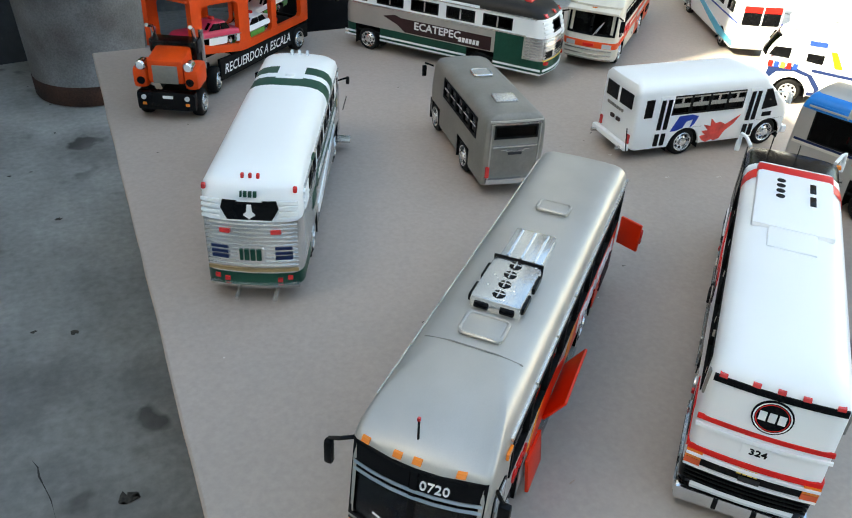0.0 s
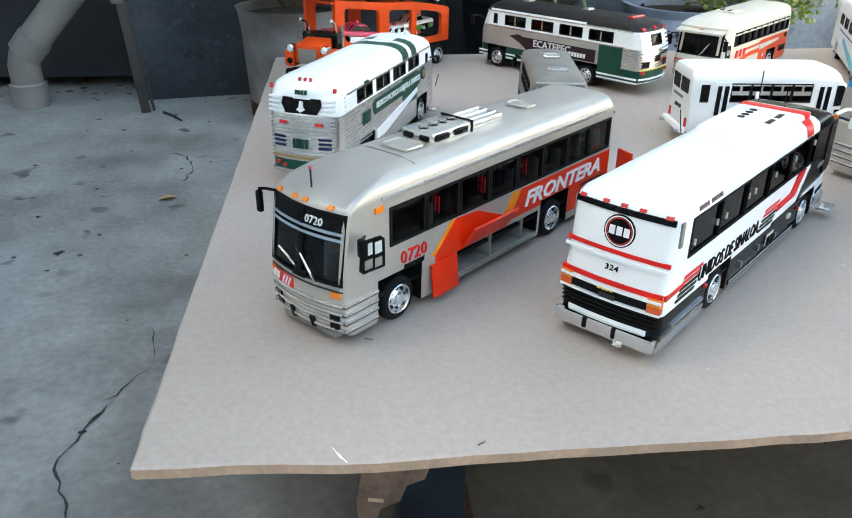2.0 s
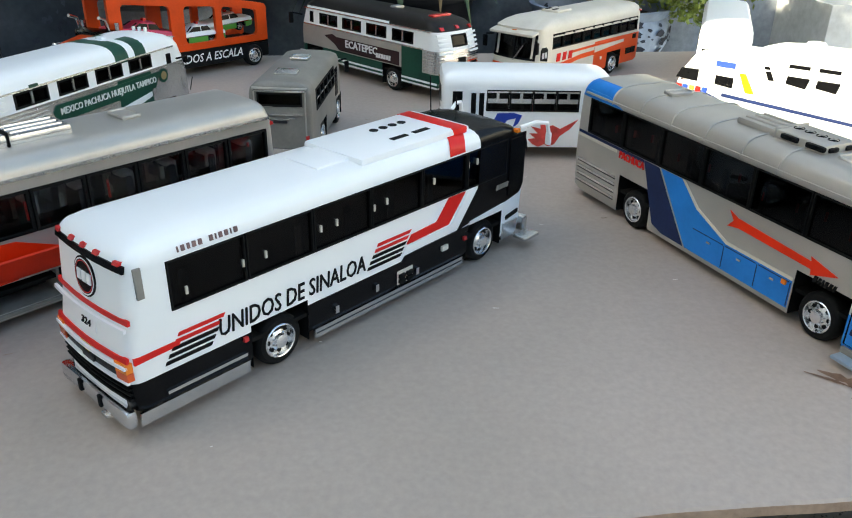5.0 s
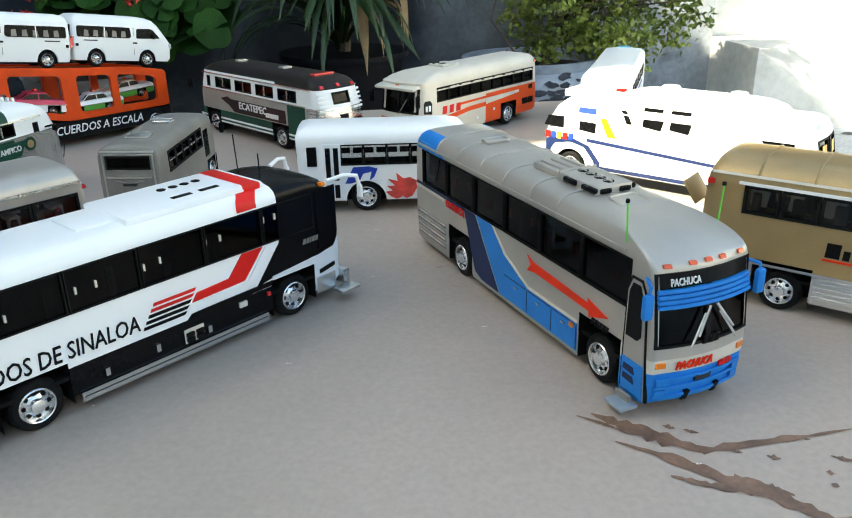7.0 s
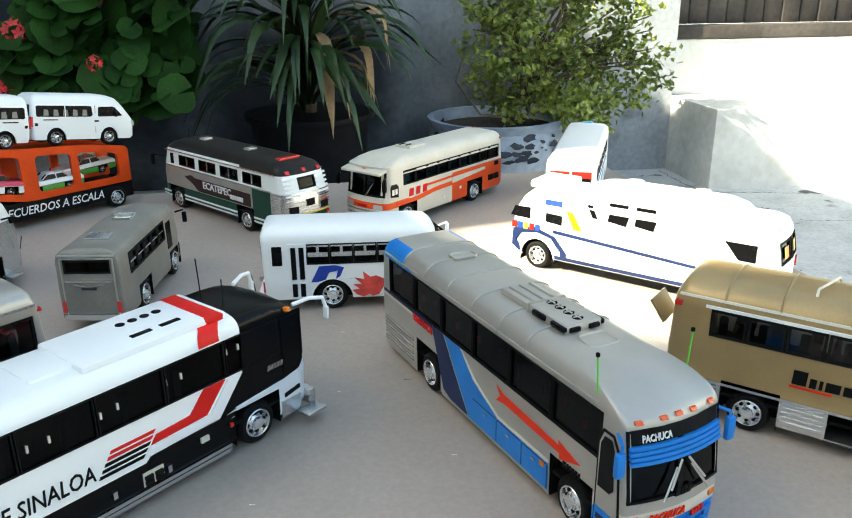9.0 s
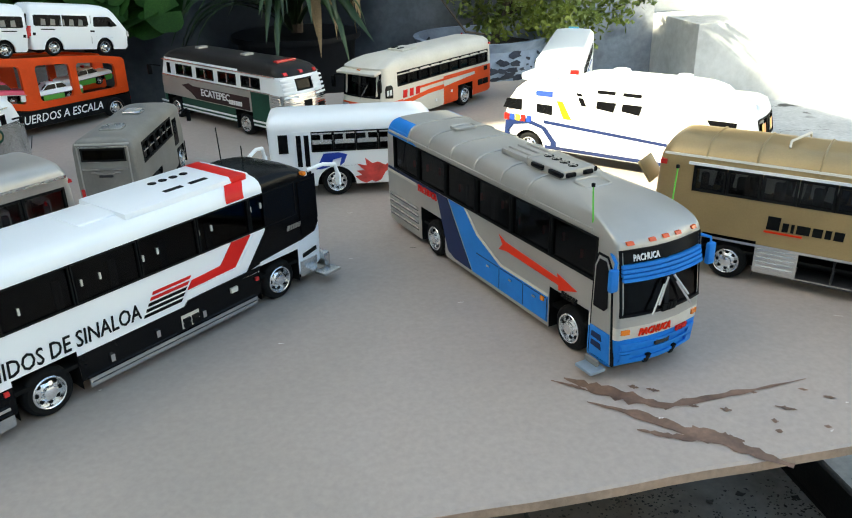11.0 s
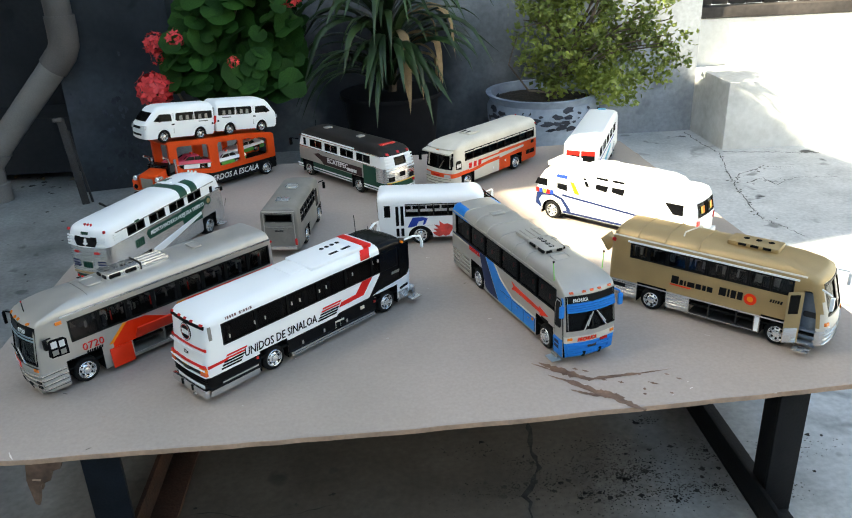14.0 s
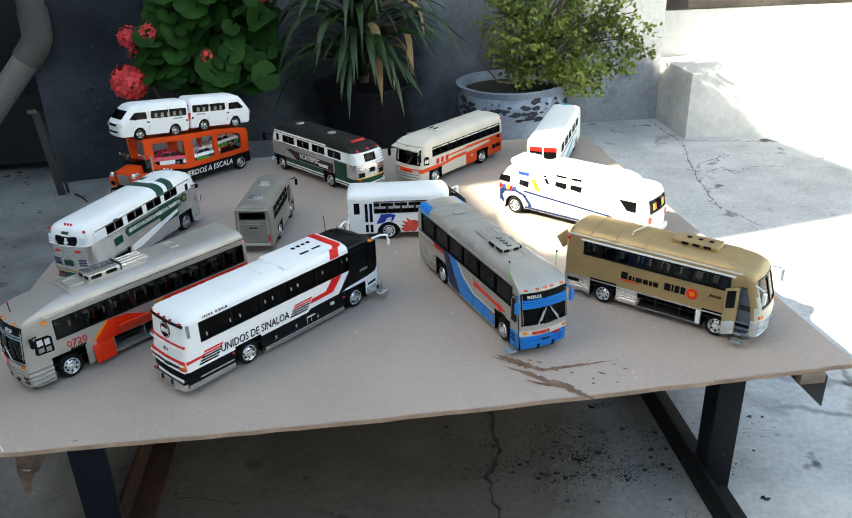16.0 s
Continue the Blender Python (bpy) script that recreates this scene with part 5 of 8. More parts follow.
part("antenna", tube([(1.86, -0.03, 0.76), (1.865, -0.03, 0.90)], 0.005, 5), "black_flat", root)
part("antenna_tip", box((1.865, -0.03, 0.905), (0.014, 0.014, 0.018), 0.005), "lens_red", root)
cooler(root, 0.42, 1.10, 0.898, 0.12, "silver_bright", 0.74, 0.075)
framed_hatch(root, 1.22, 0.872, 0.15, 0.19, "silver", "silver")
framed_hatch(root, 0.07, 0.876, 0.11, 0.17, "silver", "silver")
part("cap_seam", tube([(1.36, -0.27, 0.79), (1.36, -0.212, 0.858), (1.36, -0.1, 0.874), (1.36, 0.1, 0.874), (1.36, 0.212, 0.858), (1.36, 0.27, 0.79)], 0.004, 5), "grey", root)
lamps(s, "B", [(-0.25, 0.72), (0.25, 0.72), (0.0, 0.725)], (0.04, 0.018), "lens_red", "marker_lamp")

# -- blue and silver coach --
root = bus_at("coach", "silver and sky-blue model coach with smoked windows and green antennas", 5.175, 2.605, -71.3, 0.28, "R")
root.scale = (0.968, 1, 1)
s = dina_shell(root)
axles(s, 1.56, 0.28, z1=0.32, half=0.175)
glaze = windows(s, -0.60, 1.77, 6, 0.50, 0.745, "tint", frame=0.008)
s.gap("F", -0.26, 0.26, 0.38, 0.715)
PAINT = ["silver", "blue", "ivory"]
s.build(PAINT, lambda side, x, y, z: (1 if z < 0.24 and x > 1.70 else 2 if z < 0.31 and x > 1.70 else 1 if x < -0.36 and z > 0.745 and z < 0.86 and side in "RL" else 0), label="silver and sky-blue bus body",
        extra_x=(-0.36, 1.71,), extra_z=(0.24, 0.31))
glaze()
windscreen(s, 0.38, 0.715, 0.26, "tint", rim=0.010)
chassis(root, -0.70, 1.85, 0.28)
seats(root, -0.4, 1.5, 0.3, 0.28, 0.4)
dashboard(root, 1.75, 0.28, 0.42)
for side in "RL":
    s.patch("stripe", side, [(0.06, 0.495), (0.21, 0.495), (0.53, 0.09), (0.32, 0.09), (0.22, 0.12)], "navy", label="navy blue stripe")
    s.patch("flash", side, [(0.235, 0.495), (0.44, 0.495), (0.60, 0.36), (0.88, 0.25), (1.375, 0.25), (1.375, 0.09), (0.55, 0.09)], "blue", label="sky-blue flash")
    s.patch("stripe", side, [(0.44, 0.495), (0.46, 0.495), (0.615, 0.372), (0.885, 0.267), (1.375, 0.267), (1.375, 0.25), (0.88, 0.25), (0.60, 0.36)], "ivory", n=0.005)
    s.patch("stripe", side, [(-0.70, 0.478), (0.06, 0.478), (0.05, 0.497), (-0.70, 0.497)], "navy")
    s.patch("stripe", side, [(-0.71, 0.455), (-0.24, 0.455), (-0.24, 0.476), (-0.71, 0.476)], "ivory")
    s.patch("flash", side, [(-0.66, 0.745), (-0.23, 0.745), (-0.33, 0.77), (-0.40, 0.795), (-0.66, 0.795)], "blue")
    for k, x in enumerate((-0.3, -0.1, 0.08, 0.35, 0.62, 0.86, 1.05, 1.28, 1.46, 1.62)):
        plate(root, "curtain", (x, -0.262 if side == "R" else 0.262, 0.60 + 0.02 * (k % 3)), (0.012, 0.012, 0.05), "red")
    for x0, x1 in ((0.6, 0.86), (0.88, 1.12), (1.14, 1.36)):
        s.strip("hatch_seam", side, x0, x1, 0.235, 0.24, "navy", n=0.006, steps=1)
        s.strip("hatch_seam", side, x1 + 0.007, x1 + 0.012, 0.1, 0.235, "navy", n=0.006, steps=1)
    lamps(s, side, [(0.75, 0.205), (1.0, 0.205), (1.25, 0.205)], (0.03, 0.012), "chrome", "latch")
    lamps(s, side, [(1.33, 0.225)], (0.03, 0.025), "amber", "marker_lamp")
    s.strip("gutter", side, -0.66, 1.72, 0.765, 0.778, "silver", n=0.010, steps=2)
    for z in (0.13, 0.18, 0.23, 0.28):
        s.strip("skirt_rib", side, -0.68, -0.22, z, z + 0.016, "silver_bright", n=0.008, steps=2)
        # shade under each rib, put on as a dark strip
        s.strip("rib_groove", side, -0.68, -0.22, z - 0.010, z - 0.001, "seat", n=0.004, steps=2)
s.word("PACHUCA", "R", -0.20, 0.432, 0.05, "red", width=0.27, bold=0.02, n=0.010)
arrow = [(0.86, 0.455), (0.93, 0.43), (1.46, 0.40), (1.45, 0.425), (1.63, 0.385), (1.47, 0.33), (1.465, 0.36), (0.95, 0.375), (0.86, 0.36), (0.90, 0.405)]
s.patch("arrow", "R", arrow, "scarlet", label="red arrow decal")
s.blocks("R", 1.49, 0.305, 0.035, [0.022, 0.014, 0.012, 0.018, 0.018, 0.014], "black_flat", gap=0.008, shear=0.3)
# the door with its long window and the folding step
s.patch("door_seam", "R", [(1.748, 0.085), (1.752, 0.605), (1.78, 0.673), (1.855, 0.673), (1.898, 0.605), (1.945, 0.085)], "black", n=0.004)
s.patch("door", "R", [(1.76, 0.09), (1.765, 0.60), (1.79, 0.66), (1.85, 0.66), (1.885, 0.6), (1.93, 0.09)], "silver", n=0.007)
s.patch("door_panel", "R", [(1.762, 0.092), (1.762, 0.26), (1.912, 0.26), (1.925, 0.092)], "blue", n=0.010)
s.patch("door_seal", "R", [(1.775, 0.375), (1.778, 0.60), (1.80, 0.645), (1.85, 0.645), (1.87, 0.6), (1.882, 0.40), (1.86, 0.375)], "black", n=0.011)
for z in (0.15, 0.2):
    s.patch("door_vent", "R", [(1.775, z), (1.86, z - 0.005), (1.85, z + 0.03), (1.78, z + 0.03)], "navy", n=0.013)
part("door_step", box((1.84, -0.335, 0.05), (0.13, 0.10, 0.018), 0.005), "silver_blue", root)
part("step_bracket", box((1.82, -0.31, 0.065), (0.1, 0.02, 0.05), 0.004), "grey", root)
for z in (0.105, 0.155, 0.20):
    s.strip("bumper_rib", "F", -0.25, 0.25, z, z + 0.014, "blue", n=0.012, steps=8)
lamps(s, "F", [(-0.21, 0.75), (-0.085, 0.753), (0.0, 0.755), (0.085, 0.753), (0.21, 0.75)], (0.036, 0.014), "marker", "marker_lamp", n=0.012)
lamps(s, "F", [(0.235, 0.285), (-0.235, 0.285)], (0.045, 0.026), "amber", "indicator", n=0.008)
for y in (-0.22, 0.22):
    lamps(s, "F", [(y, 0.19), (y, 0.135)], (0.05, 0.03), "blue", "headlamp", n=0.014)
lamps(s, "F", [(-0.08, 0.10), (0.1, 0.10)], (0.025, 0.06), "black_flat", "overrider", n=0.02)
lamps(s, "F", [(0.0, 0.19)], (0.09, 0.03), "seat", "plate_bar", n=0.012)
for k in range(4):
    z = 0.565 + k * 0.022
    s.strip("sun_visor_slat", "F", -0.262, 0.262, z, z + 0.016, "blue", n=0.026 - 0.004 * k, steps=8, depth=0.02)
s.strip("destination_box", "F", -0.25, 0.25, 0.655, 0.718, "black", n=0.004, depth=0.02)
s.word("PACHUCA", "F", -0.20, 0.662, 0.034, "white_flat", width=0.15, n=0.008, bold=0.01)
s.blocks("F", -0.03, 0.365, 0.036, [0.026, 0.01, 0.018, 0.02], "black_flat", gap=0.006, shear=0.25, n=0.01)
s.word("PACHUCA", "F", -0.16, 0.255, 0.042, "scarlet", width=0.2, shear=0.3, bold=0.02, n=0.010)
s.blocks("F", 0.09, 0.22, 0.026, [0.016, 0.016, 0.016, 0.016], "red", gap=0.006, n=0.014)
wiper(root, (2.02, -0.11, 0.375), (2.0, -0.03, 0.52))
wiper(root, (2.02, 0.15, 0.375), (2.0, 0.05, 0.52))
for y in (-1, 1):
    mirror_arm(root, [(1.86, y * 0.27, 0.69), (1.95, y * 0.315, 0.68), (1.95, y * 0.325, 0.62)], (1.95, y * 0.325, 0.59), (0.032, 0.048, 0.12), "blue")
    part("antenna", tube([(1.70, y * 0.265, 0.78), (1.70, y * 0.28, 0.99)], 0.0045, 5), "lime", root, "bright green whip antenna")
    part("antenna_tip", box((1.70, y * 0.28, 1.0), (0.016, 0.016, 0.02), 0.004), "black_flat", root)
cooler(root, 0.60, 1.24, 0.89, 0.12, "silver", 0.90, 0.06, "silver")
framed_hatch(root, 1.36, 0.862, 0.13, 0.17, "silver", "silver", 5)
framed_hatch(root, -0.05, 0.878, 0.10, 0.16, "silver", "silver")
roof_ribs(s, (-0.35, -0.05, 0.25, 0.55, 0.85, 1.12), "silver")


# -- white coach with black window band --
root = bus_at("coach", "white model coach with black window band and red stripes", 3.00, 1.095, 43.5, 0.288, "R")
s = Shell(root, [(0.10, 1.93, -0.735, 0.275), (0.13, 1.97, -0.76, 0.286), (0.36, 1.98, -0.765, 0.288), (0.52, 1.965, -0.735, 0.288), (0.74, 1.90, -0.712, 0.287), (0.775, 1.86, -0.705, 0.282),
                 (0.80, 1.80, -0.685, 0.268), (0.82, 1.70, -0.645, 0.235), (0.832, 1.62, -0.585, 0.18), (0.838, 1.54, -0.51, 0.1)], rf=0.1, rr=0.06, bulge=0.05, rear_bulge=0.02)
axles(s, 1.535, 0.30, z1=0.285, half=0.165)
glaze = windows(s, -0.53, 1.72, 6, 0.515, 0.735, "tint", frame=0.006)
s.gap("F", -0.2, 0.2, 0.45, 0.73)


def white_paint(side, x, y, z):
    if side == "R" or side == "L":
        if z < 0.255 and x < 1.68:
            return 1
    if side in "RLFT" and x > 1.46 and z > 0.735:
        return 1
    if side == "B" and (0.165 < z < 0.27):
        return 1
    return 0


s.build(["white", "black"], white_paint, label="white bus body with black lower panels", extra_x=(1.46, 1.53, 1.69), extra_z=(0.165, 0.27, 0.255))
glaze()
windscreen(s, 0.45, 0.73, 0.2, "tint")
chassis(root, -0.70, 1.9, 0.30)
seats(root, -0.4, 1.5, 0.3, 0.30, 0.42)
dashboard(root, 1.76, 0.30, 0.44)
for side in "RL":
    s.patch("black_panel", side, [(1.27, 0.285), (1.45, 0.50), (1.46, 0.74), (1.90, 0.74), (1.90, 0.45), (1.86, 0.36), (1.70, 0.33), (1.40, 0.305)], "black", n=0.003, depth=0.006)
    s.patch("stripe", side, [(1.255, 0.305), (1.42, 0.50), (1.35, 0.505), (1.215, 0.345), (0.84, 0.335), (0.81, 0.285), (1.17, 0.295)], "white", n=0.006)
    s.patch("stripe", side, [(1.19, 0.355), (1.33, 0.512), (1.19, 0.512), (1.09, 0.40), (0.885, 0.39), (0.85, 0.345)], "red", n=0.008, label="red stripe")
    s.patch("stripe", side, [(0.81, 0.255), (1.36, 0.262), (1.38, 0.29), (1.2, 0.288), (0.84, 0.284)], "black", n=0.009)
    for k, m in enumerate(("red", "red", "black", "black", "black")):
        z = 0.405 - k * 0.028
        a = 0.63 - k * 0.018
        s.patch("pinstripe", side, [(a, z), (a + 0.24, z), (a + 0.255, z + 0.016), (a + 0.008, z + 0.016)], m, n=0.005)
        a = -0.52 - k * 0.018
        s.patch("pinstripe", side, [(a, z - 0.01), (a + 0.22, z - 0.01), (a + 0.23, z + 0.006), (a + 0.008, z + 0.006)], m, n=0.005)
    s.patch("stripe", side, [(-0.72, 0.345), (-0.52, 0.352), (-0.51, 0.378), (-0.72, 0.375)], "red", n=0.004)
    s.strip("skirt", side, 0.20, 1.33, 0.055, 0.105, "chrome", n=0.014, steps=2, label="bright metal skirt")
    s.strip("skirt_groove", side, 0.21, 1.32, 0.078, 0.084, "seat", n=0.016, steps=2)
    s.strip("skirt", side, -0.73, -0.19, 0.055, 0.12, "chrome", n=0.014, steps=2)
    s.strip("skirt_groove", side, -0.72, -0.2, 0.084, 0.091, "seat", n=0.016, steps=2)
    s.strip("chrome_trim", side, -0.6, -0.2, 0.15, 0.165, "chrome", n=0.010, steps=1)
    s.strip("skirt_front", side, 1.71, 1.86, 0.08, 0.19, "silver_bright", n=0.010, steps=2)
    s.patch("vent", side, [(1.74, 0.21), (1.86, 0.23), (1.86, 0.255), (1.74, 0.235)], "black_flat", n=0.008)
    lamps(s, side, [(-0.45, 0.58), (-0.17, 0.6), (-0.05, 0.6), (0.27, 0.62), (0.37, 0.62), (0.62, 0.62), (0.71, 0.63), (0.98, 0.64), (1.07, 0.64), (1.36, 0.66), (1.44, 0.66)], (0.010, 0.034), "ivory", "window_latch", n=0.001)
    lamps(s, side, [(0.34, 0.165), (0.62, 0.175), (0.93, 0.16)], (0.022, 0.04), "chrome", "latch")
    lamps(s, side, [(0.84, 0.165)], (0.12, 0.08), "ivory", "fuel_flap", n=0.004)
    lamps(s, side, [(0.81, 0.175), (0.87, 0.175), (0.81, 0.145), (0.87, 0.145)], (0.045, 0.022), "black_flat", "flap_window", n=0.018)
    lamps(s, side, [(1.16, 0.22)], (0.05, 0.03), "ivory", "marker_plate")
    lamps(s, side, [(1.34, 0.22), (-0.2, 0.235)], (0.022, 0.022), "lens_red", "marker_lamp")
    s.strip("tail_grille", side, -0.665, -0.635, 0.62, 0.75, "grey", n=0.008, steps=1)
    s.patch("rub_rail", side, [(1.38, 0.30), (1.72, 0.325), (1.72, 0.337), (1.38, 0.312)], "white", n=0.011)
s.word("UNIDOS DE SINALOA", "R", -0.325, 0.302, 0.088, "black_flat", width=0.87, shear=0.1, bold=0.004, n=0.006)
s.blocks("R", 1.62, 0.435, 0.03, [0.02, 0.014, 0.012, 0.018, 0.018, 0.014], "grey", gap=0.008, shear=0.3, n=0.008)
s.blocks("R", -0.47, 0.757, 0.022, [0.006, 0.016, 0.012, 0.016, 0.016], "faded", gap=0.012, n=0.006, name="name_bar")
s.blocks("R", -0.32, 0.757, 0.022, [0.016, 0.005, 0.016, 0.016, 0.005, 0.018], "faded", gap=0.012, n=0.006, name="name_bar")
# tail
s.strip("tail_window", "B", -0.27, 0.27, 0.735, 0.765, "black", n=0.006)
lamps(s, "B", [(-0.235, 0.772), (-0.10, 0.777), (0.0, 0.778), (0.10, 0.777), (0.235, 0.772)], (0.034, 0.014), "lens_red", "marker_lamp", n=0.012)
ring(s, "B", 0.0, 0.645, 0.086, "black", 0.004, "badge")
ring(s, "B", 0.0, 0.645, 0.079, "white_flat", 0.0065, "badge_ring", inner=0.073)
ring(s, "B", 0.0, 0.645, 0.069, "red", 0.0065, "badge_ring", inner=0.065)
s.blocks("B", 0.055, 0.623, 0.044, [0.03, 0.03, 0.03], "white_flat", gap=0.01, n=0.008)
s.strip("stripe", "B", -0.285, 0.285, 0.522, 0.544, "red", n=0.005, steps=8)
s.strip("ledge", "B", -0.285, 0.285, 0.498, 0.512, "white", n=0.022, steps=8)
s.strip("stripe", "B", -0.285, 0.285, 0.36, 0.385, "red", n=0.006, steps=8)
s.strip("ledge", "B", -0.285, 0.285, 0.338, 0.352, "white", n=0.018, steps=8)
s.strip("stripe", "B", -0.22, 0.22, 0.285, 0.33, "black", n=0.006, steps=8)
s.strip("ledge", "B", -0.285, 0.285, 0.268, 0.28, "white", n=0.016, steps=8)
s.word("324", "B", 0.04, 0.435, 0.03, "black_flat", n=0.006, width=0.075, bold=0.02)
s.strip("number_plate", "B", -0.075, 0.075, 0.422, 0.478, "white", n=0.003, steps=2)
s.blocks("B", 0.06, 0.325, 0.025, [0.02, 0.014, 0.02, 0.014], "yellow", gap=0.006, n=0.012)
lamps(s, "B", [(0.0, 0.295)], (0.09, 0.028), "seat", "plate_bar", n=0.012)
lamps(s, "B", [(-0.25, 0.34), (0.25, 0.34)], (0.07, 0.045), "amber", "tail_lamp", n=0.012)
lamps(s, "B", [(-0.25, 0.297), (0.25, 0.297)], (0.07, 0.035), "marker", "tail_lamp", n=0.012)
for z in (0.18, 0.205, 0.23, 0.252):
    s.strip("grille_slat", "B", -0.27, 0.27, z, z + 0.006, "black_flat", n=0.008, steps=4)
part("rear_bumper", box((-0.765, 0, 0.10), (0.05, 0.575, 0.085), 0.022), "chrome", root, "bright metal bumper")
for y in (-0.07, 0.1):
    part("overrider", box((-0.79, y, 0.108), (0.016, 0.022, 0.06), 0.005), "black_flat", root)
lamps(s, "B", [(-0.25, 0.10), (0.25, 0.10)], (0.03, 0.025), "lens_red", "reflector", n=0.05)
part("tow_hook", box((-0.775, -0.10, 0.052), (0.05, 0.05, 0.02), 0.006), "silver_bright", root)
# roof fairing, fans and the red band
def roof_strip(name, x0, x1, mat, n, label="", low=0.742, lean=0.0):
    """A band over the roof from eave to eave; lean shifts its ends back."""
    top = [l for l in s.levels if l[0] > low]
    half = [(s.at(low)[2], low)] + [(l[3], l[0]) for l in top]
    line = [(-y, z) for y, z in half] + [(y, z) for y, z in reversed(half)]
    bm = bmesh.new()
    rows = []
    for y, z in line:
        k = min(1.0, abs(y) / 0.28) ** 3 * lean
        out = Vector((0, y * 0.35 * (1 if abs(y) > 0.2 else 0.2), 0.1)).normalized() * n
        rows.append([bm.verts.new((x - k, y + out.y, z + out.z)) for x in (x0, x1)])
    for p, q in zip(rows, rows[1:]):
        bm.faces.new((p[0], p[1], q[1], q[0]))
    return part(name, bm, mat, root, label)


roof_strip("roof_band", 1.29, 1.42, "red", 0.005, "red band across the roof", lean=0.10)
fair = part("roof_fairing", box((1.02, 0, 0.835), (0.84, 0.44, 0.05), 0.024), "white", root, "raised white roof fairing")
part("fairing_step", box((0.52, 0, 0.829), (0.26, 0.26, 0.04), 0.018), "white", fair)
part("fairing_band", box((1.355, 0, 0.836), (0.13, 0.446, 0.052), 0.022), "red", fair, "red band over the fairing")
for k in range(4):
    part("fan", lathe([(0.026, 0.0), (0.026, 0.004), (0.018, 0.006), (0.0, 0.005)], 12, at=(0.98 + k * 0.072, 0.08, 0.859)), "black", fair)
for k in range(2):
    part("vent", box((0.99 + k * 0.17, -0.10, 0.860), (0.12, 0.035, 0.008), 0.003), "black", fair)
part("antenna", tube([(1.55, 0.17, 0.84), (1.54, 0.17, 1.05)], 0.004, 5), "black_flat", root)
part("antenna", tube([(1.58, 0.0, 0.84), (1.58, 0.0, 0.95)], 0.004, 5), "black_flat", root)
for y in (-1, 1):
    part("mirror_arm", tube([(1.86, y * 0.27, 0.765), (1.96, y * 0.31, 0.785), (2.04, y * 0.34, 0.77), (2.06, y * 0.345, 0.70)], 0.013, 8), "white", root, "white horn-shaped mirror arm")
    part("mirror", box((2.06, y * 0.345, 0.67), (0.022, 0.036, 0.08), 0.008), "white", root)
lamps(s, "R", [(1.80, 0.765)], (0.03, 0.02), "amber", "marker_lamp", n=0.02)
part("door_step", box((1.90, -0.345, 0.075), (0.15, 0.1, 0.02), 0.006), "silver_bright", root)
part("front_bumper", box((1.96, 0, 0.12), (0.06, 0.58, 0.1), 0.02), "silver_bright", root)
s.patch("door_window", "R", [(1.74, 0.37), (1.74, 0.72), (1.86, 0.72), (1.89, 0.42), (1.86, 0.37)], "black", n=0.010)


# -- gold coach with the open door --
root = bus_at("coach", "gold and silver model coach with its front door open", 6.955, 1.815, -42.8, 0.30, "R")
s = Shell(root, [(0.09, 1.70, -0.50, 0.29), (0.12, 1.75, -0.52, 0.30), (0.27, 1.76, -0.525, 0.30), (0.45, 1.74, -0.525, 0.30), (0.73, 1.66, -0.51, 0.298), (0.77, 1.64, -0.505, 0.294),
                 (0.81, 1.56, -0.49, 0.275), (0.85, 1.40, -0.47, 0.235), (0.875, 1.28, -0.44, 0.18), (0.885, 1.2, -0.40, 0.1)], rf=0.09, rr=0.07, bulge=0.05, rear_bulge=0.02)
axles(s, 1.305, 0.30, z1=0.30, half=0.165, r=0.125)
glaze = windows(s, -0.27, 1.40, 8, 0.565, 0.735, "glass")
s.gap("F", -0.2, 0.2, 0.43, 0.72)
s.gap("R", 1.49, 1.655, 0.11, 0.66)
s.gap("R", 0.42, 1.08, 0.10, 0.27)
s.build(["gold", "silver_bright", "ivory"], lambda side, x, y, z: (1 if z < 0.27 else 2 if z < 0.745 and (side == "F" or x > 1.66) else 0), label="gold and aluminium bus body")
glaze()
windscreen(s, 0.43, 0.72, 0.2, "glass")
chassis(root, -0.48, 1.7, 0.30)
seats(root, -0.15, 1.25, 0.22, 0.30, 0.44, back=0.2)
dashboard(root, 1.58, 0.30, 0.40)
for k in range(9):
    for y in (-0.245, 0.245):
        plate(root, "headrest_cover", (-0.17 + k * 0.175, y, 0.655), (0.06, 0.02, 0.10), "seat_white", rot=pose(0, 0, 0, 0, 8, 0))
hold = part("luggage_hold", box((0.75, -0.13, 0.09), (0.68, 0.32, 0.02), 0.003), "seat", root, "open dark luggage hold")
part("bulkhead", box((0.75, 0.02, 0.18), (0.68, 0.02, 0.17), 0.003), "black_flat", hold)
for x in (0.62, 0.9):
    part("divider", box((x, -0.13, 0.18), (0.012, 0.3, 0.16), 0.003), "seat", hold)
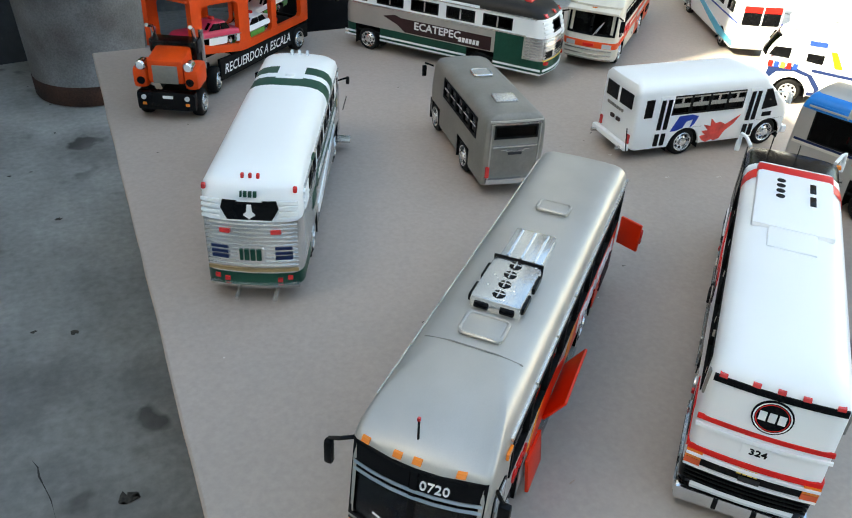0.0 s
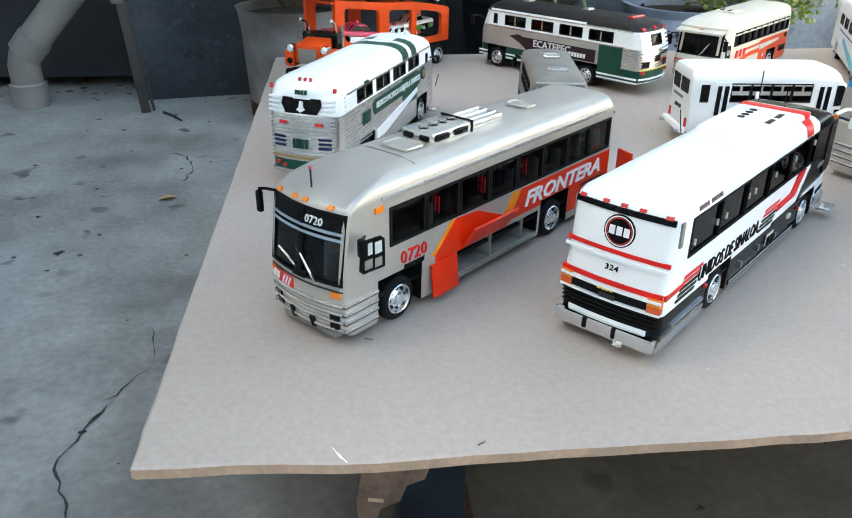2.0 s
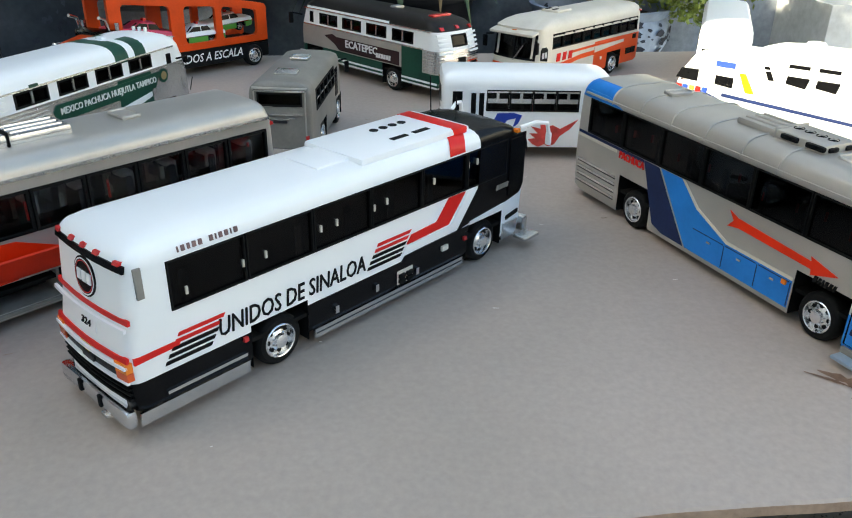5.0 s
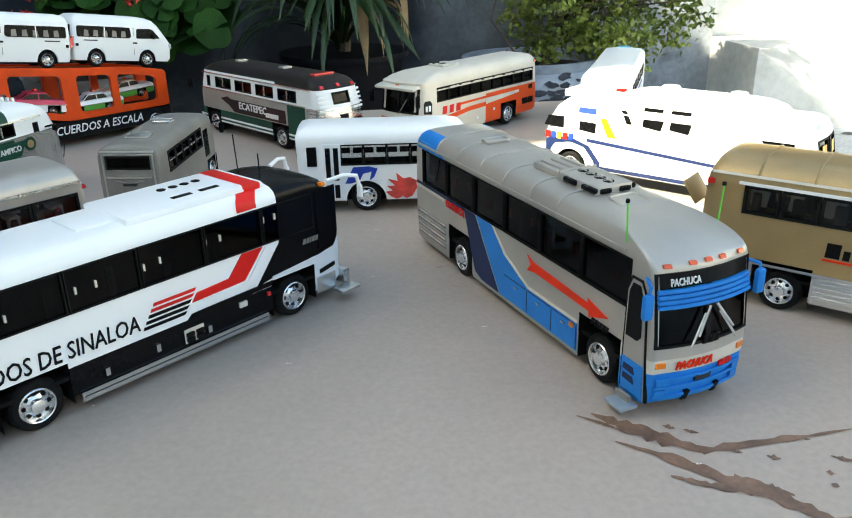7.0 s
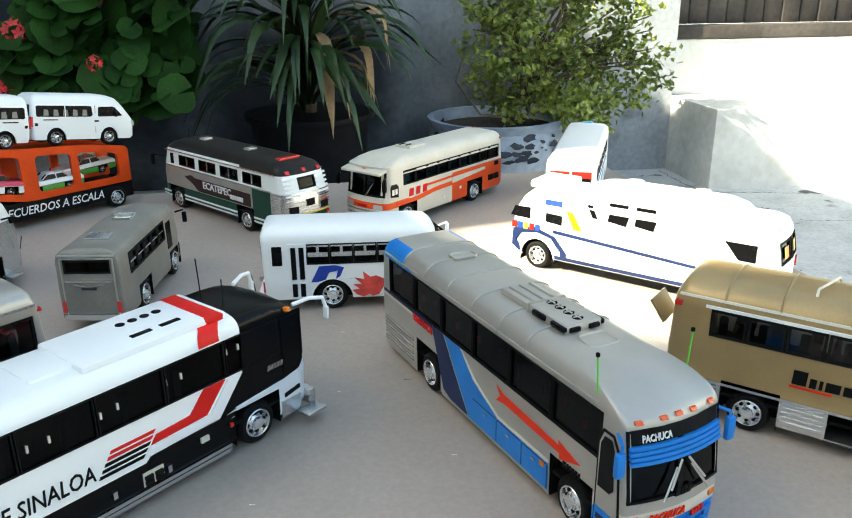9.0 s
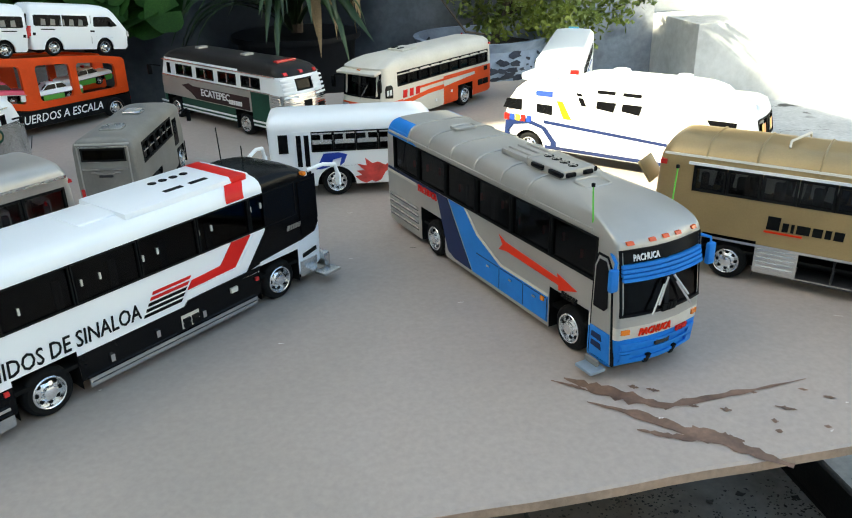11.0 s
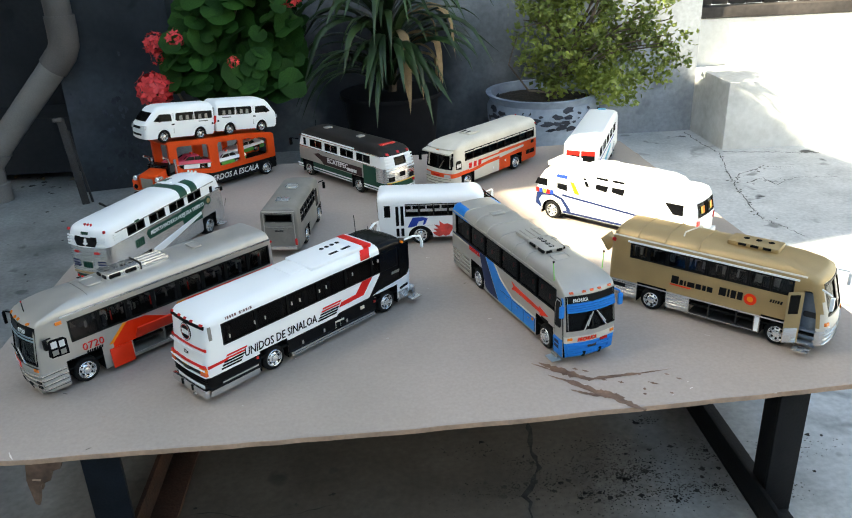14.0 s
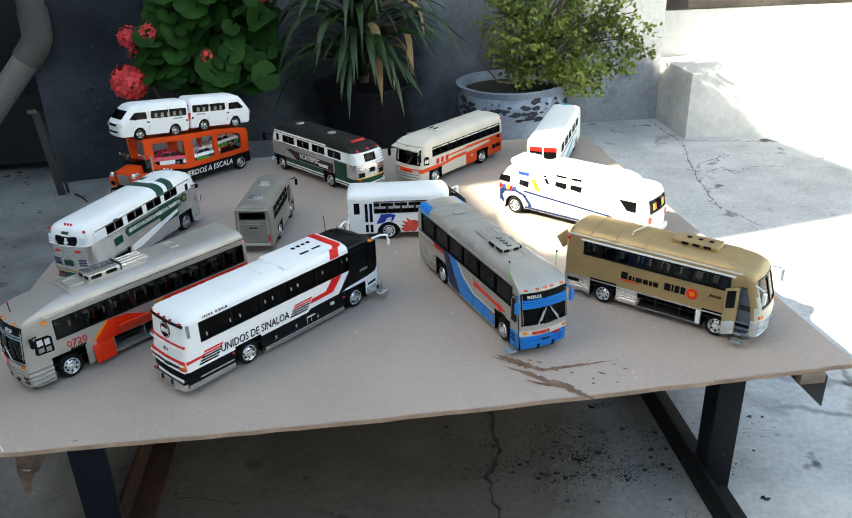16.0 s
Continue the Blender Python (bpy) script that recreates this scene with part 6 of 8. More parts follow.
for side in "RL":
    s.strip("window_trim", side, -0.30, 1.44, 0.738, 0.755, "white", n=0.010, steps=2)
    s.strip("trim", side, -0.50, 1.45, 0.268, 0.284, "chrome", n=0.010, steps=2)
    s.strip("gutter", side, -0.46, 1.5, 0.785, 0.797, "ivory", n=0.012, steps=2)
    for z in (0.13, 0.16, 0.19, 0.22, 0.245):
        s.strip("skirt_rib", side, 0.18, 0.40, z, z + 0.010, "chrome", n=0.008, steps=1)
        s.strip("skirt_rib", side, -0.49, -0.19, z, z + 0.010, "chrome", n=0.008, steps=1)
    s.strip("skirt_rib", side, 1.09, 1.13, 0.10, 0.26, "white", n=0.010, steps=1)
    s.strip("tail_vent", side, -0.45, -0.3, 0.20, 0.24, "black_flat", n=0.009, steps=1)
s.blocks("R", 0.21, 0.395, 0.085, [0.075], "black_flat", shear=0.05)
s.blocks("R", 0.30, 0.395, 0.055, [0.035, 0.018, 0.075, 0.055, 0.035, 0.055], "black_flat", gap=0.014, shear=0.05)
s.blocks("R", 0.71, 0.395, 0.085, [0.07, 0.02, 0.05, 0.05], "black_flat", gap=0.014, shear=0.05)
s.strip("underline", "R", 0.20, 0.42, 0.372, 0.384, "scarlet", n=0.006, steps=1)
ring(s, "R", 1.02, 0.43, 0.062, "scarlet", 0.006, "sun_badge", inner=0.03)
ring(s, "R", 1.02, 0.43, 0.03, "orange", 0.006, "sun_badge")
s.blocks("R", 1.2, 0.455, 0.03, [0.02, 0.014, 0.014, 0.018, 0.018], "black_flat", gap=0.008, shear=0.25)
# the door, swung out
door = part("door", box((1.445, -0.37, 0.385), (0.15, 0.018, 0.54), 0.008, rot=pose(0, 0, 0, 0, 0, 38)), "gold", root, "open gold passenger door")
part("door_glass", box((1.442, -0.383, 0.53), (0.095, 0.012, 0.2), 0.004, rot=pose(0, 0, 0, 0, 0, 38)), "tint", door)
part("door_panel", box((1.443, -0.382, 0.2), (0.13, 0.012, 0.16), 0.004, rot=pose(0, 0, 0, 0, 0, 38)), "silver_bright", door)
part("stairwell", box((1.57, -0.235, 0.34), (0.16, 0.02, 0.56), 0.004), "step_blue", root)
for k in range(3):
    part("stair", box((1.57, -0.285 + 0.015 * k, 0.12 + 0.06 * k), (0.155, 0.06, 0.02), 0.004), "step_blue", root)
part("door_step", box((1.56, -0.35, 0.06), (0.15, 0.1, 0.018), 0.005), "silver_bright", root)
for z in (0.11, 0.16, 0.21):
    s.strip("bumper_rib", "F", -0.26, 0.26, z, z + 0.014, "chrome", n=0.012, steps=8)
for y in (-0.22, 0.22):
    lamps(s, "F", [(y, 0.27)], (0.08, 0.05), "lens_clear", "headlamp")
    lamps(s, "F", [(y * 1.1, 0.34)], (0.05, 0.03), "amber", "indicator")
mirror_arm(root, [(1.64, -0.28, 0.70), (1.74, -0.33, 0.68)], (1.75, -0.335, 0.6), (0.035, 0.05, 0.13), "white")
mirror_arm(root, [(1.64, 0.28, 0.70), (1.74, 0.33, 0.68)], (1.75, 0.335, 0.6), (0.035, 0.05, 0.13), "white")
unit = part("roof_air_conditioner", box((0.92, 0, 0.905), (0.5, 0.24, 0.05), 0.02), "gold", root)
for k in range(3):
    part("vent", box((0.82 + k * 0.12, -0.115, 0.912), (0.08, 0.03, 0.025), 0.006), "black", unit)
    part("fan", lathe([(0.03, 0.0), (0.03, 0.004), (0.0, 0.005)], 12, at=(0.82 + k * 0.12, 0.02, 0.928)), "black", unit)
rack = part("roof_rail", tube([(0.25, -0.17, 0.885), (0.25, -0.14, 0.92), (0.32, 0.12, 0.92), (0.32, 0.16, 0.885)], 0.008, 6), "ivory", root)
roof_ribs(s, (-0.2, 0.1, 0.45), "gold")
tail = part("engine_door", box((-0.60, -0.12, 0.62), (0.02, 0.24, 0.16), 0.006, rot=pose(0, 0, 0, 0, -35, 0)), "gold", root, "raised gold engine door")
for y in (-0.19, -0.12, -0.05):
    for z in (0.58, 0.62, 0.66):
        part("vent", box((-0.612 + (z - 0.62) * -0.7, y, z), (0.02, 0.03, 0.02), 0.004), "maroon", tail)
lamps(s, "R", [(-0.46, 0.735)], (0.04, 0.03), "lens_red", "marker_lamp", n=0.012)

# -- dark-roofed coach with fluted tail --
root = bus_at("coach", "silver, green and maroon model coach with a dark roof", 3.741, 6.336, 129.1, 0.30, "L")
root.scale = (0.978, 1, 0.966)
s = Shell(root, [(0.13, 1.72, -0.72, 0.29), (0.16, 1.75, -0.76, 0.30), (0.45, 1.75, -0.76, 0.30), (0.53, 1.73, -0.75, 0.30), (0.72, 1.66, -0.69, 0.295), (0.755, 1.64, -0.67, 0.29),
                 (0.80, 1.58, -0.62, 0.26), (0.83, 1.5, -0.52, 0.21), (0.845, 1.4, -0.40, 0.13)], rf=0.14, rr=0.12, bulge=0.06, rear_bulge=0.05)
axles(s, 1.40, 0.30, z1=0.29, half=0.16, rim="silver_bright")
glaze = windows_apart(s, [(-0.34, 0.0), (0.09, 0.43), (0.52, 0.86), (0.95, 1.29), (1.41, 1.48)], 0.56, 0.688)
s.gap("F", -0.16, 0.16, 0.48, 0.70)
s.gap("B", -0.11, 0.11, 0.565, 0.69)
s.build(["silver", "green", "white", "brown_roof", "silver_bright"],
        lambda side, x, y, z: (3 if z > 0.72 else 2 if z > 0.53 else 4 if x < -0.55 and z > 0.30 else 1 if z < 0.29 else 0), label="silver, green and white bus body", extra_z=(0.30, 0.29, 0.56), extra_x=(-0.5, -0.55))
glaze()
windscreen(s, 0.48, 0.70, 0.16, "tint")
s.pane("B", -0.11, 0.11, 0.567, 0.688, "tint", frame=0.014)
chassis(root, -0.7, 1.68, 0.30, 0.12)
seats(root, -0.3, 1.2, 0.3, 0.30, 0.44, back=0.18)
for side in "RL":
    for z in (0.14, 0.185):
        s.strip("stripe", side, 0.16, 1.24, z, z + 0.02, "white", n=0.006, steps=2)
        s.strip("stripe", side, -0.70, -0.16, z, z + 0.02, "white", n=0.006, steps=2)
        s.strip("stripe", side, 1.56, 1.70, z, z + 0.02, "white", n=0.006, steps=2)
    s.patch("flash", side, [(1.20, 0.44), (1.05, 0.475), (0.98, 0.45), (-0.12, 0.45), (-0.12, 0.30), (0.92, 0.30), (1.02, 0.37), (1.1, 0.40)], "maroon", label="maroon arrow panel")
    s.patch("panel", side, [(-0.16, 0.28), (-0.16, 0.53), (-0.48, 0.53), (-0.48, 0.28)], "green", label="green panel")
    s.strip("trim", side, -0.5, 1.6, 0.527, 0.541, "silver_bright", n=0.008, steps=2)
    s.strip("gutter", side, -0.60, 1.58, 0.715, 0.728, "silver_bright", n=0.010, steps=2)
    for k in range(8):
        s.strip("flute", side, -0.66, -0.50, 0.31 + k * 0.03, 0.322 + k * 0.03, "chrome", n=0.006, steps=1)
    s.strip("roof_stripe", side, 0.05, 1.52, 0.728, 0.75, "white", n=0.008, steps=3)
s.word("ECATEPEC", "L", 0.80, 0.355, 0.085, "white_flat", width=0.56, bold=0.015, n=0.010)
s.blocks("L", 0.26, 0.33, 0.05, [0.03, 0.03, 0.03, 0.03, 0.03, 0.03], "white_flat", gap=0.012, n=0.010, shear=0.1)
for k in range(5):
    z = 0.50 + k * 0.045
    for y0, y1 in ((-0.28, -0.12), (0.12, 0.28)):
        s.strip("tail_flute", "B", y0, y1, z, z + 0.02, "white", n=0.014, steps=4)
for k in range(6):
    s.strip("tail_flute", "B", -0.28, 0.28, 0.31 + k * 0.03, 0.322 + k * 0.03, "chrome", n=0.008, steps=6)
lamps(s, "B", [(-0.2, 0.36), (0.2, 0.36), (0.0, 0.42)], (0.10, 0.07), "black_flat", "tail_vent", n=0.012)
lamps(s, "B", [(-0.24, 0.27), (0.24, 0.27), (-0.2, 0.75), (0.2, 0.75), (0.0, 0.76)], (0.04, 0.03), "lens_red", "tail_lamp", n=0.02)
s.strip("stripe", "B", -0.28, 0.28, 0.295, 0.31, "yellow", n=0.008, steps=6)
for z in (0.14, 0.185):
    s.strip("stripe", "B", -0.28, 0.28, z, z + 0.02, "white", n=0.010, steps=6)
for x in (0.25, 1.15):
    hatch(root, x, 0.852, 0.10, 0.12, "silver")
part("light_bar", box((-0.42, 0, 0.845), (0.08, 0.26, 0.03), 0.01), "lens_red", root)
mirror_arm(root, [(1.66, 0.28, 0.62), (1.76, 0.36, 0.64)], (1.77, 0.37, 0.58), (0.03, 0.05, 0.13), "black")
mirror_arm(root, [(1.66, -0.28, 0.62), (1.76, -0.36, 0.64)], (1.77, -0.37, 0.58), (0.03, 0.05, 0.13), "black")
part("antenna", tube([(1.45, 0.05, 0.84), (1.42, 0.05, 0.95)], 0.004, 5), "black_flat", root)

# -- cream and orange coach --
root = bus_at("coach", "cream and orange-red model coach with a peaked windscreen visor", 6.41, 7.09, 223.1, 0.30, "L")
s = Shell(root, [(0.10, 1.60, -0.58, 0.29), (0.13, 1.65, -0.62, 0.30), (0.30, 1.66, -0.625, 0.30), (0.44, 1.62, -0.62, 0.30), (0.64, 1.60, -0.60, 0.297), (0.70, 1.62, -0.595, 0.292),
                 (0.74, 1.50, -0.585, 0.272), (0.768, 1.36, -0.565, 0.235), (0.782, 1.2, -0.53, 0.17), (0.788, 1.0, -0.45, 0.09)], rf=0.09, rr=0.06, bulge=0.05, rear_bulge=0.02)
axles(s, 1.26, 0.30, z1=0.28, half=0.16)
glaze = windows(s, -0.50, 1.33, 9, 0.47, 0.63, "tint", frame=0.010)
s.gap("F", -0.245, 0.245, 0.40, 0.63)


def cream_paint(side, x, y, z):
    if side in "RL" and 0.10 < z < 0.45 and x < 0.45:
        return 1
    if side == "B" and z < 0.46:
        return 1
    if side in "RLF" and 0.25 < z < 0.32 and x > 1.2:
        return 1
    return 0


s.build(["ivory", "ado_red"], cream_paint, label="cream and orange-red bus body", extra_z=(0.25, 0.32), extra_x=(0.46,))
glaze()
windscreen(s, 0.40, 0.63, 0.245, "tint", 0.02)
for side in "RL":
    for k in range(8):
        s.strip("window_vent", side, -0.47 + k * 0.2035, -0.325 + k * 0.2035, 0.598, 0.622, "ivory", n=0.004, steps=1)
chassis(root, -0.55, 1.6, 0.30)
seats(root, -0.4, 1.15, 0.26, 0.30, 0.36, back=0.18)
for side in "RL":
    s.strip("window_rail", side, -0.50, 1.33, 0.595, 0.607, "ivory", n=0.006, steps=2)
    s.patch("stripe", side, [(0.94, 0.385), (0.94, 0.41), (0.0, 0.425), (0.0, 0.40)], "ado_red", n=0.006)
    s.patch("sweep", side, [(1.45, 0.26), (1.45, 0.30), (1.1, 0.31), (0.75, 0.345), (0.46, 0.35), (0.46, 0.30), (0.78, 0.295), (1.08, 0.262)], "ado_red", n=0.006, label="orange-red sweep")
    s.patch("sweep", side, [(0.46, 0.32), (0.46, 0.39), (-0.2, 0.395), (-0.2, 0.365)], "ivory", n=0.006)
    lamps(s, side, [(0.62, 0.19), (0.30, 0.24)], (0.03, 0.03), "white_flat", "latch", n=0.008)
    lamps(s, side, [(-0.33, 0.24), (-0.45, 0.24)], (0.10, 0.07), "black_flat", "engine_vent", n=0.010)
    lamps(s, side, [(-0.45, 0.40)], (0.07, 0.05), "black_flat", "engine_vent", n=0.010)
s.blocks("L", 1.24, 0.33, 0.085, [0.07, 0.065, 0.07], "red", gap=0.05, shear=0.1)
s.patch("driver_window", "L", [(1.42, 0.36), (1.42, 0.48), (1.45, 0.51), (1.52, 0.51), (1.54, 0.48), (1.54, 0.38)], "black", n=0.008)
lamps(s, "L", [(1.46, 0.43), (1.51, 0.43)], (0.035, 0.06), "lens_clear", "window_light", n=0.012)
for z in (0.12, 0.17, 0.22):
    s.strip("bumper_rib", "F", -0.26, 0.26, z, z + 0.014, "silver_bright", n=0.012, steps=8)
lamps(s, "F", [(-0.2, 0.28), (0.2, 0.28)], (0.1, 0.045), "lens_clear", "headlamp")
lamps(s, "F", [(0.0, 0.285)], (0.12, 0.03), "red", "badge", n=0.016)
lamps(s, "F", [(-0.2, 0.665), (0.0, 0.67), (0.2, 0.665)], (0.05, 0.015), "amber", "marker_lamp", n=0.02)
part("visor", box((1.63, 0, 0.655), (0.12, 0.56, 0.03), 0.012, rot=pose(0, 0, 0, 0, 12, 0)), "ivory", root)
hatch(root, 0.85, 0.797, 0.28, 0.22, "ivory")
for y in (-0.06, 0.03):
    part("vent", box((0.92, y, 0.815), (0.1, 0.03, 0.008), 0.003), "black", root)
lamps(s, "L", [(-0.53, 0.70)], (0.03, 0.02), "lens_red", "marker_lamp", n=0.02)
part("antenna", tube([(-0.5, -0.1, 0.78), (-0.5, -0.1, 0.80)], 0.01, 5), "lens_red", root)
wiper(root, (1.65, 0.02, 0.37), (1.62, 0.10, 0.5))
mirror_arm(root, [(1.60, 0.28, 0.60), (1.68, 0.33, 0.6)], (1.68, 0.335, 0.53), (0.03, 0.05, 0.12), "black")
mirror_arm(root, [(1.60, -0.28, 0.60), (1.68, -0.33, 0.6)], (1.68, -0.335, 0.53), (0.03, 0.05, 0.12), "black")

# -- white coach with green bands and fluted silver tail --
root = bus_at("coach", "white and silver model coach with dark green bands and fluted tail", 1.10, 3.61, 66.0, 0.29, "R")
s = Shell(root, [(0.10, 1.84, -0.56, 0.28), (0.13, 1.87, -0.60, 0.295), (0.22, 1.88, -0.60, 0.295), (0.48, 1.87, -0.60, 0.295), (0.58, 1.84, -0.595, 0.295), (0.72, 1.78, -0.572, 0.292), (0.765, 1.74, -0.556, 0.284),
                 (0.80, 1.68, -0.53, 0.262), (0.825, 1.60, -0.485, 0.225), (0.84, 1.48, -0.41, 0.17), (0.847, 1.34, -0.29, 0.10)], rf=0.15, rr=0.09, bulge=0.07, rear_bulge=0.04)
axles(s, 1.40, 0.29, z1=0.29, half=0.16, rim="silver_bright")
glaze = windows_apart(s, [(-0.20, 0.12), (0.21, 0.52), (0.61, 0.92), (1.0, 1.29)], 0.598, 0.71)
s.gap("F", -0.16, 0.16, 0.50, 0.70)
s.gap("B", -0.13, 0.13, 0.60, 0.70)


def green_paint(side, x, y, z):
    if z > 0.70 and (0.86 < x < 1.02 or 1.10 < x < 1.24):
        return 2
    if side in "RL" and 0.30 < z < 0.58 and 0.84 < x < 1.26:
        return 2
    if z > 0.57:
        return 0
    if z < 0.22 and x < -0.3:
        return 2
    return 1


s.build(["white", "silver_bright", "green"], green_paint, label="white, silver and green bus body", extra_x=(0.84, 0.86, 1.02, 1.10, 1.24, 1.26), extra_z=(0.30, 0.58))
glaze()
windscreen(s, 0.50, 0.70, 0.16, "tint")
s.patch("rear_window", "B", [(-0.13, 0.592), (0.13, 0.592), (0.168, 0.66), (0.155, 0.708), (-0.155, 0.708), (-0.168, 0.66)], "black", n=0.008)
s.patch("arrow", "B", [(-0.012, 0.685), (0.012, 0.685), (0.016, 0.64), (0.035, 0.625), (0.0, 0.603), (-0.035, 0.625), (-0.016, 0.64)], "white_flat", n=0.010)
chassis(root, -0.5, 1.7, 0.29, 0.12)
seats(root, -0.2, 1.2, 0.3, 0.29, 0.46, back=0.16)
for k in range(4):
    z = 0.595 + k * 0.033
    for y0, y1 in ((-0.28, -0.172), (0.172, 0.28)):
        s.strip("tail_flute", "B", y0, y1, z, z + 0.018, "white", n=0.02, steps=4)
    for side in "RL":
        s.strip("tail_flute", side, -0.44, -0.28, z, z + 0.018, "white", n=0.012, steps=1)
for k in range(11):
    z = 0.27 + k * 0.028
    s.strip("tail_flute", "B", -0.27, 0.27, z, z + 0.012, "silver_bright", n=0.010, steps=6)
    for side in "RL":
        s.strip("flute", side, -0.44, 0.10, z, z + 0.010, "silver_bright", n=0.006, steps=1)
for y in (-0.19, 0.19):
    for k in range(3):
        lamps(s, "B", [(y, 0.335 + k * 0.035)], (0.10, 0.018), "navy", "tail_vent", n=0.014)
lamps(s, "B", [(0.0, 0.36)], (0.16, 0.10), "silver_bright", "badge_plate", n=0.014)
s.blocks("B", 0.07, 0.325, 0.075, [0.02, 0.028, 0.028, 0.028], "green", gap=0.008, n=0.02)
lamps(s, "B", [(-0.15, 0.52), (0.15, 0.52)], (0.06, 0.025), "lens_red", "tail_lamp", n=0.02)
lamps(s, "B", [(-0.22, 0.19), (0.22, 0.19), (-0.16, 0.175), (0.16, 0.175)], (0.03, 0.025), "lens_red", "tail_lamp", n=0.014)
s.strip("rear_bumper", "B", -0.27, 0.27, 0.105, 0.15, "silver_bright", n=0.03, steps=6, depth=0.03)
s.strip("stripe", "B", -0.27, 0.27, 0.235, 0.258, "gold", n=0.010, steps=6)
for y in (-0.13, 0.10):
    part("exhaust", tube([(-0.58, y, 0.08), (-0.67, y, 0.075)], 0.016, 8), "chrome", root)
for y in (-0.045, 0.0, 0.045):
    part("marker_lamp", box((-0.49, y, 0.828), (0.025, 0.02, 0.03), 0.007), "lens_red", root)
for y in (-0.06, 0.0, 0.06):
    part("marker_lamp", box((1.56, y, 0.845), (0.03, 0.025, 0.05), 0.01), "lens_clear", root)
for y in (-0.27, 0.27):
    part("marker_lamp", box((-0.535, y * 0.97, 0.775), (0.03, 0.025, 0.035), 0.009), "lens_red", root)
for side in "RL":
    s.strip("gutter", side, -0.40, 1.6, 0.715, 0.726, "silver_bright", n=0.010, steps=2)
    s.strip("trim", side, -0.40, 1.55, 0.573, 0.585, "silver_bright", n=0.010, steps=2)
    s.patch("flash", side, [(0.16, 0.42), (0.12, 0.50), (0.16, 0.545), (1.38, 0.545), (1.30, 0.42)], "green", n=0.006, label="green name panel")
    s.patch("sweep", side, [(0.20, 0.27), (1.24, 0.40), (1.24, 0.36), (0.40, 0.20), (0.2, 0.2)], "white", n=0.008)
    ring(s, side, 1.42, 0.50, 0.06, "green", 0.007, "badge")
    ring(s, side, 1.42, 0.50, 0.035, "gold", 0.011, "badge")
    lamps(s, side, [(1.52, 0.62)], (0.06, 0.10), "black", "quarter_light", n=0.006)
s.word("MEXICO PACHUCA HUEJUTLA TAMPICO", "R", 0.19, 0.45, 0.066, "white_flat", width=1.12, n=0.012, bold=0.004)
s.blocks("R", -0.10, 0.40, 0.10, [0.022, 0.03, 0.03, 0.03], "green", gap=0.012, n=0.012)
s.blocks("B", 0.05, 0.735, 0.03, [0.012, 0.02, 0.02, 0.02], "green", gap=0.008, n=0.016)
s.blocks("R", -0.05, 0.722, 0.02, [0.014, 0.014, 0.014, 0.014], "green", gap=0.006, n=0.016)
hatch(root, 1.06, 0.853, 0.05, 0.07, "white")
part("door_step", box((1.60, -0.34, 0.10), (0.12, 0.12, 0.018), 0.005), "silver_bright", root)
mirror_arm(root, [(1.62, -0.27, 0.60), (1.66, -0.36, 0.62)], (1.66, -0.37, 0.60), (0.04, 0.03, 0.06), "black")
mirror_arm(root, [(1.62, 0.27, 0.60), (1.66, 0.36, 0.62)], (1.66, 0.37, 0.60), (0.04, 0.03, 0.06), "black")
part("antenna", tube([(1.75, -0.32, 0.3), (1.76, -0.35, 0.42)], 0.004, 5), "black_flat", root)


# -- white city minibus with flames --
root = bus_at("minibus", "white model city minibus with red flame and blue bird decals", 4.60, 4.045, -3.7, 0.27, "R")
s = Shell(root, [(0.10, 1.06, -0.52, 0.26), (0.13, 1.12, -0.55, 0.27), (0.30, 1.14, -0.555, 0.27), (0.40, 1.10, -0.56, 0.27), (0.60, 0.86, -0.565, 0.268), (0.64, 0.84, -0.565, 0.262),
                 (0.68, 0.80, -0.55, 0.23), (0.70, 0.74, -0.51, 0.17), (0.708, 0.66, -0.45, 0.09)], rf=0.07, rr=0.035, bulge=0.03, rear_bulge=0.01)
axles(s, 0.90, 0.27, z1=0.27, half=0.165, arched="white")
s.gap("R", -0.20, 0.56, 0.40, 0.575)
s.gap("L", -0.20, 0.56, 0.40, 0.575)
s.gap("F", -0.18, 0.18, 0.42, 0.59)
s.build(["white"], lambda *a: 0, label="white minibus body")
for side in "RL":
    for k in range(4):
        a = -0.20 + k * 0.19
        s.pane(side, a + 0.003, a + 0.187, 0.402, 0.573, "tint", frame=0.012)
        s.strip("window_rail", side, a + 0.01, a + 0.18, 0.468, 0.505, "silver_bright", n=0.006, steps=1)
        s.strip("window_rail", side, a + 0.084, a + 0.106, 0.505, 0.565, "silver_bright", n=0.006, steps=1)
        s.strip("window_rail", side, a + 0.01, a + 0.18, 0.552, 0.565, "silver_bright", n=0.007, steps=1)
windscreen(s, 0.42, 0.59, 0.18, "tint")
chassis(root, -0.5, 1.05, 0.27)
seats(root, -0.3, 0.6, 0.22, 0.27, 0.26, back=0.2)
for a0, a1 in ((-0.47, -0.39),):
    s.patch("window", "R", [(a0, 0.40), (a1, 0.40), (a1, 0.56), (a0, 0.56)], "black", n=0.006)
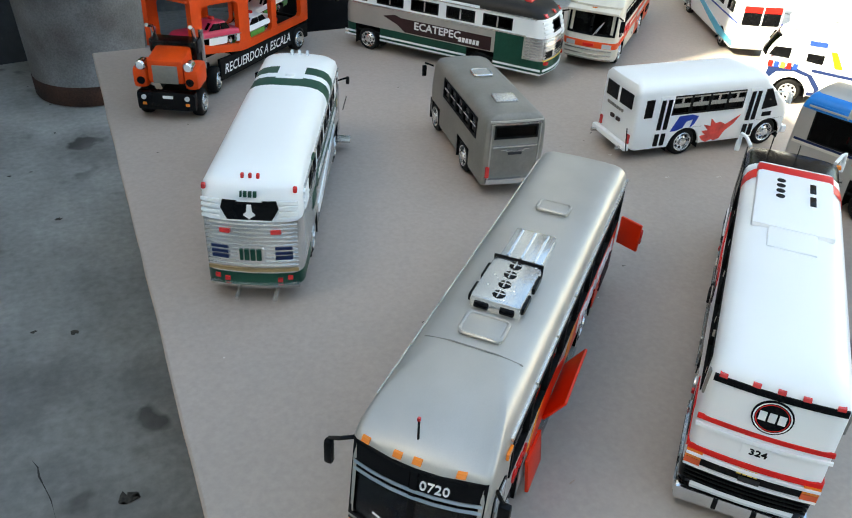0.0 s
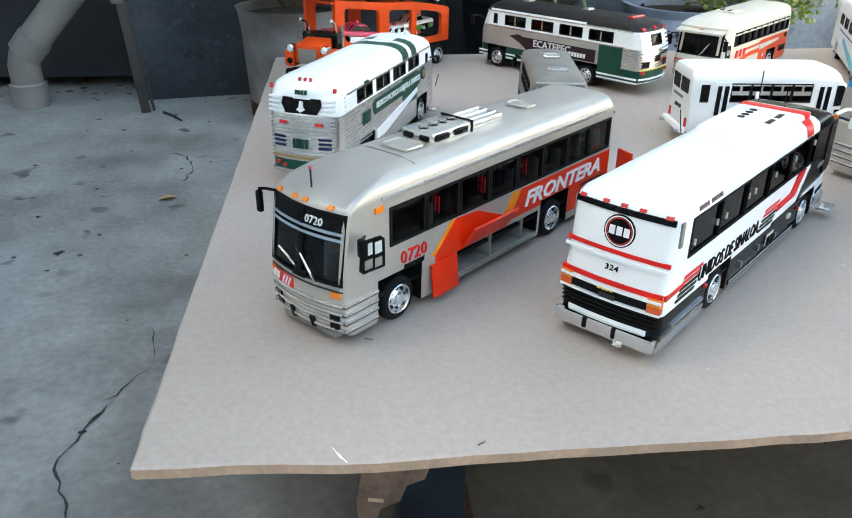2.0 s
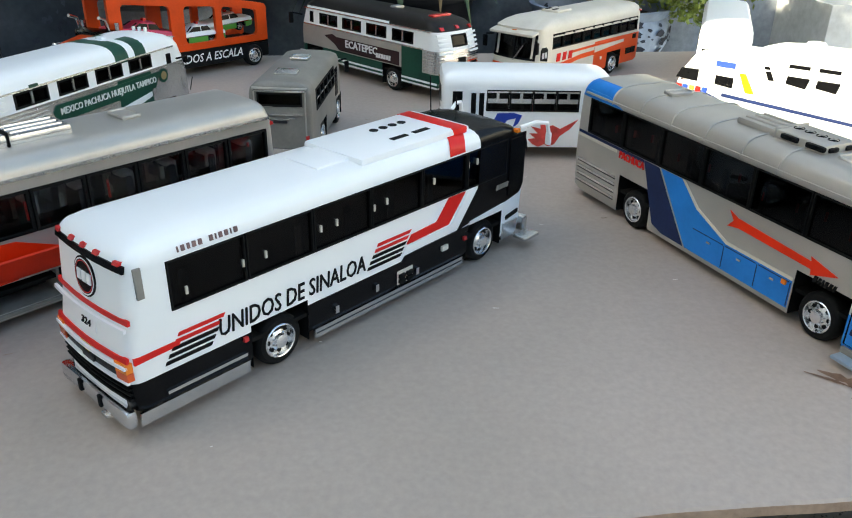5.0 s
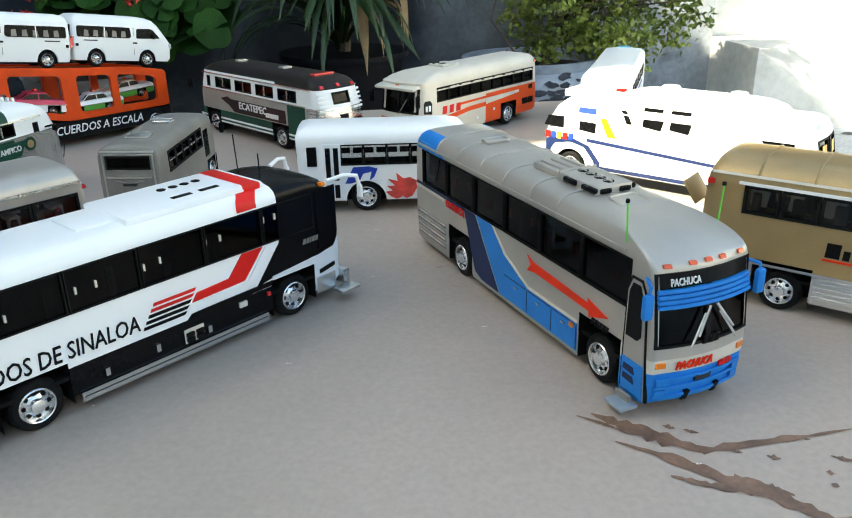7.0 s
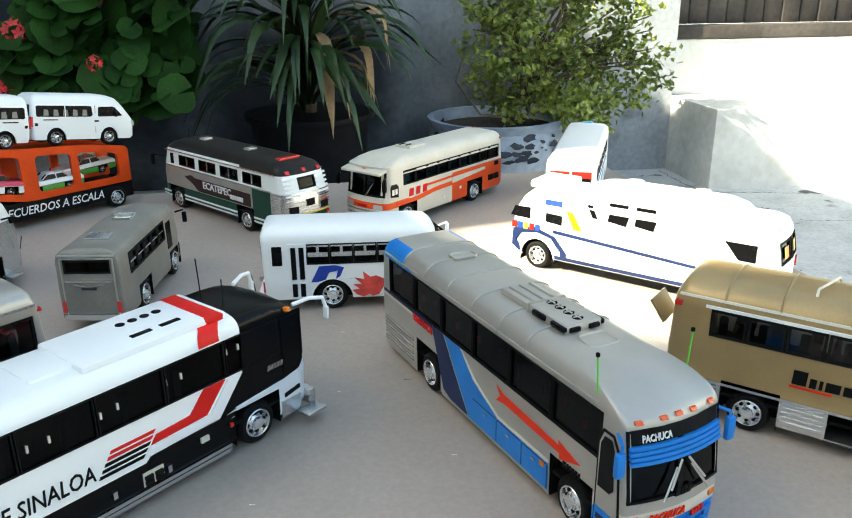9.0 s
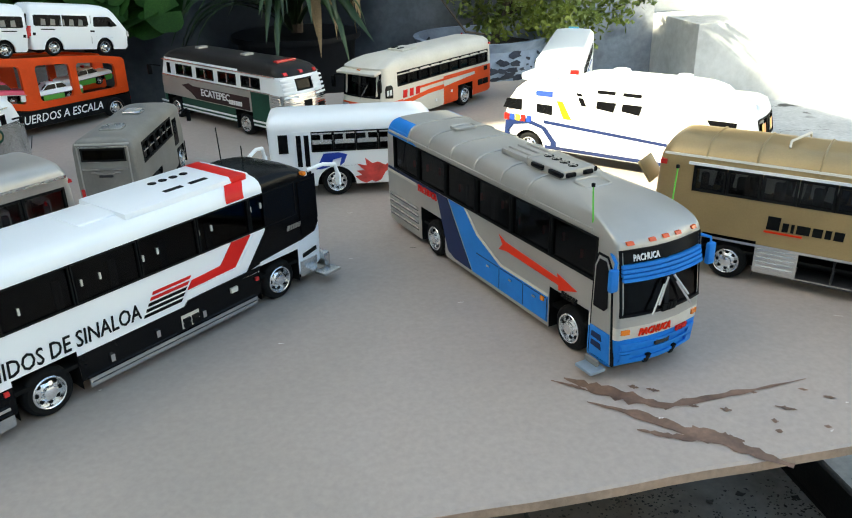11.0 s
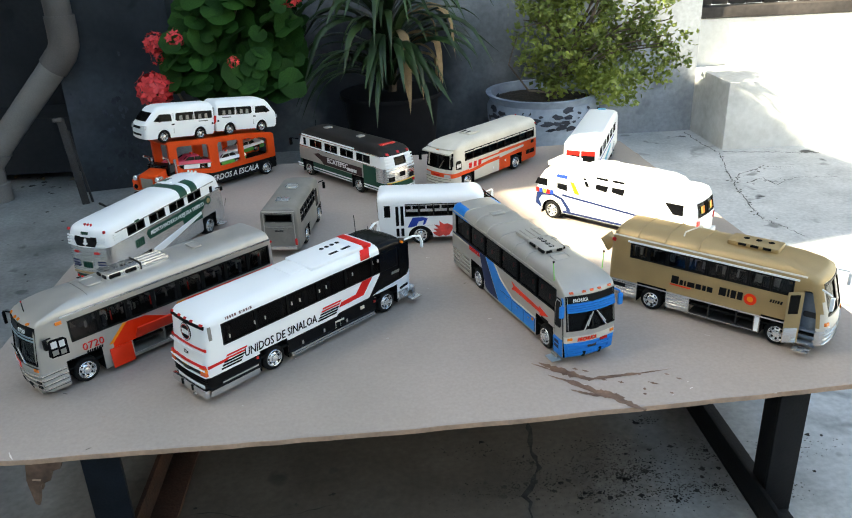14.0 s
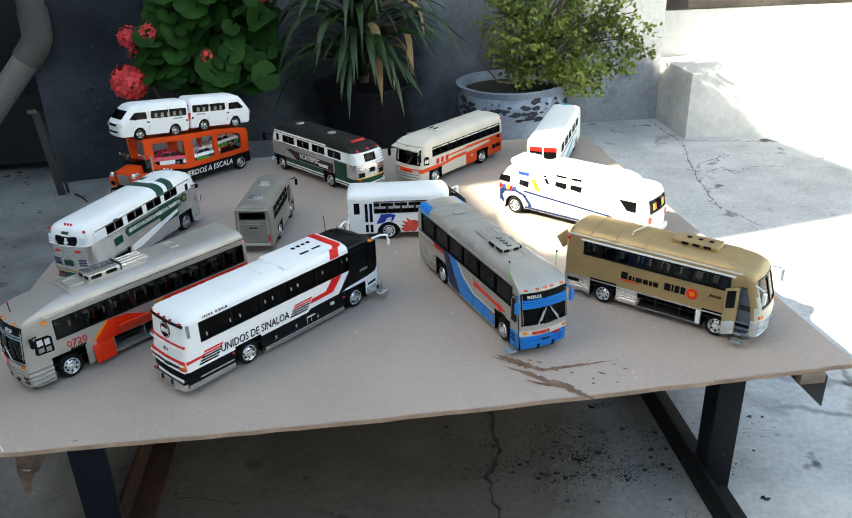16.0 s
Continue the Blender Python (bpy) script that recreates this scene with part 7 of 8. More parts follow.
for d0 in (-0.34, 0.60):
    dr = s.patch("door", "R", [(d0, 0.11), (d0 + 0.145, 0.11), (d0 + 0.145, 0.58), (d0, 0.58)], "white", n=0.008)
    for k in range(2):
        for z0, z1 in ((0.28, 0.55), (0.13, 0.24)):
            s.patch("door_glass", "R", [(d0 + 0.02 + k * 0.065, z0), (d0 + 0.06 + k * 0.065, z0), (d0 + 0.06 + k * 0.065, z1), (d0 + 0.02 + k * 0.065, z1)], "black", n=0.012, parent=dr)
s.patch("bird", "R", [(-0.17, 0.25), (-0.10, 0.385), (0.03, 0.39), (0.10, 0.37), (0.07, 0.30), (0.03, 0.27), (0.05, 0.345), (-0.02, 0.33), (-0.05, 0.27), (-0.12, 0.25)], "royal", n=0.006, label="blue bird decal")
fl = [(0.20, 0.13), (0.16, 0.17), (0.22, 0.18), (0.17, 0.22), (0.24, 0.22), (0.18, 0.28), (0.26, 0.26), (0.25, 0.33), (0.31, 0.28), (0.36, 0.29), (0.42, 0.26), (0.56, 0.34), (0.50, 0.26), (0.42, 0.20), (0.38, 0.13), (0.33, 0.11), (0.30, 0.13), (0.25, 0.105)]
s.patch("flame", "R", fl, "flame", n=0.006, label="red flame decal")
s.patch("flame", "L", fl, "flame", n=0.006)
s.patch("side_window", "R", [(0.78, 0.37), (0.78, 0.56), (0.84, 0.56), (0.95, 0.39)], "black", n=0.006)
s.patch("side_window", "L", [(0.60, 0.37), (0.60, 0.56), (0.84, 0.56), (0.95, 0.39)], "black", n=0.006)
s.strip("front_trim", "R", 0.80, 0.9, 0.30, 0.34, "black_flat", n=0.006, steps=1)
for y0, y1 in ((-0.20, -0.02), (0.02, 0.20)):
    s.strip("rear_window", "B", y0, y1, 0.46, 0.59, "black", n=0.006, steps=2)
s.blocks("B", 0.16, 0.39, 0.025, [0.03, 0.02, 0.03, 0.02, 0.03, 0.02, 0.03], "grey", gap=0.012, n=0.006)
lamps(s, "B", [(-0.04, 0.31), (0.05, 0.31)], (0.05, 0.03), "maroon", "badge")
lamps(s, "B", [(-0.22, 0.20), (0.22, 0.20)], (0.03, 0.08), "lens_red", "tail_lamp")
part("rear_bumper", box((-0.58, 0, 0.13), (0.05, 0.54, 0.05), 0.015), "white", root)
for y in (-0.2, 0.2):
    part("bumper_bracket", box((-0.62, y, 0.115), (0.06, 0.03, 0.03), 0.006), "silver_bright", root)
lamps(s, "F", [(-0.18, 0.24), (0.18, 0.24)], (0.09, 0.06), "lens_clear", "headlamp")
part("front_bumper", box((1.13, 0, 0.135), (0.06, 0.53, 0.07), 0.02), "white", root)
mirror_arm(root, [(0.88, -0.26, 0.52), (1.0, -0.33, 0.54)], (1.0, -0.335, 0.48), (0.03, 0.045, 0.1), "white")
mirror_arm(root, [(0.88, 0.26, 0.52), (1.0, 0.33, 0.54)], (1.0, 0.335, 0.48), (0.03, 0.045, 0.1), "white")
part("antenna", tube([(-0.60, -0.29, 0.12), (-0.64, -0.30, 0.34)], 0.005, 5), "black_flat", root)

# -- small grey bus --
root = bus_at("minibus", "plain grey model minibus with two roof hatches", 2.564, 4.408, 82.1, 0.28, "L")
root.scale = (1, 0.90, 1)
s = Shell(root, [(0.10, 0.98, -0.47, 0.262), (0.13, 1.02, -0.49, 0.272), (0.38, 1.03, -0.492, 0.273), (0.585, 0.99, -0.488, 0.268), (0.63, 0.95, -0.484, 0.256), (0.652, 0.89, -0.476, 0.232), (0.67, 0.81, -0.462, 0.19), (0.68, 0.70, -0.44, 0.10)],
          rf=0.12, rr=0.025, bulge=0.05, rear_bulge=0.012)
axles(s, 0.80, 0.27, z1=0.26, half=0.15, rim="silver_bright")
glaze = windows(s, -0.28, 0.58, 5, 0.41, 0.585, "tint", frame=0.016, split=0.09)
s.gap("B", -0.195, 0.195, 0.49, 0.60)
s.gap("F", -0.15, 0.15, 0.38, 0.58)
s.build(["grey"], lambda *a: 0, label="grey painted minibus body")
glaze()
s.pane("B", -0.195, 0.195, 0.492, 0.598, "tint", frame=0.014)
windscreen(s, 0.38, 0.58, 0.15, "tint")
chassis(root, -0.45, 0.98, 0.27)
seats(root, -0.25, 0.65, 0.24, 0.27, 0.26, back=0.18)
hatch(root, -0.18, 0.688, 0.14, 0.20, "silver_bright", -4)
s.strip("roof_edge", "B", -0.235, 0.235, 0.625, 0.638, "silver", n=0.010, steps=6)
framed_hatch(root, 0.36, 0.688, 0.14, 0.17, "silver_bright", "silver")
s.strip("tail_trim", "B", -0.2, 0.2, 0.425, 0.437, "silver_bright", n=0.012)
s.strip("rear_bumper", "B", -0.24, 0.24, 0.12, 0.165, "silver_bright", n=0.03, depth=0.03)
s.strip("window_surround", "B", -0.225, 0.225, 0.606, 0.618, "silver_bright", n=0.010)
for y in (-0.225, 0.213):
    s.strip("window_surround", "B", y, y + 0.012, 0.14, 0.606, "silver", n=0.010, steps=1)
for k in range(5):
    s.strip("trim_arc", "B", -0.13 + k * 0.052, -0.078 + k * 0.052, 0.400 - 0.009 * (2 - abs(k - 2)), 0.410 - 0.009 * (2 - abs(k - 2)), "silver_bright", n=0.010, steps=1)
lamps(s, "B", [(-0.23, 0.22), (0.23, 0.22)], (0.03, 0.09), "lens_red", "tail_lamp")
lamps(s, "B", [(0.0, 0.375)], (0.12, 0.02), "seat", "plate_bar")
mirror_arm(root, [(0.95, -0.26, 0.55), (1.03, -0.32, 0.55)], (1.03, -0.325, 0.48), (0.03, 0.045, 0.1), "black")
mirror_arm(root, [(0.95, 0.26, 0.55), (1.03, 0.32, 0.55)], (1.03, 0.325, 0.48), (0.03, 0.045, 0.1), "black")
s.patch("door", "R", [(0.62, 0.30), (0.62, 0.54), (0.74, 0.54), (0.74, 0.30)], "black", n=0.006)

# -- white two-level coach in the sun --
root = bus_at("coach", "white two-level model coach with blue stripe and bright badges", 7.63, 3.60, 135.5, 0.30, "L")
s = Shell(root, [(0.12, 1.88, -0.50, 0.29), (0.15, 1.91, -0.53, 0.30), (0.42, 1.91, -0.53, 0.30), (0.55, 1.87, -0.51, 0.298), (0.66, 1.80, -0.48, 0.292), (0.72, 1.72, -0.45, 0.27), (0.75, 1.62, -0.40, 0.22), (0.76, 1.5, -0.34, 0.14)],
          rf=0.13, rr=0.08, bulge=0.08, rear_bulge=0.03)
axles(s, 1.58, 0.30, z1=0.29, half=0.17, arched="white")
s.gap("F", -0.17, 0.17, 0.46, 0.65)
s.gap("B", -0.235, 0.235, 0.44, 0.62)
s.build(["white"], lambda *a: 0, label="white bus body")
windscreen(s, 0.46, 0.65, 0.17, "tint")
for y0, y1 in ((-0.235, -0.02), (0.02, 0.235)):
    s.pane("B", y0, y1, 0.442, 0.618, "tint", frame=0.012)
    s.strip("window_sticker", "B", y0 + 0.05, y0 + 0.10, 0.48, 0.57, "orange", n=0.002, depth=0.003)
    s.strip("window_sticker", "B", y0 + 0.10, y0 + 0.14, 0.48, 0.57, "yellow", n=0.002, depth=0.003)
chassis(root, -0.48, 1.85, 0.30, 0.12)
deck = Shell(root, [(0.70, 1.36, -0.24, 0.275), (0.79, 1.24, -0.14, 0.265), (0.825, 1.14, -0.04, 0.235), (0.845, 1.02, 0.05, 0.17), (0.85, 0.9, 0.15, 0.09)], rf=0.12, rr=0.1, bulge=0.06, rear_bulge=0.03)
deck.build(["white"], lambda *a: 0, name="upper_deck", label="raised white rear deck")
for side in "RL":
    s.patch("window", side, [(1.66, 0.475), (1.66, 0.58), (1.82, 0.575), (1.86, 0.485)], "black", n=0.006)
    s.patch("window", side, [(1.34, 0.46), (1.34, 0.55), (1.50, 0.555), (1.50, 0.475)], "black", n=0.006)
    s.patch("window", side, [(1.00, 0.58), (1.06, 0.69), (1.11, 0.69), (1.05, 0.58)], "black", n=0.006)
    for k in range(2):
        a = 0.74 - k * 0.24
        s.patch("window", side, [(a, 0.555), (a - 0.02, 0.64), (a + 0.16, 0.64), (a + 0.165, 0.575)], "black", n=0.006)
        deck.patch("window", side, [(a, 0.705), (a + 0.17, 0.705), (a + 0.165, 0.735), (a, 0.735)], "black", n=0.006)
    s.patch("window", side, [(-0.33, 0.45), (-0.20, 0.45), (-0.08, 0.59), (-0.33, 0.59)], "black", n=0.006)
    s.patch("stripe", side, [(1.42, 0.375), (1.42, 0.405), (0.0, 0.325), (0.0, 0.30)], "navy", n=0.006, label="blue stripe")
    s.strip("sill", side, -0.44, 1.40, 0.13, 0.165, "navy", n=0.006, steps=2)
    s.patch("wing", side, [(1.34, 0.15), (1.34, 0.2), (1.44, 0.32), (1.58, 0.355), (1.74, 0.33), (1.80, 0.26), (1.76, 0.2), (1.75, 0.15), (1.77, 0.15), (1.84, 0.2), (1.83, 0.36), (1.6, 0.40), (1.4, 0.34), (1.28, 0.2), (1.28, 0.15)], "navy", n=0.007)
    s.patch("flash", side, [(1.14, 0.44), (1.22, 0.44), (1.30, 0.60), (1.24, 0.60)], "orange", n=0.006)
    for k, m in enumerate(("royal", "red", "yellow", "royal", "red")):
        lamps(s, side, [(1.58 + k * 0.06, 0.40)], (0.045, 0.06), m, "badge", n=0.010)
    lamps(s, side, [(1.43, 0.655)], (0.17, 0.045), "royal", "route_box", n=0.008)
    lamps(s, side, [(0.02, 0.2)], (0.34, 0.16), "white", "wheel_skirt", n=0.012)
for x, r in ((0.80, 0.09), (0.22, 0.08)):
    part("roof_dome", lathe([(r, 0.82), (r, 0.865), (r * 0.8, 0.89), (0.0, 0.90)], 18, at=(x, 0, 0)), "white", root)
part("roof_vent", box((1.56, 0, 0.775), (0.34, 0.4, 0.07), 0.03), "white", root)
part("tail_fin", box((-0.41, 0.2, 0.74), (0.06, 0.05, 0.09), 0.012), "white", root)
part("rear_bumper", box((-0.53, 0, 0.15), (0.05, 0.56, 0.09), 0.02), "white", root)
lamps(s, "B", [(-0.24, 0.36), (0.24, 0.36)], (0.04, 0.08), "lens_red", "tail_lamp")

# -- white bus with the red-topped tail window --
root = bus_at("minibus", "white model bus with cyan side stripe and red-topped tail windows", 7.62, 6.22, 66.0, 0.26, "R")
s = Shell(root, [(0.10, 1.95, -0.40, 0.26), (0.13, 1.99, -0.43, 0.27), (0.38, 1.99, -0.43, 0.27), (0.63, 1.94, -0.42, 0.268), (0.70, 1.90, -0.415, 0.26), (0.745, 1.82, -0.39, 0.225), (0.765, 1.72, -0.34, 0.13)], rf=0.08, rr=0.05, bulge=0.04, rear_bulge=0.02)
axles(s, 1.42, 0.27, z1=0.25, half=0.15, r=0.115, arched="white")
glaze = windows_apart(s, [(-0.22, 0.0), (0.14, 0.38), (0.52, 0.76), (0.90, 1.14), (1.28, 1.52)], 0.47, 0.60)
s.gap("F", -0.16, 0.16, 0.40, 0.62)
s.build(["white"], lambda *a: 0, label="white bus body")
glaze()
windscreen(s, 0.40, 0.62, 0.16, "tint")
chassis(root, -0.38, 1.7, 0.26)
for y0, y1 in ((-0.22, -0.012), (0.012, 0.22)):
    s.patch("rear_window", "B", [(y0, 0.39), (y1, 0.39), (y1, 0.595), (y0, 0.595)], "black", n=0.006)
    s.patch("red_visor", "B", [(y0, 0.535), (y1, 0.535), (y1, 0.605), (y0, 0.605)], "red", n=0.010)
for side in "RL":
    s.patch("stripe", side, [(-0.40, 0.20), (-0.1, 0.20), (0.5, 0.28), (1.0, 0.36), (1.0, 0.30), (0.5, 0.2), (0.1, 0.13), (-0.40, 0.13)], "cyan", n=0.006, label="cyan stripe")
    s.strip("stripe", side, -0.4, 1.4, 0.40, 0.415, "royal", n=0.006, steps=2)
part("beacon", box((1.72, 0, 0.765), (0.06, 0.14, 0.03), 0.01), "cyan", root)


# ---- car transporter with its load ----
def bar(name, root, a, b, wide, tall, mat, label="", bevel=0.012):
    """A straight beam from a to b."""
    a, b = Vector(a), Vector(b)
    d = b - a
    bm = box((0, 0, 0), (d.length, wide, tall), bevel)
    bmesh.ops.transform(bm, matrix=Matrix.Translation((a + b) / 2) @ d.to_track_quat("X", "Z").to_matrix().to_4x4(), verts=bm.verts)
    return part(name, bm, mat, root, label)


TRUCK = pose(0.1944, 0.7804, TOP, 0, 0, 222.5)
truck = thing("car_transporter", "orange model car transporter with a black lower beam", "model truck", TRUCK)
# trailer: x forward, its rear wheels at 0
HW2 = 0.27
LONG = 0.93


def panel(name, q, y, mat, label="", deep=0.05):
    """An upright plate with outline q in the trailer's side plane."""
    bm = bmesh.new()
    q = [(u * (LONG if u > 0 else 1), v) for u, v in q]
    a = [bm.verts.new((u, y, v)) for u, v in q]
    b = [bm.verts.new((u, y - math.copysign(deep, y), v)) for u, v in q]
    bm.faces.new(a)
    bm.faces.new(b[::-1])
    for i in range(len(q)):
        bm.faces.new((a[i], b[i], b[(i + 1) % len(q)], a[(i + 1) % len(q)]))
    bmesh.ops.recalc_face_normals(bm, faces=bm.faces)
    return part(name, bm, mat, truck, label, smooth=False)


def top_z(x):
    """Height of the upper edge: high at the front, falling to the tail."""
    return 0.86 + (x - 1.03) * 0.115 if x > 1.03 else 0.86 - (1.03 - x) * 0.08 - 0.06 * max(0.0, (0.6 - x) / 0.82) ** 2


def sill_z(x):
    return 0.36 + max(0.0, x - 1.1) * 0.21


WINDOWS = ((1.73, 1.13), (0.95, 0.52), (0.43, -0.08))
for y in (HW2, -HW2):
    panel("lower_beam", [(-0.21, 0.10), (1.5, 0.09), (1.5, 0.30), (1.1, 0.28), (0.5, 0.275), (-0.21, 0.26)], y, "black_flat", "black lower side beam", 0.03)
    # one pierced side: top rail, sill, pillars and the rounded corners of its openings
    xs = [1.88, 1.73, 1.5, 1.3, 1.13, 1.03, 0.95, 0.7, 0.52, 0.43, 0.2, -0.08, -0.19, -0.22]
    panel("top_rail", [(x, top_z(x) - (0.03 if x < -0.2 else 0)) for x in xs] + [(x, top_z(x) - 0.085) for x in reversed(xs)], y + math.copysign(0.004, y), "truck_orange")
    panel("sill", [(x, sill_z(x)) for x in xs[:-1]] + [(x, sill_z(x) - 0.075) for x in reversed(xs[:-1])], y + math.copysign(0.004, y), "truck_orange")
    for x0, x1 in ((1.88, 1.73), (1.13, 0.95), (0.52, 0.43), (-0.08, -0.22)):
        panel("pillar", [(x0, sill_z(x0) - 0.07), (x1, sill_z(x1) - 0.07), (x1, top_z(x1) - 0.05), (x0, top_z(x0) - 0.05)], y + math.copysign(0.002, y), "truck_orange")
    for x0, x1 in WINDOWS:
        for x, sx in ((x0, -1), (x1, 1)):
            for zf, sz in ((lambda u: top_z(u) - 0.085, -1), (sill_z, 1)):
                r = 0.05
                q = [(x, zf(x))] + [(x + sx * (r - r * math.sin(t)), zf(x) + sz * (r - r * math.cos(t))) for t in (0, 0.39, 0.785, 1.18, 1.57)]
                panel("corner", q, y + math.copysign(0.003, y), "truck_orange")
    wheel(truck, 0.0, math.copysign(HW2 + 0.02, y), 0.125, "silver_bright", 0.09)
for x0, x1 in ((1.92, 1.05), (1.05, 0.45), (0.45, -0.2)):
    xm, d = (x0 + x1) / 2 * LONG, (x0 - x1) * LONG
    ang = math.degrees(math.atan2(top_z(min(x0, 1.88)) - top_z(x1), min(x0, 1.88) - x1))
    bm = box((0, 0, 0), (d, 0.5, 0.02), 0.004)
    bmesh.ops.transform(bm, matrix=Matrix.Translation((xm, 0, (top_z(x0) + top_z(x1)) / 2 - 0.03)) @ pose(0, 0, 0, 0, -ang, 0), verts=bm.verts)
    part("upper_deck", bm, "truck_orange", truck)
part("lower_deck", box((0.5, 0, 0.285), (1.3, 0.5, 0.02), 0.004), "black_flat", truck)
bm = box((0, 0, 0), (0.8, 0.5, 0.02), 0.004)
bmesh.ops.transform(bm, matrix=Matrix.Translation((1.33, 0, 0.40)) @ pose(0, 0, 0, 0, -12, 0), verts=bm.verts)
part("lower_deck", bm, "black_flat", truck)
part("tailboard", box((-0.225, 0, 0.20), (0.03, 0.5, 0.2), 0.01), "black_flat", truck)
for y in (-0.2, 0.2):
    part("tail_lamp", box((-0.245, y, 0.2), (0.02, 0.06, 0.04), 0.006), "lens_red", truck)

words, faces = lettering("RECUERDOS A ESCALA", 0.095, 0.25, 1.18, 0.012)
bm = bmesh.new()
vs = [bm.verts.new((1.34 - u, HW2 + 0.006, 0.145 + v)) for u, v in words]
for f in faces:
    try:
        bm.faces.new([vs[i] for i in f])
    except ValueError:
        pass
part("lettering", bm, "white_flat", truck, 'lettering "RECUERDOS A ESCALA"', smooth=False)
# tractor, turned a little against the trailer
STEER = 22
PIVOT = 1.42
turn = Matrix.Translation((PIVOT + 0.06, 0.0, 0.03)) @ pose(0, 0, 0, 0, 0, STEER) @ Matrix.Translation((-PIVOT, 0, 0))


def tractor(name, bm, mat, label=""):
    bmesh.ops.transform(bm, matrix=turn, verts=bm.verts)
    return part(name, bm, mat, truck, label)


tractor("tractor_chassis", box((1.72, 0, 0.13), (0.95, 0.24, 0.08), 0.01), "black_flat")
bm = box((1.81, 0, 0.43), (0.17, 0.42, 0.32), 0.03)
tractor("cab", bm, "black", "black driver's cab under the deck")
tractor("windscreen", box((1.90, 0, 0.53), (0.012, 0.38, 0.11), 0.004), "glass", "dark windscreen")
for y in (-0.244, 0.244):
    tractor("side_window", box((1.81, y * 0.88, 0.53), (0.12, 0.012, 0.11), 0.004), "seat")
bm = box((2.0, 0, 0.42), (0.36, 0.32, 0.26), 0.035)
for v in bm.verts:
    v.co.z -= 0.05 * max(0, (v.co.x - 1.85) / 0.35) if v.co.z > 0.42 else 0
tractor("bonnet", bm, "truck_orange", "orange bonnet")
tractor("grille", box((2.185, 0, 0.38), (0.012, 0.22, 0.16), 0.004), "grey", "grille between the wings")
for y in (-0.225, 0.225):
    bm = box((2.05, y, 0.345), (0.30, 0.13, 0.19), 0.045)
    tractor("wing", bm, "truck_orange", "orange front wing")
    tractor("headlamp", lathe([(0.042, -0.08), (0.045, 0.0), (0.045, 0.02), (0.034, 0.03), (0, 0.032)], 14, "X", at=(2.17, y * 0.92, 0.455)), "chrome")
    tractor("lamp_glass", lathe([(0.036, 0.0), (0.03, 0.012), (0, 0.015)], 14, "X", at=(2.196, y * 0.92, 0.455)), "lens_clear")
    tractor("fog_lamp", lathe([(0.035, 0.0), (0.035, 0.012), (0, 0.016)], 12, "X", at=(2.195, y * 0.95, 0.325)), "black")
    tractor("air_horn", tube([(1.82, y * 0.8, 0.58), (1.86, y * 0.8, 0.70), (1.95, y * 0.85, 0.735)], 0.018, 8), "chrome")
    tractor("exhaust_pipe", tube([(1.74, y * 0.95, 0.3), (1.74, y * 0.95, 0.66)], 0.024, 8), "chrome")
bm = box((2.20, 0, 0.155), (0.10, 0.52, 0.17), 0.03)
tractor("bumper", bm, "black", "black bumper")
for y in (-0.19, 0.19):
    tractor("bumper_lamp", lathe([(0.022, 0.0), (0.022, 0.012), (0, 0.013)], 10, "X", at=(2.25, y, 0.195)), "lens_clear")
    tractor("indicator", box((2.252, y, 0.135), (0.012, 0.035, 0.025), 0.004), "amber")
tractor("plate_bar", box((2.252, 0.02, 0.20), (0.01, 0.09, 0.025), 0.003), "white_flat")
for x, y in ((2.05, 0.28), (2.05, -0.28), (1.5, 0.27), (1.5, -0.27)):
    w = wheel(truck, x, y, 0.125, "silver_bright", 0.09)
    q = turn @ Vector((x, y, 0))
    w.matrix_local = Matrix.Translation(Vector((q.x, q.y, 0.125)) * U) @ pose(0, 0, 0, 0, 0, STEER)


def on_truck(x, y, z, turned=0, pitch=0, size=1.0):
    return TRUCK @ Matrix.Translation(Vector((x, y, z)) * U) @ pose(0, 0, 0, 0, pitch, 0) @ pose(0, 0, 0, 0, 0, turned) @ Matrix.Scale(size, 4)


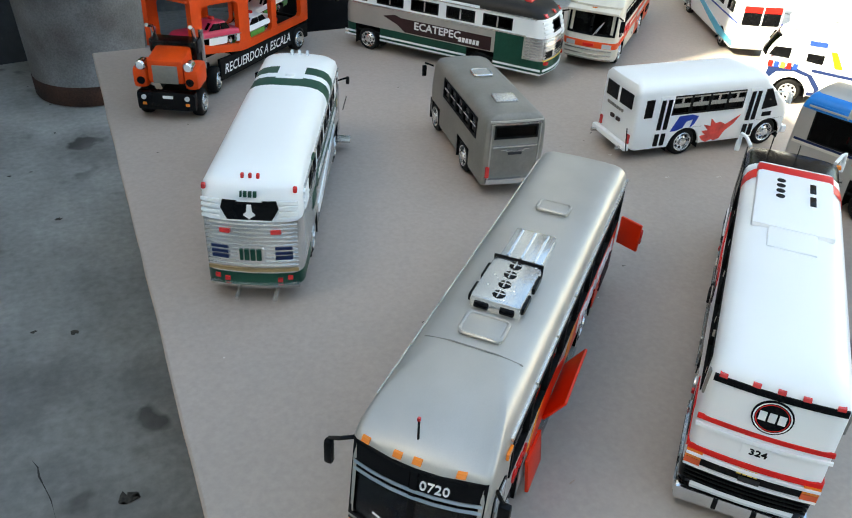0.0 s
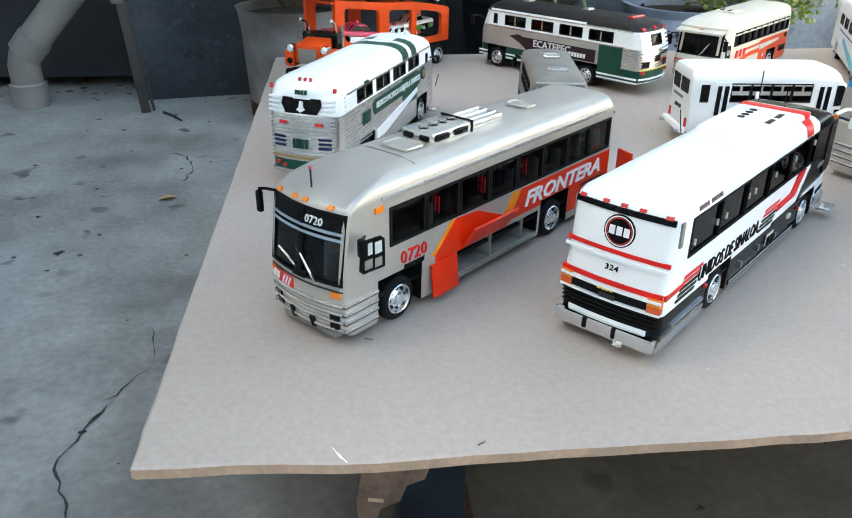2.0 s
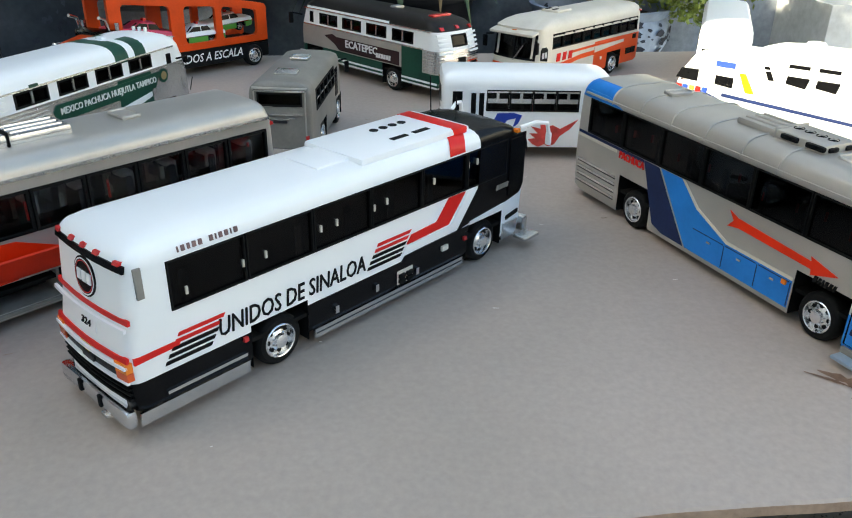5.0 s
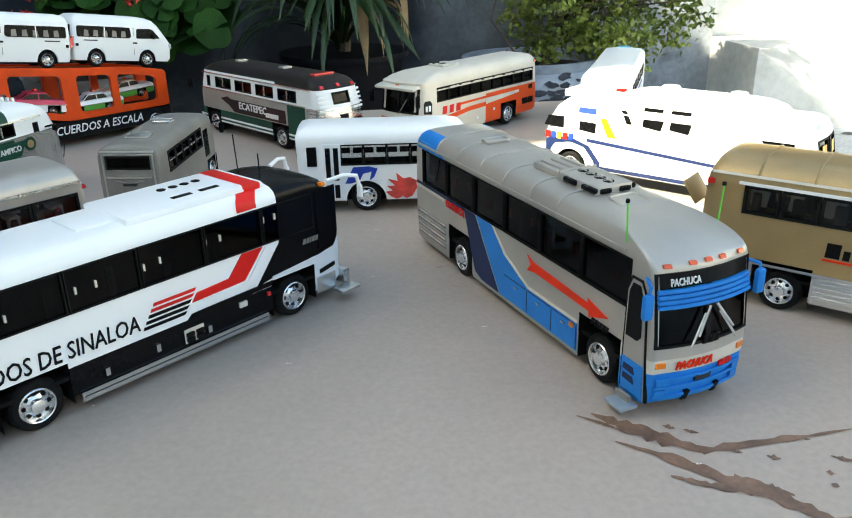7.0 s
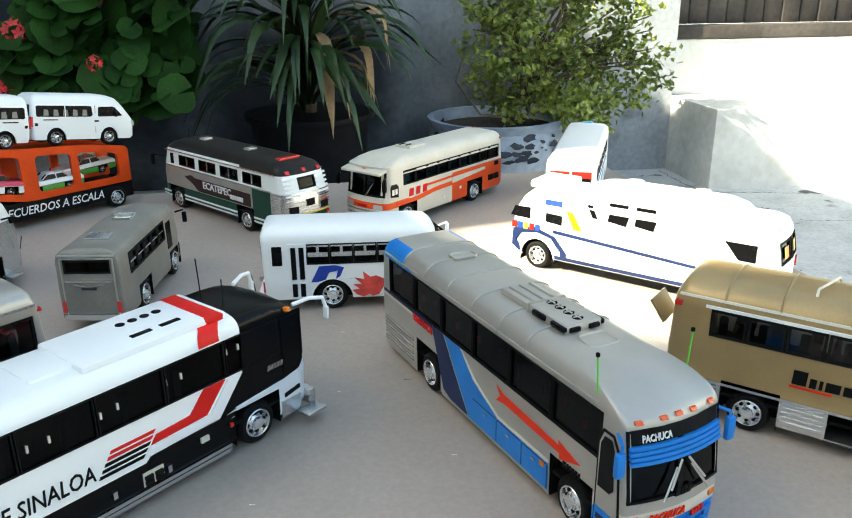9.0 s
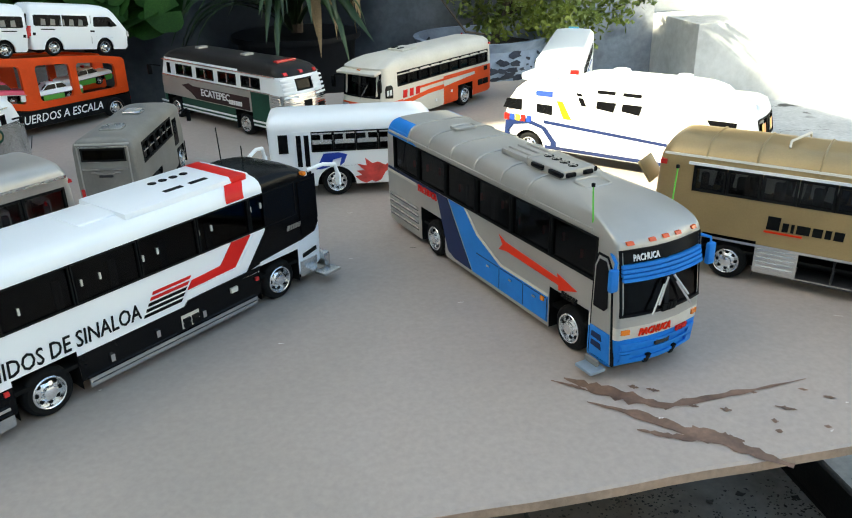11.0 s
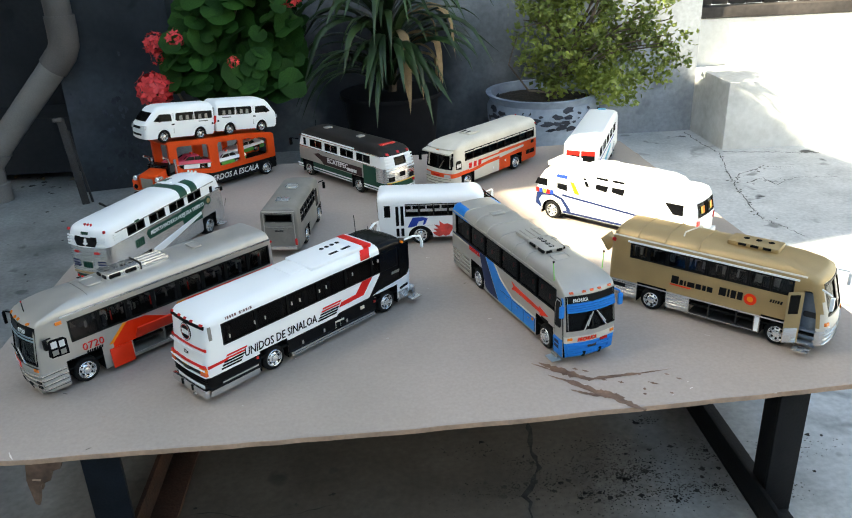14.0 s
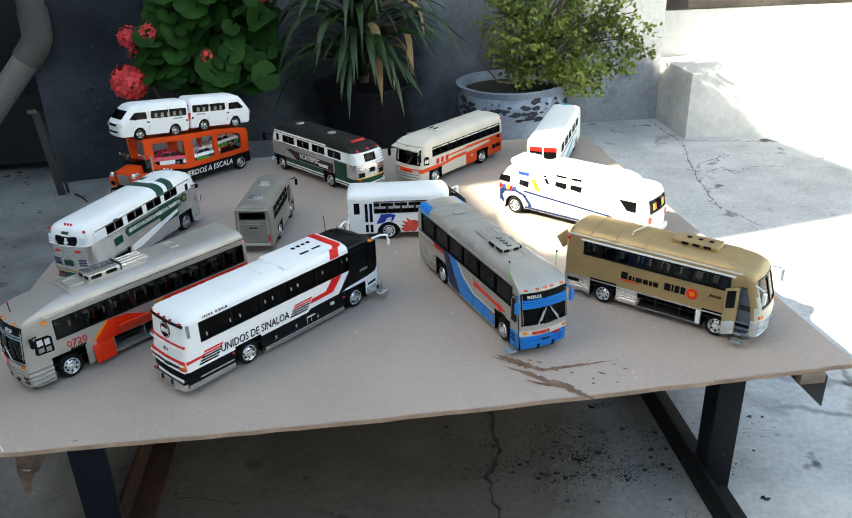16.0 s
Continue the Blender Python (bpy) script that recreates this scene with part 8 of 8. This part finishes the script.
def van(m):
    root = thing("minivan", "white model passenger van with dark windows, on the upper deck", "model van", m, "vans on the transporter")
    s = Shell(root, [(0.07, 0.94, -0.25, 0.20), (0.10, 0.965, -0.265, 0.205), (0.24, 0.965, -0.27, 0.207), (0.30, 0.95, -0.27, 0.205), (0.33, 0.925, -0.268, 0.204), (0.48, 0.80, -0.262, 0.192), (0.53, 0.745, -0.25, 0.172), (0.558, 0.66, -0.22, 0.14), (0.568, 0.56, -0.16, 0.07)],
              rf=0.07, rr=0.03, bulge=0.035, rear_bulge=0.01)
    axles(s, 0.625, 0.205, r=0.095, z1=0.205, half=0.112, rim="silver_bright", wide=0.06, arched="white")
    s.build(["white"], lambda *a: 0, label="white van body")
    chassis(root, -0.22, 0.92, 0.2, 0.04)
    for side in "RL":
        s.patch("window", side, [(-0.215, 0.335), (-0.20, 0.325), (0.40, 0.325), (0.425, 0.345), (0.415, 0.435), (0.40, 0.445), (-0.20, 0.445), (-0.215, 0.435)], "black", n=0.005, label="dark side windows")
        s.patch("window", side, [(0.49, 0.335), (0.50, 0.325), (0.78, 0.335), (0.785, 0.345), (0.70, 0.43), (0.67, 0.44), (0.51, 0.435), (0.495, 0.425)], "black", n=0.005)
        for x in (-0.14, -0.03, 0.08, 0.19, 0.30):
            s.patch("seat_back", side, [(x, 0.335), (x + 0.06, 0.335), (x + 0.055, 0.40), (x + 0.01, 0.405)], "grey", n=0.007)
        s.strip("window_bar", side, 0.10, 0.11, 0.325, 0.445, "white", n=0.008, steps=1)
        lamps(s, side, [(0.47, 0.275)], (0.05, 0.018), "black_flat", "door_handle", n=0.008)
        lamps(s, side, [(-0.22, 0.24)], (0.03, 0.03), "black_flat", "fuel_flap", n=0.006)
        s.strip("slide_rail", side, -0.14, 0.02, 0.285, 0.296, "black_flat", n=0.006, steps=1)
        s.strip("body_seam", side, 0.455, 0.46, 0.14, 0.45, "grey", n=0.004, steps=1)
        for y in (0.215,):
            part("mirror", box((0.70, y if side == "L" else -y, 0.355), (0.03, 0.05, 0.06), 0.01), "black", root)
    s.strip("windscreen", "F", -0.155, 0.155, 0.345, 0.47, "black", n=0.008, steps=8, label="dark windscreen")
    s.strip("grille", "F", -0.1, 0.1, 0.235, 0.27, "black_flat", n=0.010)
    s.strip("air_intake", "F", -0.12, 0.12, 0.13, 0.16, "black_flat", n=0.010)
    lamps(s, "F", [(-0.16, 0.25), (0.16, 0.25)], (0.08, 0.06), "lens_clear", "headlamp")
    s.patch("rear_window", "B", [(-0.14, 0.33), (0.14, 0.33), (0.14, 0.45), (-0.14, 0.45)], "black", n=0.006)
    lamps(s, "B", [(-0.185, 0.27), (0.185, 0.27)], (0.028, 0.11), "lens_red", "tail_lamp")
    return root


def taxi(m, top, low, label):
    root = thing("taxi", label, "model car", m, "taxis on the transporter")
    s = Shell(root, [(0.05, 0.60, -0.18, 0.135), (0.07, 0.62, -0.20, 0.14), (0.135, 0.62, -0.205, 0.14), (0.16, 0.60, -0.20, 0.138), (0.175, 0.56, -0.18, 0.13), (0.18, 0.36, 0.0, 0.12), (0.25, 0.26, 0.05, 0.105), (0.262, 0.23, 0.07, 0.07)],
              rf=0.04, rr=0.03, bulge=0.03, rear_bulge=0.01)
    axles(s, 0.43, 0.14, r=0.06, z1=0.125, half=0.075, rim="silver_bright", wide=0.045)
    s.build([top, low], lambda side, x, y, z: 0 if z > 0.125 else 1, label="two-colour taxi body", extra_z=(0.125,))
    chassis(root, -0.15, 0.57, 0.14, 0.03)
    for side in "RL":
        s.patch("window", side, [(0.02, 0.185), (0.15, 0.185), (0.15, 0.24), (0.065, 0.24)], "black", n=0.008)
        s.patch("window", side, [(0.165, 0.185), (0.33, 0.185), (0.25, 0.24), (0.165, 0.24)], "black", n=0.008)
    s.patch("windscreen", "F", [(-0.095, 0.19), (0.095, 0.19), (0.08, 0.243), (-0.08, 0.243)], "black", n=0.008)
    s.patch("rear_window", "B", [(-0.095, 0.19), (0.095, 0.19), (0.08, 0.243), (-0.08, 0.243)], "black", n=0.008)
    part("roof_sign", box((0.15, 0, 0.275), (0.035, 0.06, 0.03), 0.008), "lens_red", root)
    lamps(s, "F", [(-0.09, 0.115), (0.09, 0.115)], (0.06, 0.03), "lens_clear", "headlamp")
    lamps(s, "B", [(-0.1, 0.12), (0.1, 0.12)], (0.06, 0.03), "lens_red", "tail_lamp")
    for side in "RL":
        s.strip("trim", side, -0.14, 0.55, 0.122, 0.13, "chrome", n=0.006, steps=1)
    return root


van(on_truck(1.15, 0.05, 0.878, 0, -7.0, 1.0))
van(on_truck(0.60, 0.04, 0.832, 180, -7.5, 1.0))
taxi(on_truck(1.19, 0.13, 0.365, 0, -9, 1.0), "taxi_red", "white", "crimson and white model taxi on the transporter's lower deck")
taxi(on_truck(0.52, 0.12, 0.31, 0, 0, 0.9), "white", "taxi_green", "green and white model taxi on the transporter's lower deck")
taxi(on_truck(0.0, -0.06, 0.38, 0, 3, 0.88), "white", "taxi_green", "green and white model taxi behind another on the lower deck")


# ---- plants in pots behind the table ----
rng = random.Random(11)


def pot(name, label, x, y, profile, mats, jitter=0.0):
    root = thing(name, label, "plant pot", pose(x * U, y * U, 0))
    part("pot", lathe(profile, 40, jitter=jitter), mats, root)
    return root


# geranium in an old tin
tin = pot("tin_pot", "rusty pale tin used as a plant pot", 0.0, 11.85, [(0.80, 0.0), (0.82, 0.15), (0.9, 1.6), (0.95, 1.9), (0.98, 1.95), (0.92, 1.93), (0.90, 1.8), (0.0, 1.78)], "tin")
part("rust_ring", lathe([(0.815, 0.02), (0.83, 0.05), (0.84, 0.3), (0.825, 0.33)], 40), "rust", tin, "rusted foot of the tin")
part("soil", lathe([(0.88, 1.80), (0.5, 1.86), (0.0, 1.88)], 24), "soil", tin)


def leaf_mesh(name, seed, size):
    """A round scalloped geranium leaf, slightly cupped, with a notch at its stalk."""
    r = random.Random(seed)
    bm = bmesh.new()
    mid = bm.verts.new((0, 0, 0))
    n = 18
    inner, outer = [], []
    for k in range(n + 1):
        a = radians(-170 + 340 * k / n)
        w = size * (1 + 0.045 * math.cos(a * 7) + r.uniform(-0.025, 0.025)) * (0.78 if abs(a) > 2.6 else 1)
        inner.append(bm.verts.new((0.5 * w * math.cos(a), 0.5 * w * math.sin(a), 0.10 * size + 0.02 * size * math.cos(a * 7))))
        outer.append(bm.verts.new((w * math.cos(a), w * math.sin(a), size * (0.12 + 0.035 * math.cos(a * 3.5) - 0.05 * abs(math.sin(a))))))
    for k in range(n):
        bm.faces.new((mid, inner[k], inner[k + 1]))
        bm.faces.new((inner[k], outer[k], outer[k + 1], inner[k + 1]))
    for v in bm.verts:
        v.co *= U
    me = bpy.data.meshes.new(name)
    bm.to_mesh(me)
    bm.free()
    me.materials.append(M["leaf"])
    me.polygons.foreach_set("use_smooth", [True] * len(me.polygons))
    return me


geranium = thing("geranium", "geranium with round dark green leaves and red flower heads", "plant", pose(0.0, 1.25, 0.160))
part("stem", tube([(0, 0, 0), (0.2, -0.1, 0.8), (0.7, -0.2, 1.6), (1.2, -0.2, 2.6)], 0.06, 7, taper=0.5), "bark", geranium)
part("stem", tube([(0.05, 0, 0), (0.5, -0.2, 0.6), (1.3, -0.4, 1.0), (2.0, -0.5, 1.6)], 0.06, 7, taper=0.5), "bark", geranium)
part("stem", tube([(-0.05, 0, 0), (-0.2, -0.3, 0.5), (-0.3, -0.6, 1.0)], 0.05, 7, taper=0.5), "bark", geranium)
LEAVES = [leaf_mesh("leaf", k, 0.22 + 0.04 * k) for k in range(4)]
# local to the pot's rim: x -0.8..2.9, y -1.6..0.4, z -0.3..3.6
for k in range(430):
    t = rng.random()
    x = -0.35 + 2.75 * rng.random()
    top = 3.7 if x > 0.3 else 1.2 + 2.2 * max(0, (x + 0.4) / 0.7)
    bottom = 0.55 + 0.35 * abs(x - 1.2) * (1 if x < 1.2 else 0.8)
    z = bottom + (top - bottom) * rng.random()
    y = -0.95 + 1.9 * rng.random() * (1 if z > 0.6 else 0.7) - 0.15 * (z < 1.5)
    ob = new("leaf", LEAVES[k % 4])
    ob.parent = geranium
    front = (-y + 0.3) / 1.2
    ob.matrix_local = Matrix.Translation(Vector((x, y, z)) * U) @ pose(0, 0, 0, rng.gauss(48, 20), rng.gauss(0, 18), rng.gauss(0, 25)) @ pose(0, 0, 0, 0, 0, rng.uniform(0, 360)) @ Matrix.Scale(rng.uniform(0.75, 1.2), 4)


def flower_head(x, y, z, r, n):
    """A ball of small five-petalled flowers on its stalk."""
    bm = bmesh.new()
    for k in range(n):
        h = 1 - 2 * (k + 0.5) / n
        a = k * 2.4
        d = Vector((math.sqrt(1 - h * h) * math.cos(a), math.sqrt(1 - h * h) * math.sin(a), h))
        c = d * r * rng.uniform(0.75, 1.05)
        u = d.orthogonal().normalized()
        v = d.cross(u)
        for p in range(5):
            b = 2 * math.pi * p / 5 + a
            e = u * math.cos(b) + v * math.sin(b)
            g = u * math.cos(b + 0.55) + v * math.sin(b + 0.55)
            f = u * math.cos(b - 0.55) + v * math.sin(b - 0.55)
            s0 = r * 0.46
            bm.faces.new([bm.verts.new(c), bm.verts.new(c + f * s0 * 0.7 + d * 0.01), bm.verts.new(c + e * s0 * 1.1 + d * rng.uniform(0, 0.04)), bm.verts.new(c + g * s0 * 0.7 + d * 0.01)])
    head = part("flower_head", bm, "petal", geranium, "ball of red flowers", smooth=False)
    head.location = Vector((x, y, z)) * U
    part("flower_stalk", tube([(x, y, z - r * 0.3), (x * 0.75 + 0.15, y * 0.6, z - 0.5), (x * 0.5 + 0.3, y * 0.3, z - 0.9)], 0.022, 5), "leaf", geranium)


for x, y, z, r, n in ((-0.65, -0.85, 1.03, 0.38, 30), (-0.55, -0.75, 1.97, 0.22, 22), (-0.08, -0.75, 2.03, 0.22, 22), (-0.53, -0.72, 1.68, 0.14, 9), (1.12, -1.1, 1.58, 0.12, 10), (2.35, -0.6, 2.9, 0.32, 24), (1.2, 0.0, 3.75, 0.3, 26)):
    flower_head(x, y, z, r, n)

# strap-leaved plant in a black bucket
bucket = pot("black_bucket", "black plastic bucket used as a plant pot", 4.45, 13.5, [(0.95, 0.0), (1.0, 0.1), (1.15, 1.8), (1.2, 1.9), (1.24, 1.95), (1.16, 1.95), (1.12, 1.75), (0.0, 1.72)], "bucket")
part("rim", lathe([(1.17, 1.86), (1.25, 1.86), (1.265, 1.9), (1.255, 1.97), (1.2, 1.975)], 40), "bucket", bucket, "rolled rim")
part("soil", lathe([(1.1, 1.74), (0.6, 1.80), (0.0, 1.82)], 24), "soil", bucket)
strap = thing("strap_leaf_plant", "plant with long arching green leaves, some dry at the tips", "plant", pose(0.445, 1.34, 0.172))
part("stalk", tube([(0, 0, 0), (0.1, 0, 1.2), (0.05, -0.05, 2.2), (0.3, -0.1, 4.2)], 0.12, 8, taper=0.35), "bark", strap)


def blade(base, azimuth, lift, length, width, mat, droop, twist=0.0, fall=-86):
    """One long folded leaf that rises, bends over and hangs."""
    bm = bmesh.new()
    p = Vector(base)
    el = radians(lift)
    steps = 11
    rows = []
    for k in range(steps + 1):
        t = k / steps
        d = Vector((math.cos(azimuth) * math.cos(el), math.sin(azimuth) * math.cos(el), math.sin(el)))
        side = Vector((-math.sin(azimuth), math.cos(azimuth), 0))
        side = (side * math.cos(twist * t) + d.cross(side) * math.sin(twist * t)).normalized()
        w = width * (0.55 + 1.1 * t if t < 0.4 else max(0.02, 1.0 * (1 - ((t - 0.4) / 0.6) ** 1.7)))
        up = side.cross(d)
        rows.append([bm.verts.new(p - side * w + up * w * 0.35), bm.verts.new(p - up * w * 0.1), bm.verts.new(p + side * w + up * w * 0.35)])
        p = p + d * (length / steps)
        el = max(el - droop * (0.6 + 1.5 * t) / steps, radians(fall))
    for a, b in zip(rows, rows[1:]):
        for i in range(2):
            bm.faces.new((a[i], a[i + 1], b[i + 1], b[i]))
    return part("leaf", bm, mat, strap, "dry brown leaf" if mat == "dry" else "", angle=80)


for k in range(125):
    a = rng.uniform(0, 2 * math.pi)
    if k % 5 < 3:
        a = rng.uniform(-math.pi, 0)
    h = rng.random() ** 0.8
    blade((0.1 * math.cos(a), 0.1 * math.sin(a), 0.4 + 2.5 * h), a, rng.uniform(35, 78), rng.uniform(1.8, 3.4), rng.uniform(0.065, 0.12), "blade", rng.uniform(1.4, 3.0), rng.uniform(-1.0, 1.0), rng.uniform(-75, -30))
# long low arcs that reach out over the bucket's edge
for k in range(16):
    a = rng.uniform(-math.pi * 1.05, -math.pi * 0.45)
    blade((-0.1, -0.1, 0.3 + 0.9 * rng.random()), a, rng.uniform(28, 50), rng.uniform(2.2, 3.2), rng.uniform(0.05, 0.085), "blade", rng.uniform(1.5, 2.4), rng.uniform(-0.5, 0.5), rng.uniform(-70, -45))
for k in range(13):
    a = rng.uniform(-1.7, 0.3)
    blade((0.1 + 0.15 * math.cos(a), -0.1, 0.9 + 1.1 * rng.random()), a, rng.uniform(20, 60), rng.uniform(1.5, 2.5), rng.uniform(0.08, 0.13), "dry", rng.uniform(3.0, 4.2), rng.uniform(-0.8, 0.8))

# bush in the peeling bowl
bowl = pot("blue_bowl", "wide pale blue bowl with peeling paint", 8.3, 14.0, [(0.7, 0.0), (0.8, 0.12), (1.15, 0.5), (1.4, 1.0), (1.42, 1.35), (1.34, 1.5), (1.42, 1.62), (1.46, 1.68), (1.34, 1.68), (1.26, 1.45), (0.0, 1.4)], "peel", 0.012)
for k in range(95):
    a = rng.uniform(-math.pi * 0.95, -math.pi * 0.05)
    z = rng.gauss(1.2, 0.14)
    size = rng.uniform(0.02, 0.13)
    bm = bmesh.new()
    n = 9
    ring_pts = []
    for i in range(n):
        b = 2 * math.pi * i / n
        da, dz = size * rng.uniform(0.5, 1.3) * math.cos(b) * 1.3 / 1.42, size * rng.uniform(0.4, 1.1) * math.sin(b) * 0.7
        zz = z + dz
        rr = 1.42 if zz < 1.33 else 1.42 - (zz - 1.33) * 0.55
        rr = rr if zz > 1.0 else 1.40 - (1.0 - zz) * 0.5
        ring_pts.append(bm.verts.new(((rr + 0.025) * math.cos(a + da), (rr + 0.025) * math.sin(a + da), zz)))
    bm.faces.new(ring_pts)
    part("bare_patch", bm, "flake", bowl, smooth=False)
part("soil", lathe([(1.27, 1.46), (0.7, 1.5), (0.0, 1.52)], 24), "soil", bowl)
bush = thing("bush", "leafy green bush with thin branches in the blue bowl", "plant", pose(0.85, 1.375, 0.15))
part("trunk", tube([(0, 0, -0.05), (0.1, 0, 0.5), (0.4, 0.05, 1.1), (0.9, 0, 1.9), (1.2, 0, 2.8)], 0.09, 8, taper=0.4), "bark", bush)
for k in range(22):
    a = rng.uniform(0, 2 * math.pi)
    s0 = Vector((0.1 + 0.3 * rng.random(), 0.05, 0.3 + 1.2 * rng.random()))
    e0 = Vector((1.0 + 1.95 * math.cos(a), -0.1 + 0.9 * math.sin(a), 1.0 + 2.6 * rng.random()))
    part("branch", tube([s0, s0.lerp(e0, 0.5) + Vector((0, 0, 0.25)), e0], 0.03, 5, taper=0.4), "bark", bush)
part("branch", tube([(0.0, -0.2, 0.2), (-0.7, -0.5, 0.35), (-1.2, -0.5, 1.0), (-1.0, -0.4, 1.6)], 0.03, 5, taper=0.5), "bark", bush)
verts, tris = [], []


def clump(c, n, spread):
    for _ in range(n):
        p = Vector(c) + Vector((rng.gauss(0, spread), rng.gauss(0, spread), rng.gauss(0, spread * 0.9)))
        d = Vector((rng.gauss(0, 1), rng.gauss(-0.4, 1), rng.gauss(0.3, 0.8))).normalized()
        s1 = d.orthogonal().normalized()
        s1 = (s1 * math.cos(rng.uniform(0, 6)) + d.cross(s1) * math.sin(rng.uniform(0, 6))).normalized()
        ln, wd = rng.uniform(0.11, 0.21), rng.uniform(0.038, 0.062)
        up = d.cross(s1)
        b = len(verts)
        for q in (p, p + d * ln * 0.45 + s1 * wd, p + d * ln, p + d * ln * 0.45 - s1 * wd, p + d * ln * 0.5 - up * 0.012):
            verts.append(tuple(q * U))
        tris.extend([(b, b + 1, b + 4), (b + 1, b + 2, b + 4), (b + 2, b + 3, b + 4), (b + 3, b, b + 4)])


for k in range(205):
    while True:
        q = Vector((rng.uniform(-1, 1), rng.uniform(-1, 1), rng.uniform(-1, 1)))
        if 0.35 < q.length < 1.0:
            break
    c = Vector((1.12 + q.x * 2.1, -0.1 + q.y * 0.95, 1.75 + q.z * 1.85))
    c.z -= 0.55 * max(0.0, q.x) * (1 - abs(q.z))
    if c.z < 0.2 + 0.5 * max(0, -c.x):
        continue
    clump(c, 28, 0.14)
# twigs of leaves that hang over the rim
for k in range(24):
    clump((0.6 + 1.2 * rng.random(), -1.0 + 0.7 * rng.random(), 0.1 + 0.75 * rng.random()), 20, 0.13)
for k in range(12):
    clump((-0.9 + 0.8 * rng.random(), -0.6 + 0.5 * rng.random(), 0.7 + 1.3 * rng.random()), 14, 0.14)
crown_me = bpy.data.meshes.new("crown")
crown_me.from_pydata(verts, [], tris)
crown_me.materials.append(M["bush"])
crown = new("crown", crown_me)
crown.parent = bush
tagged(crown, "many small yellowish-green leaves", kind="stuff")
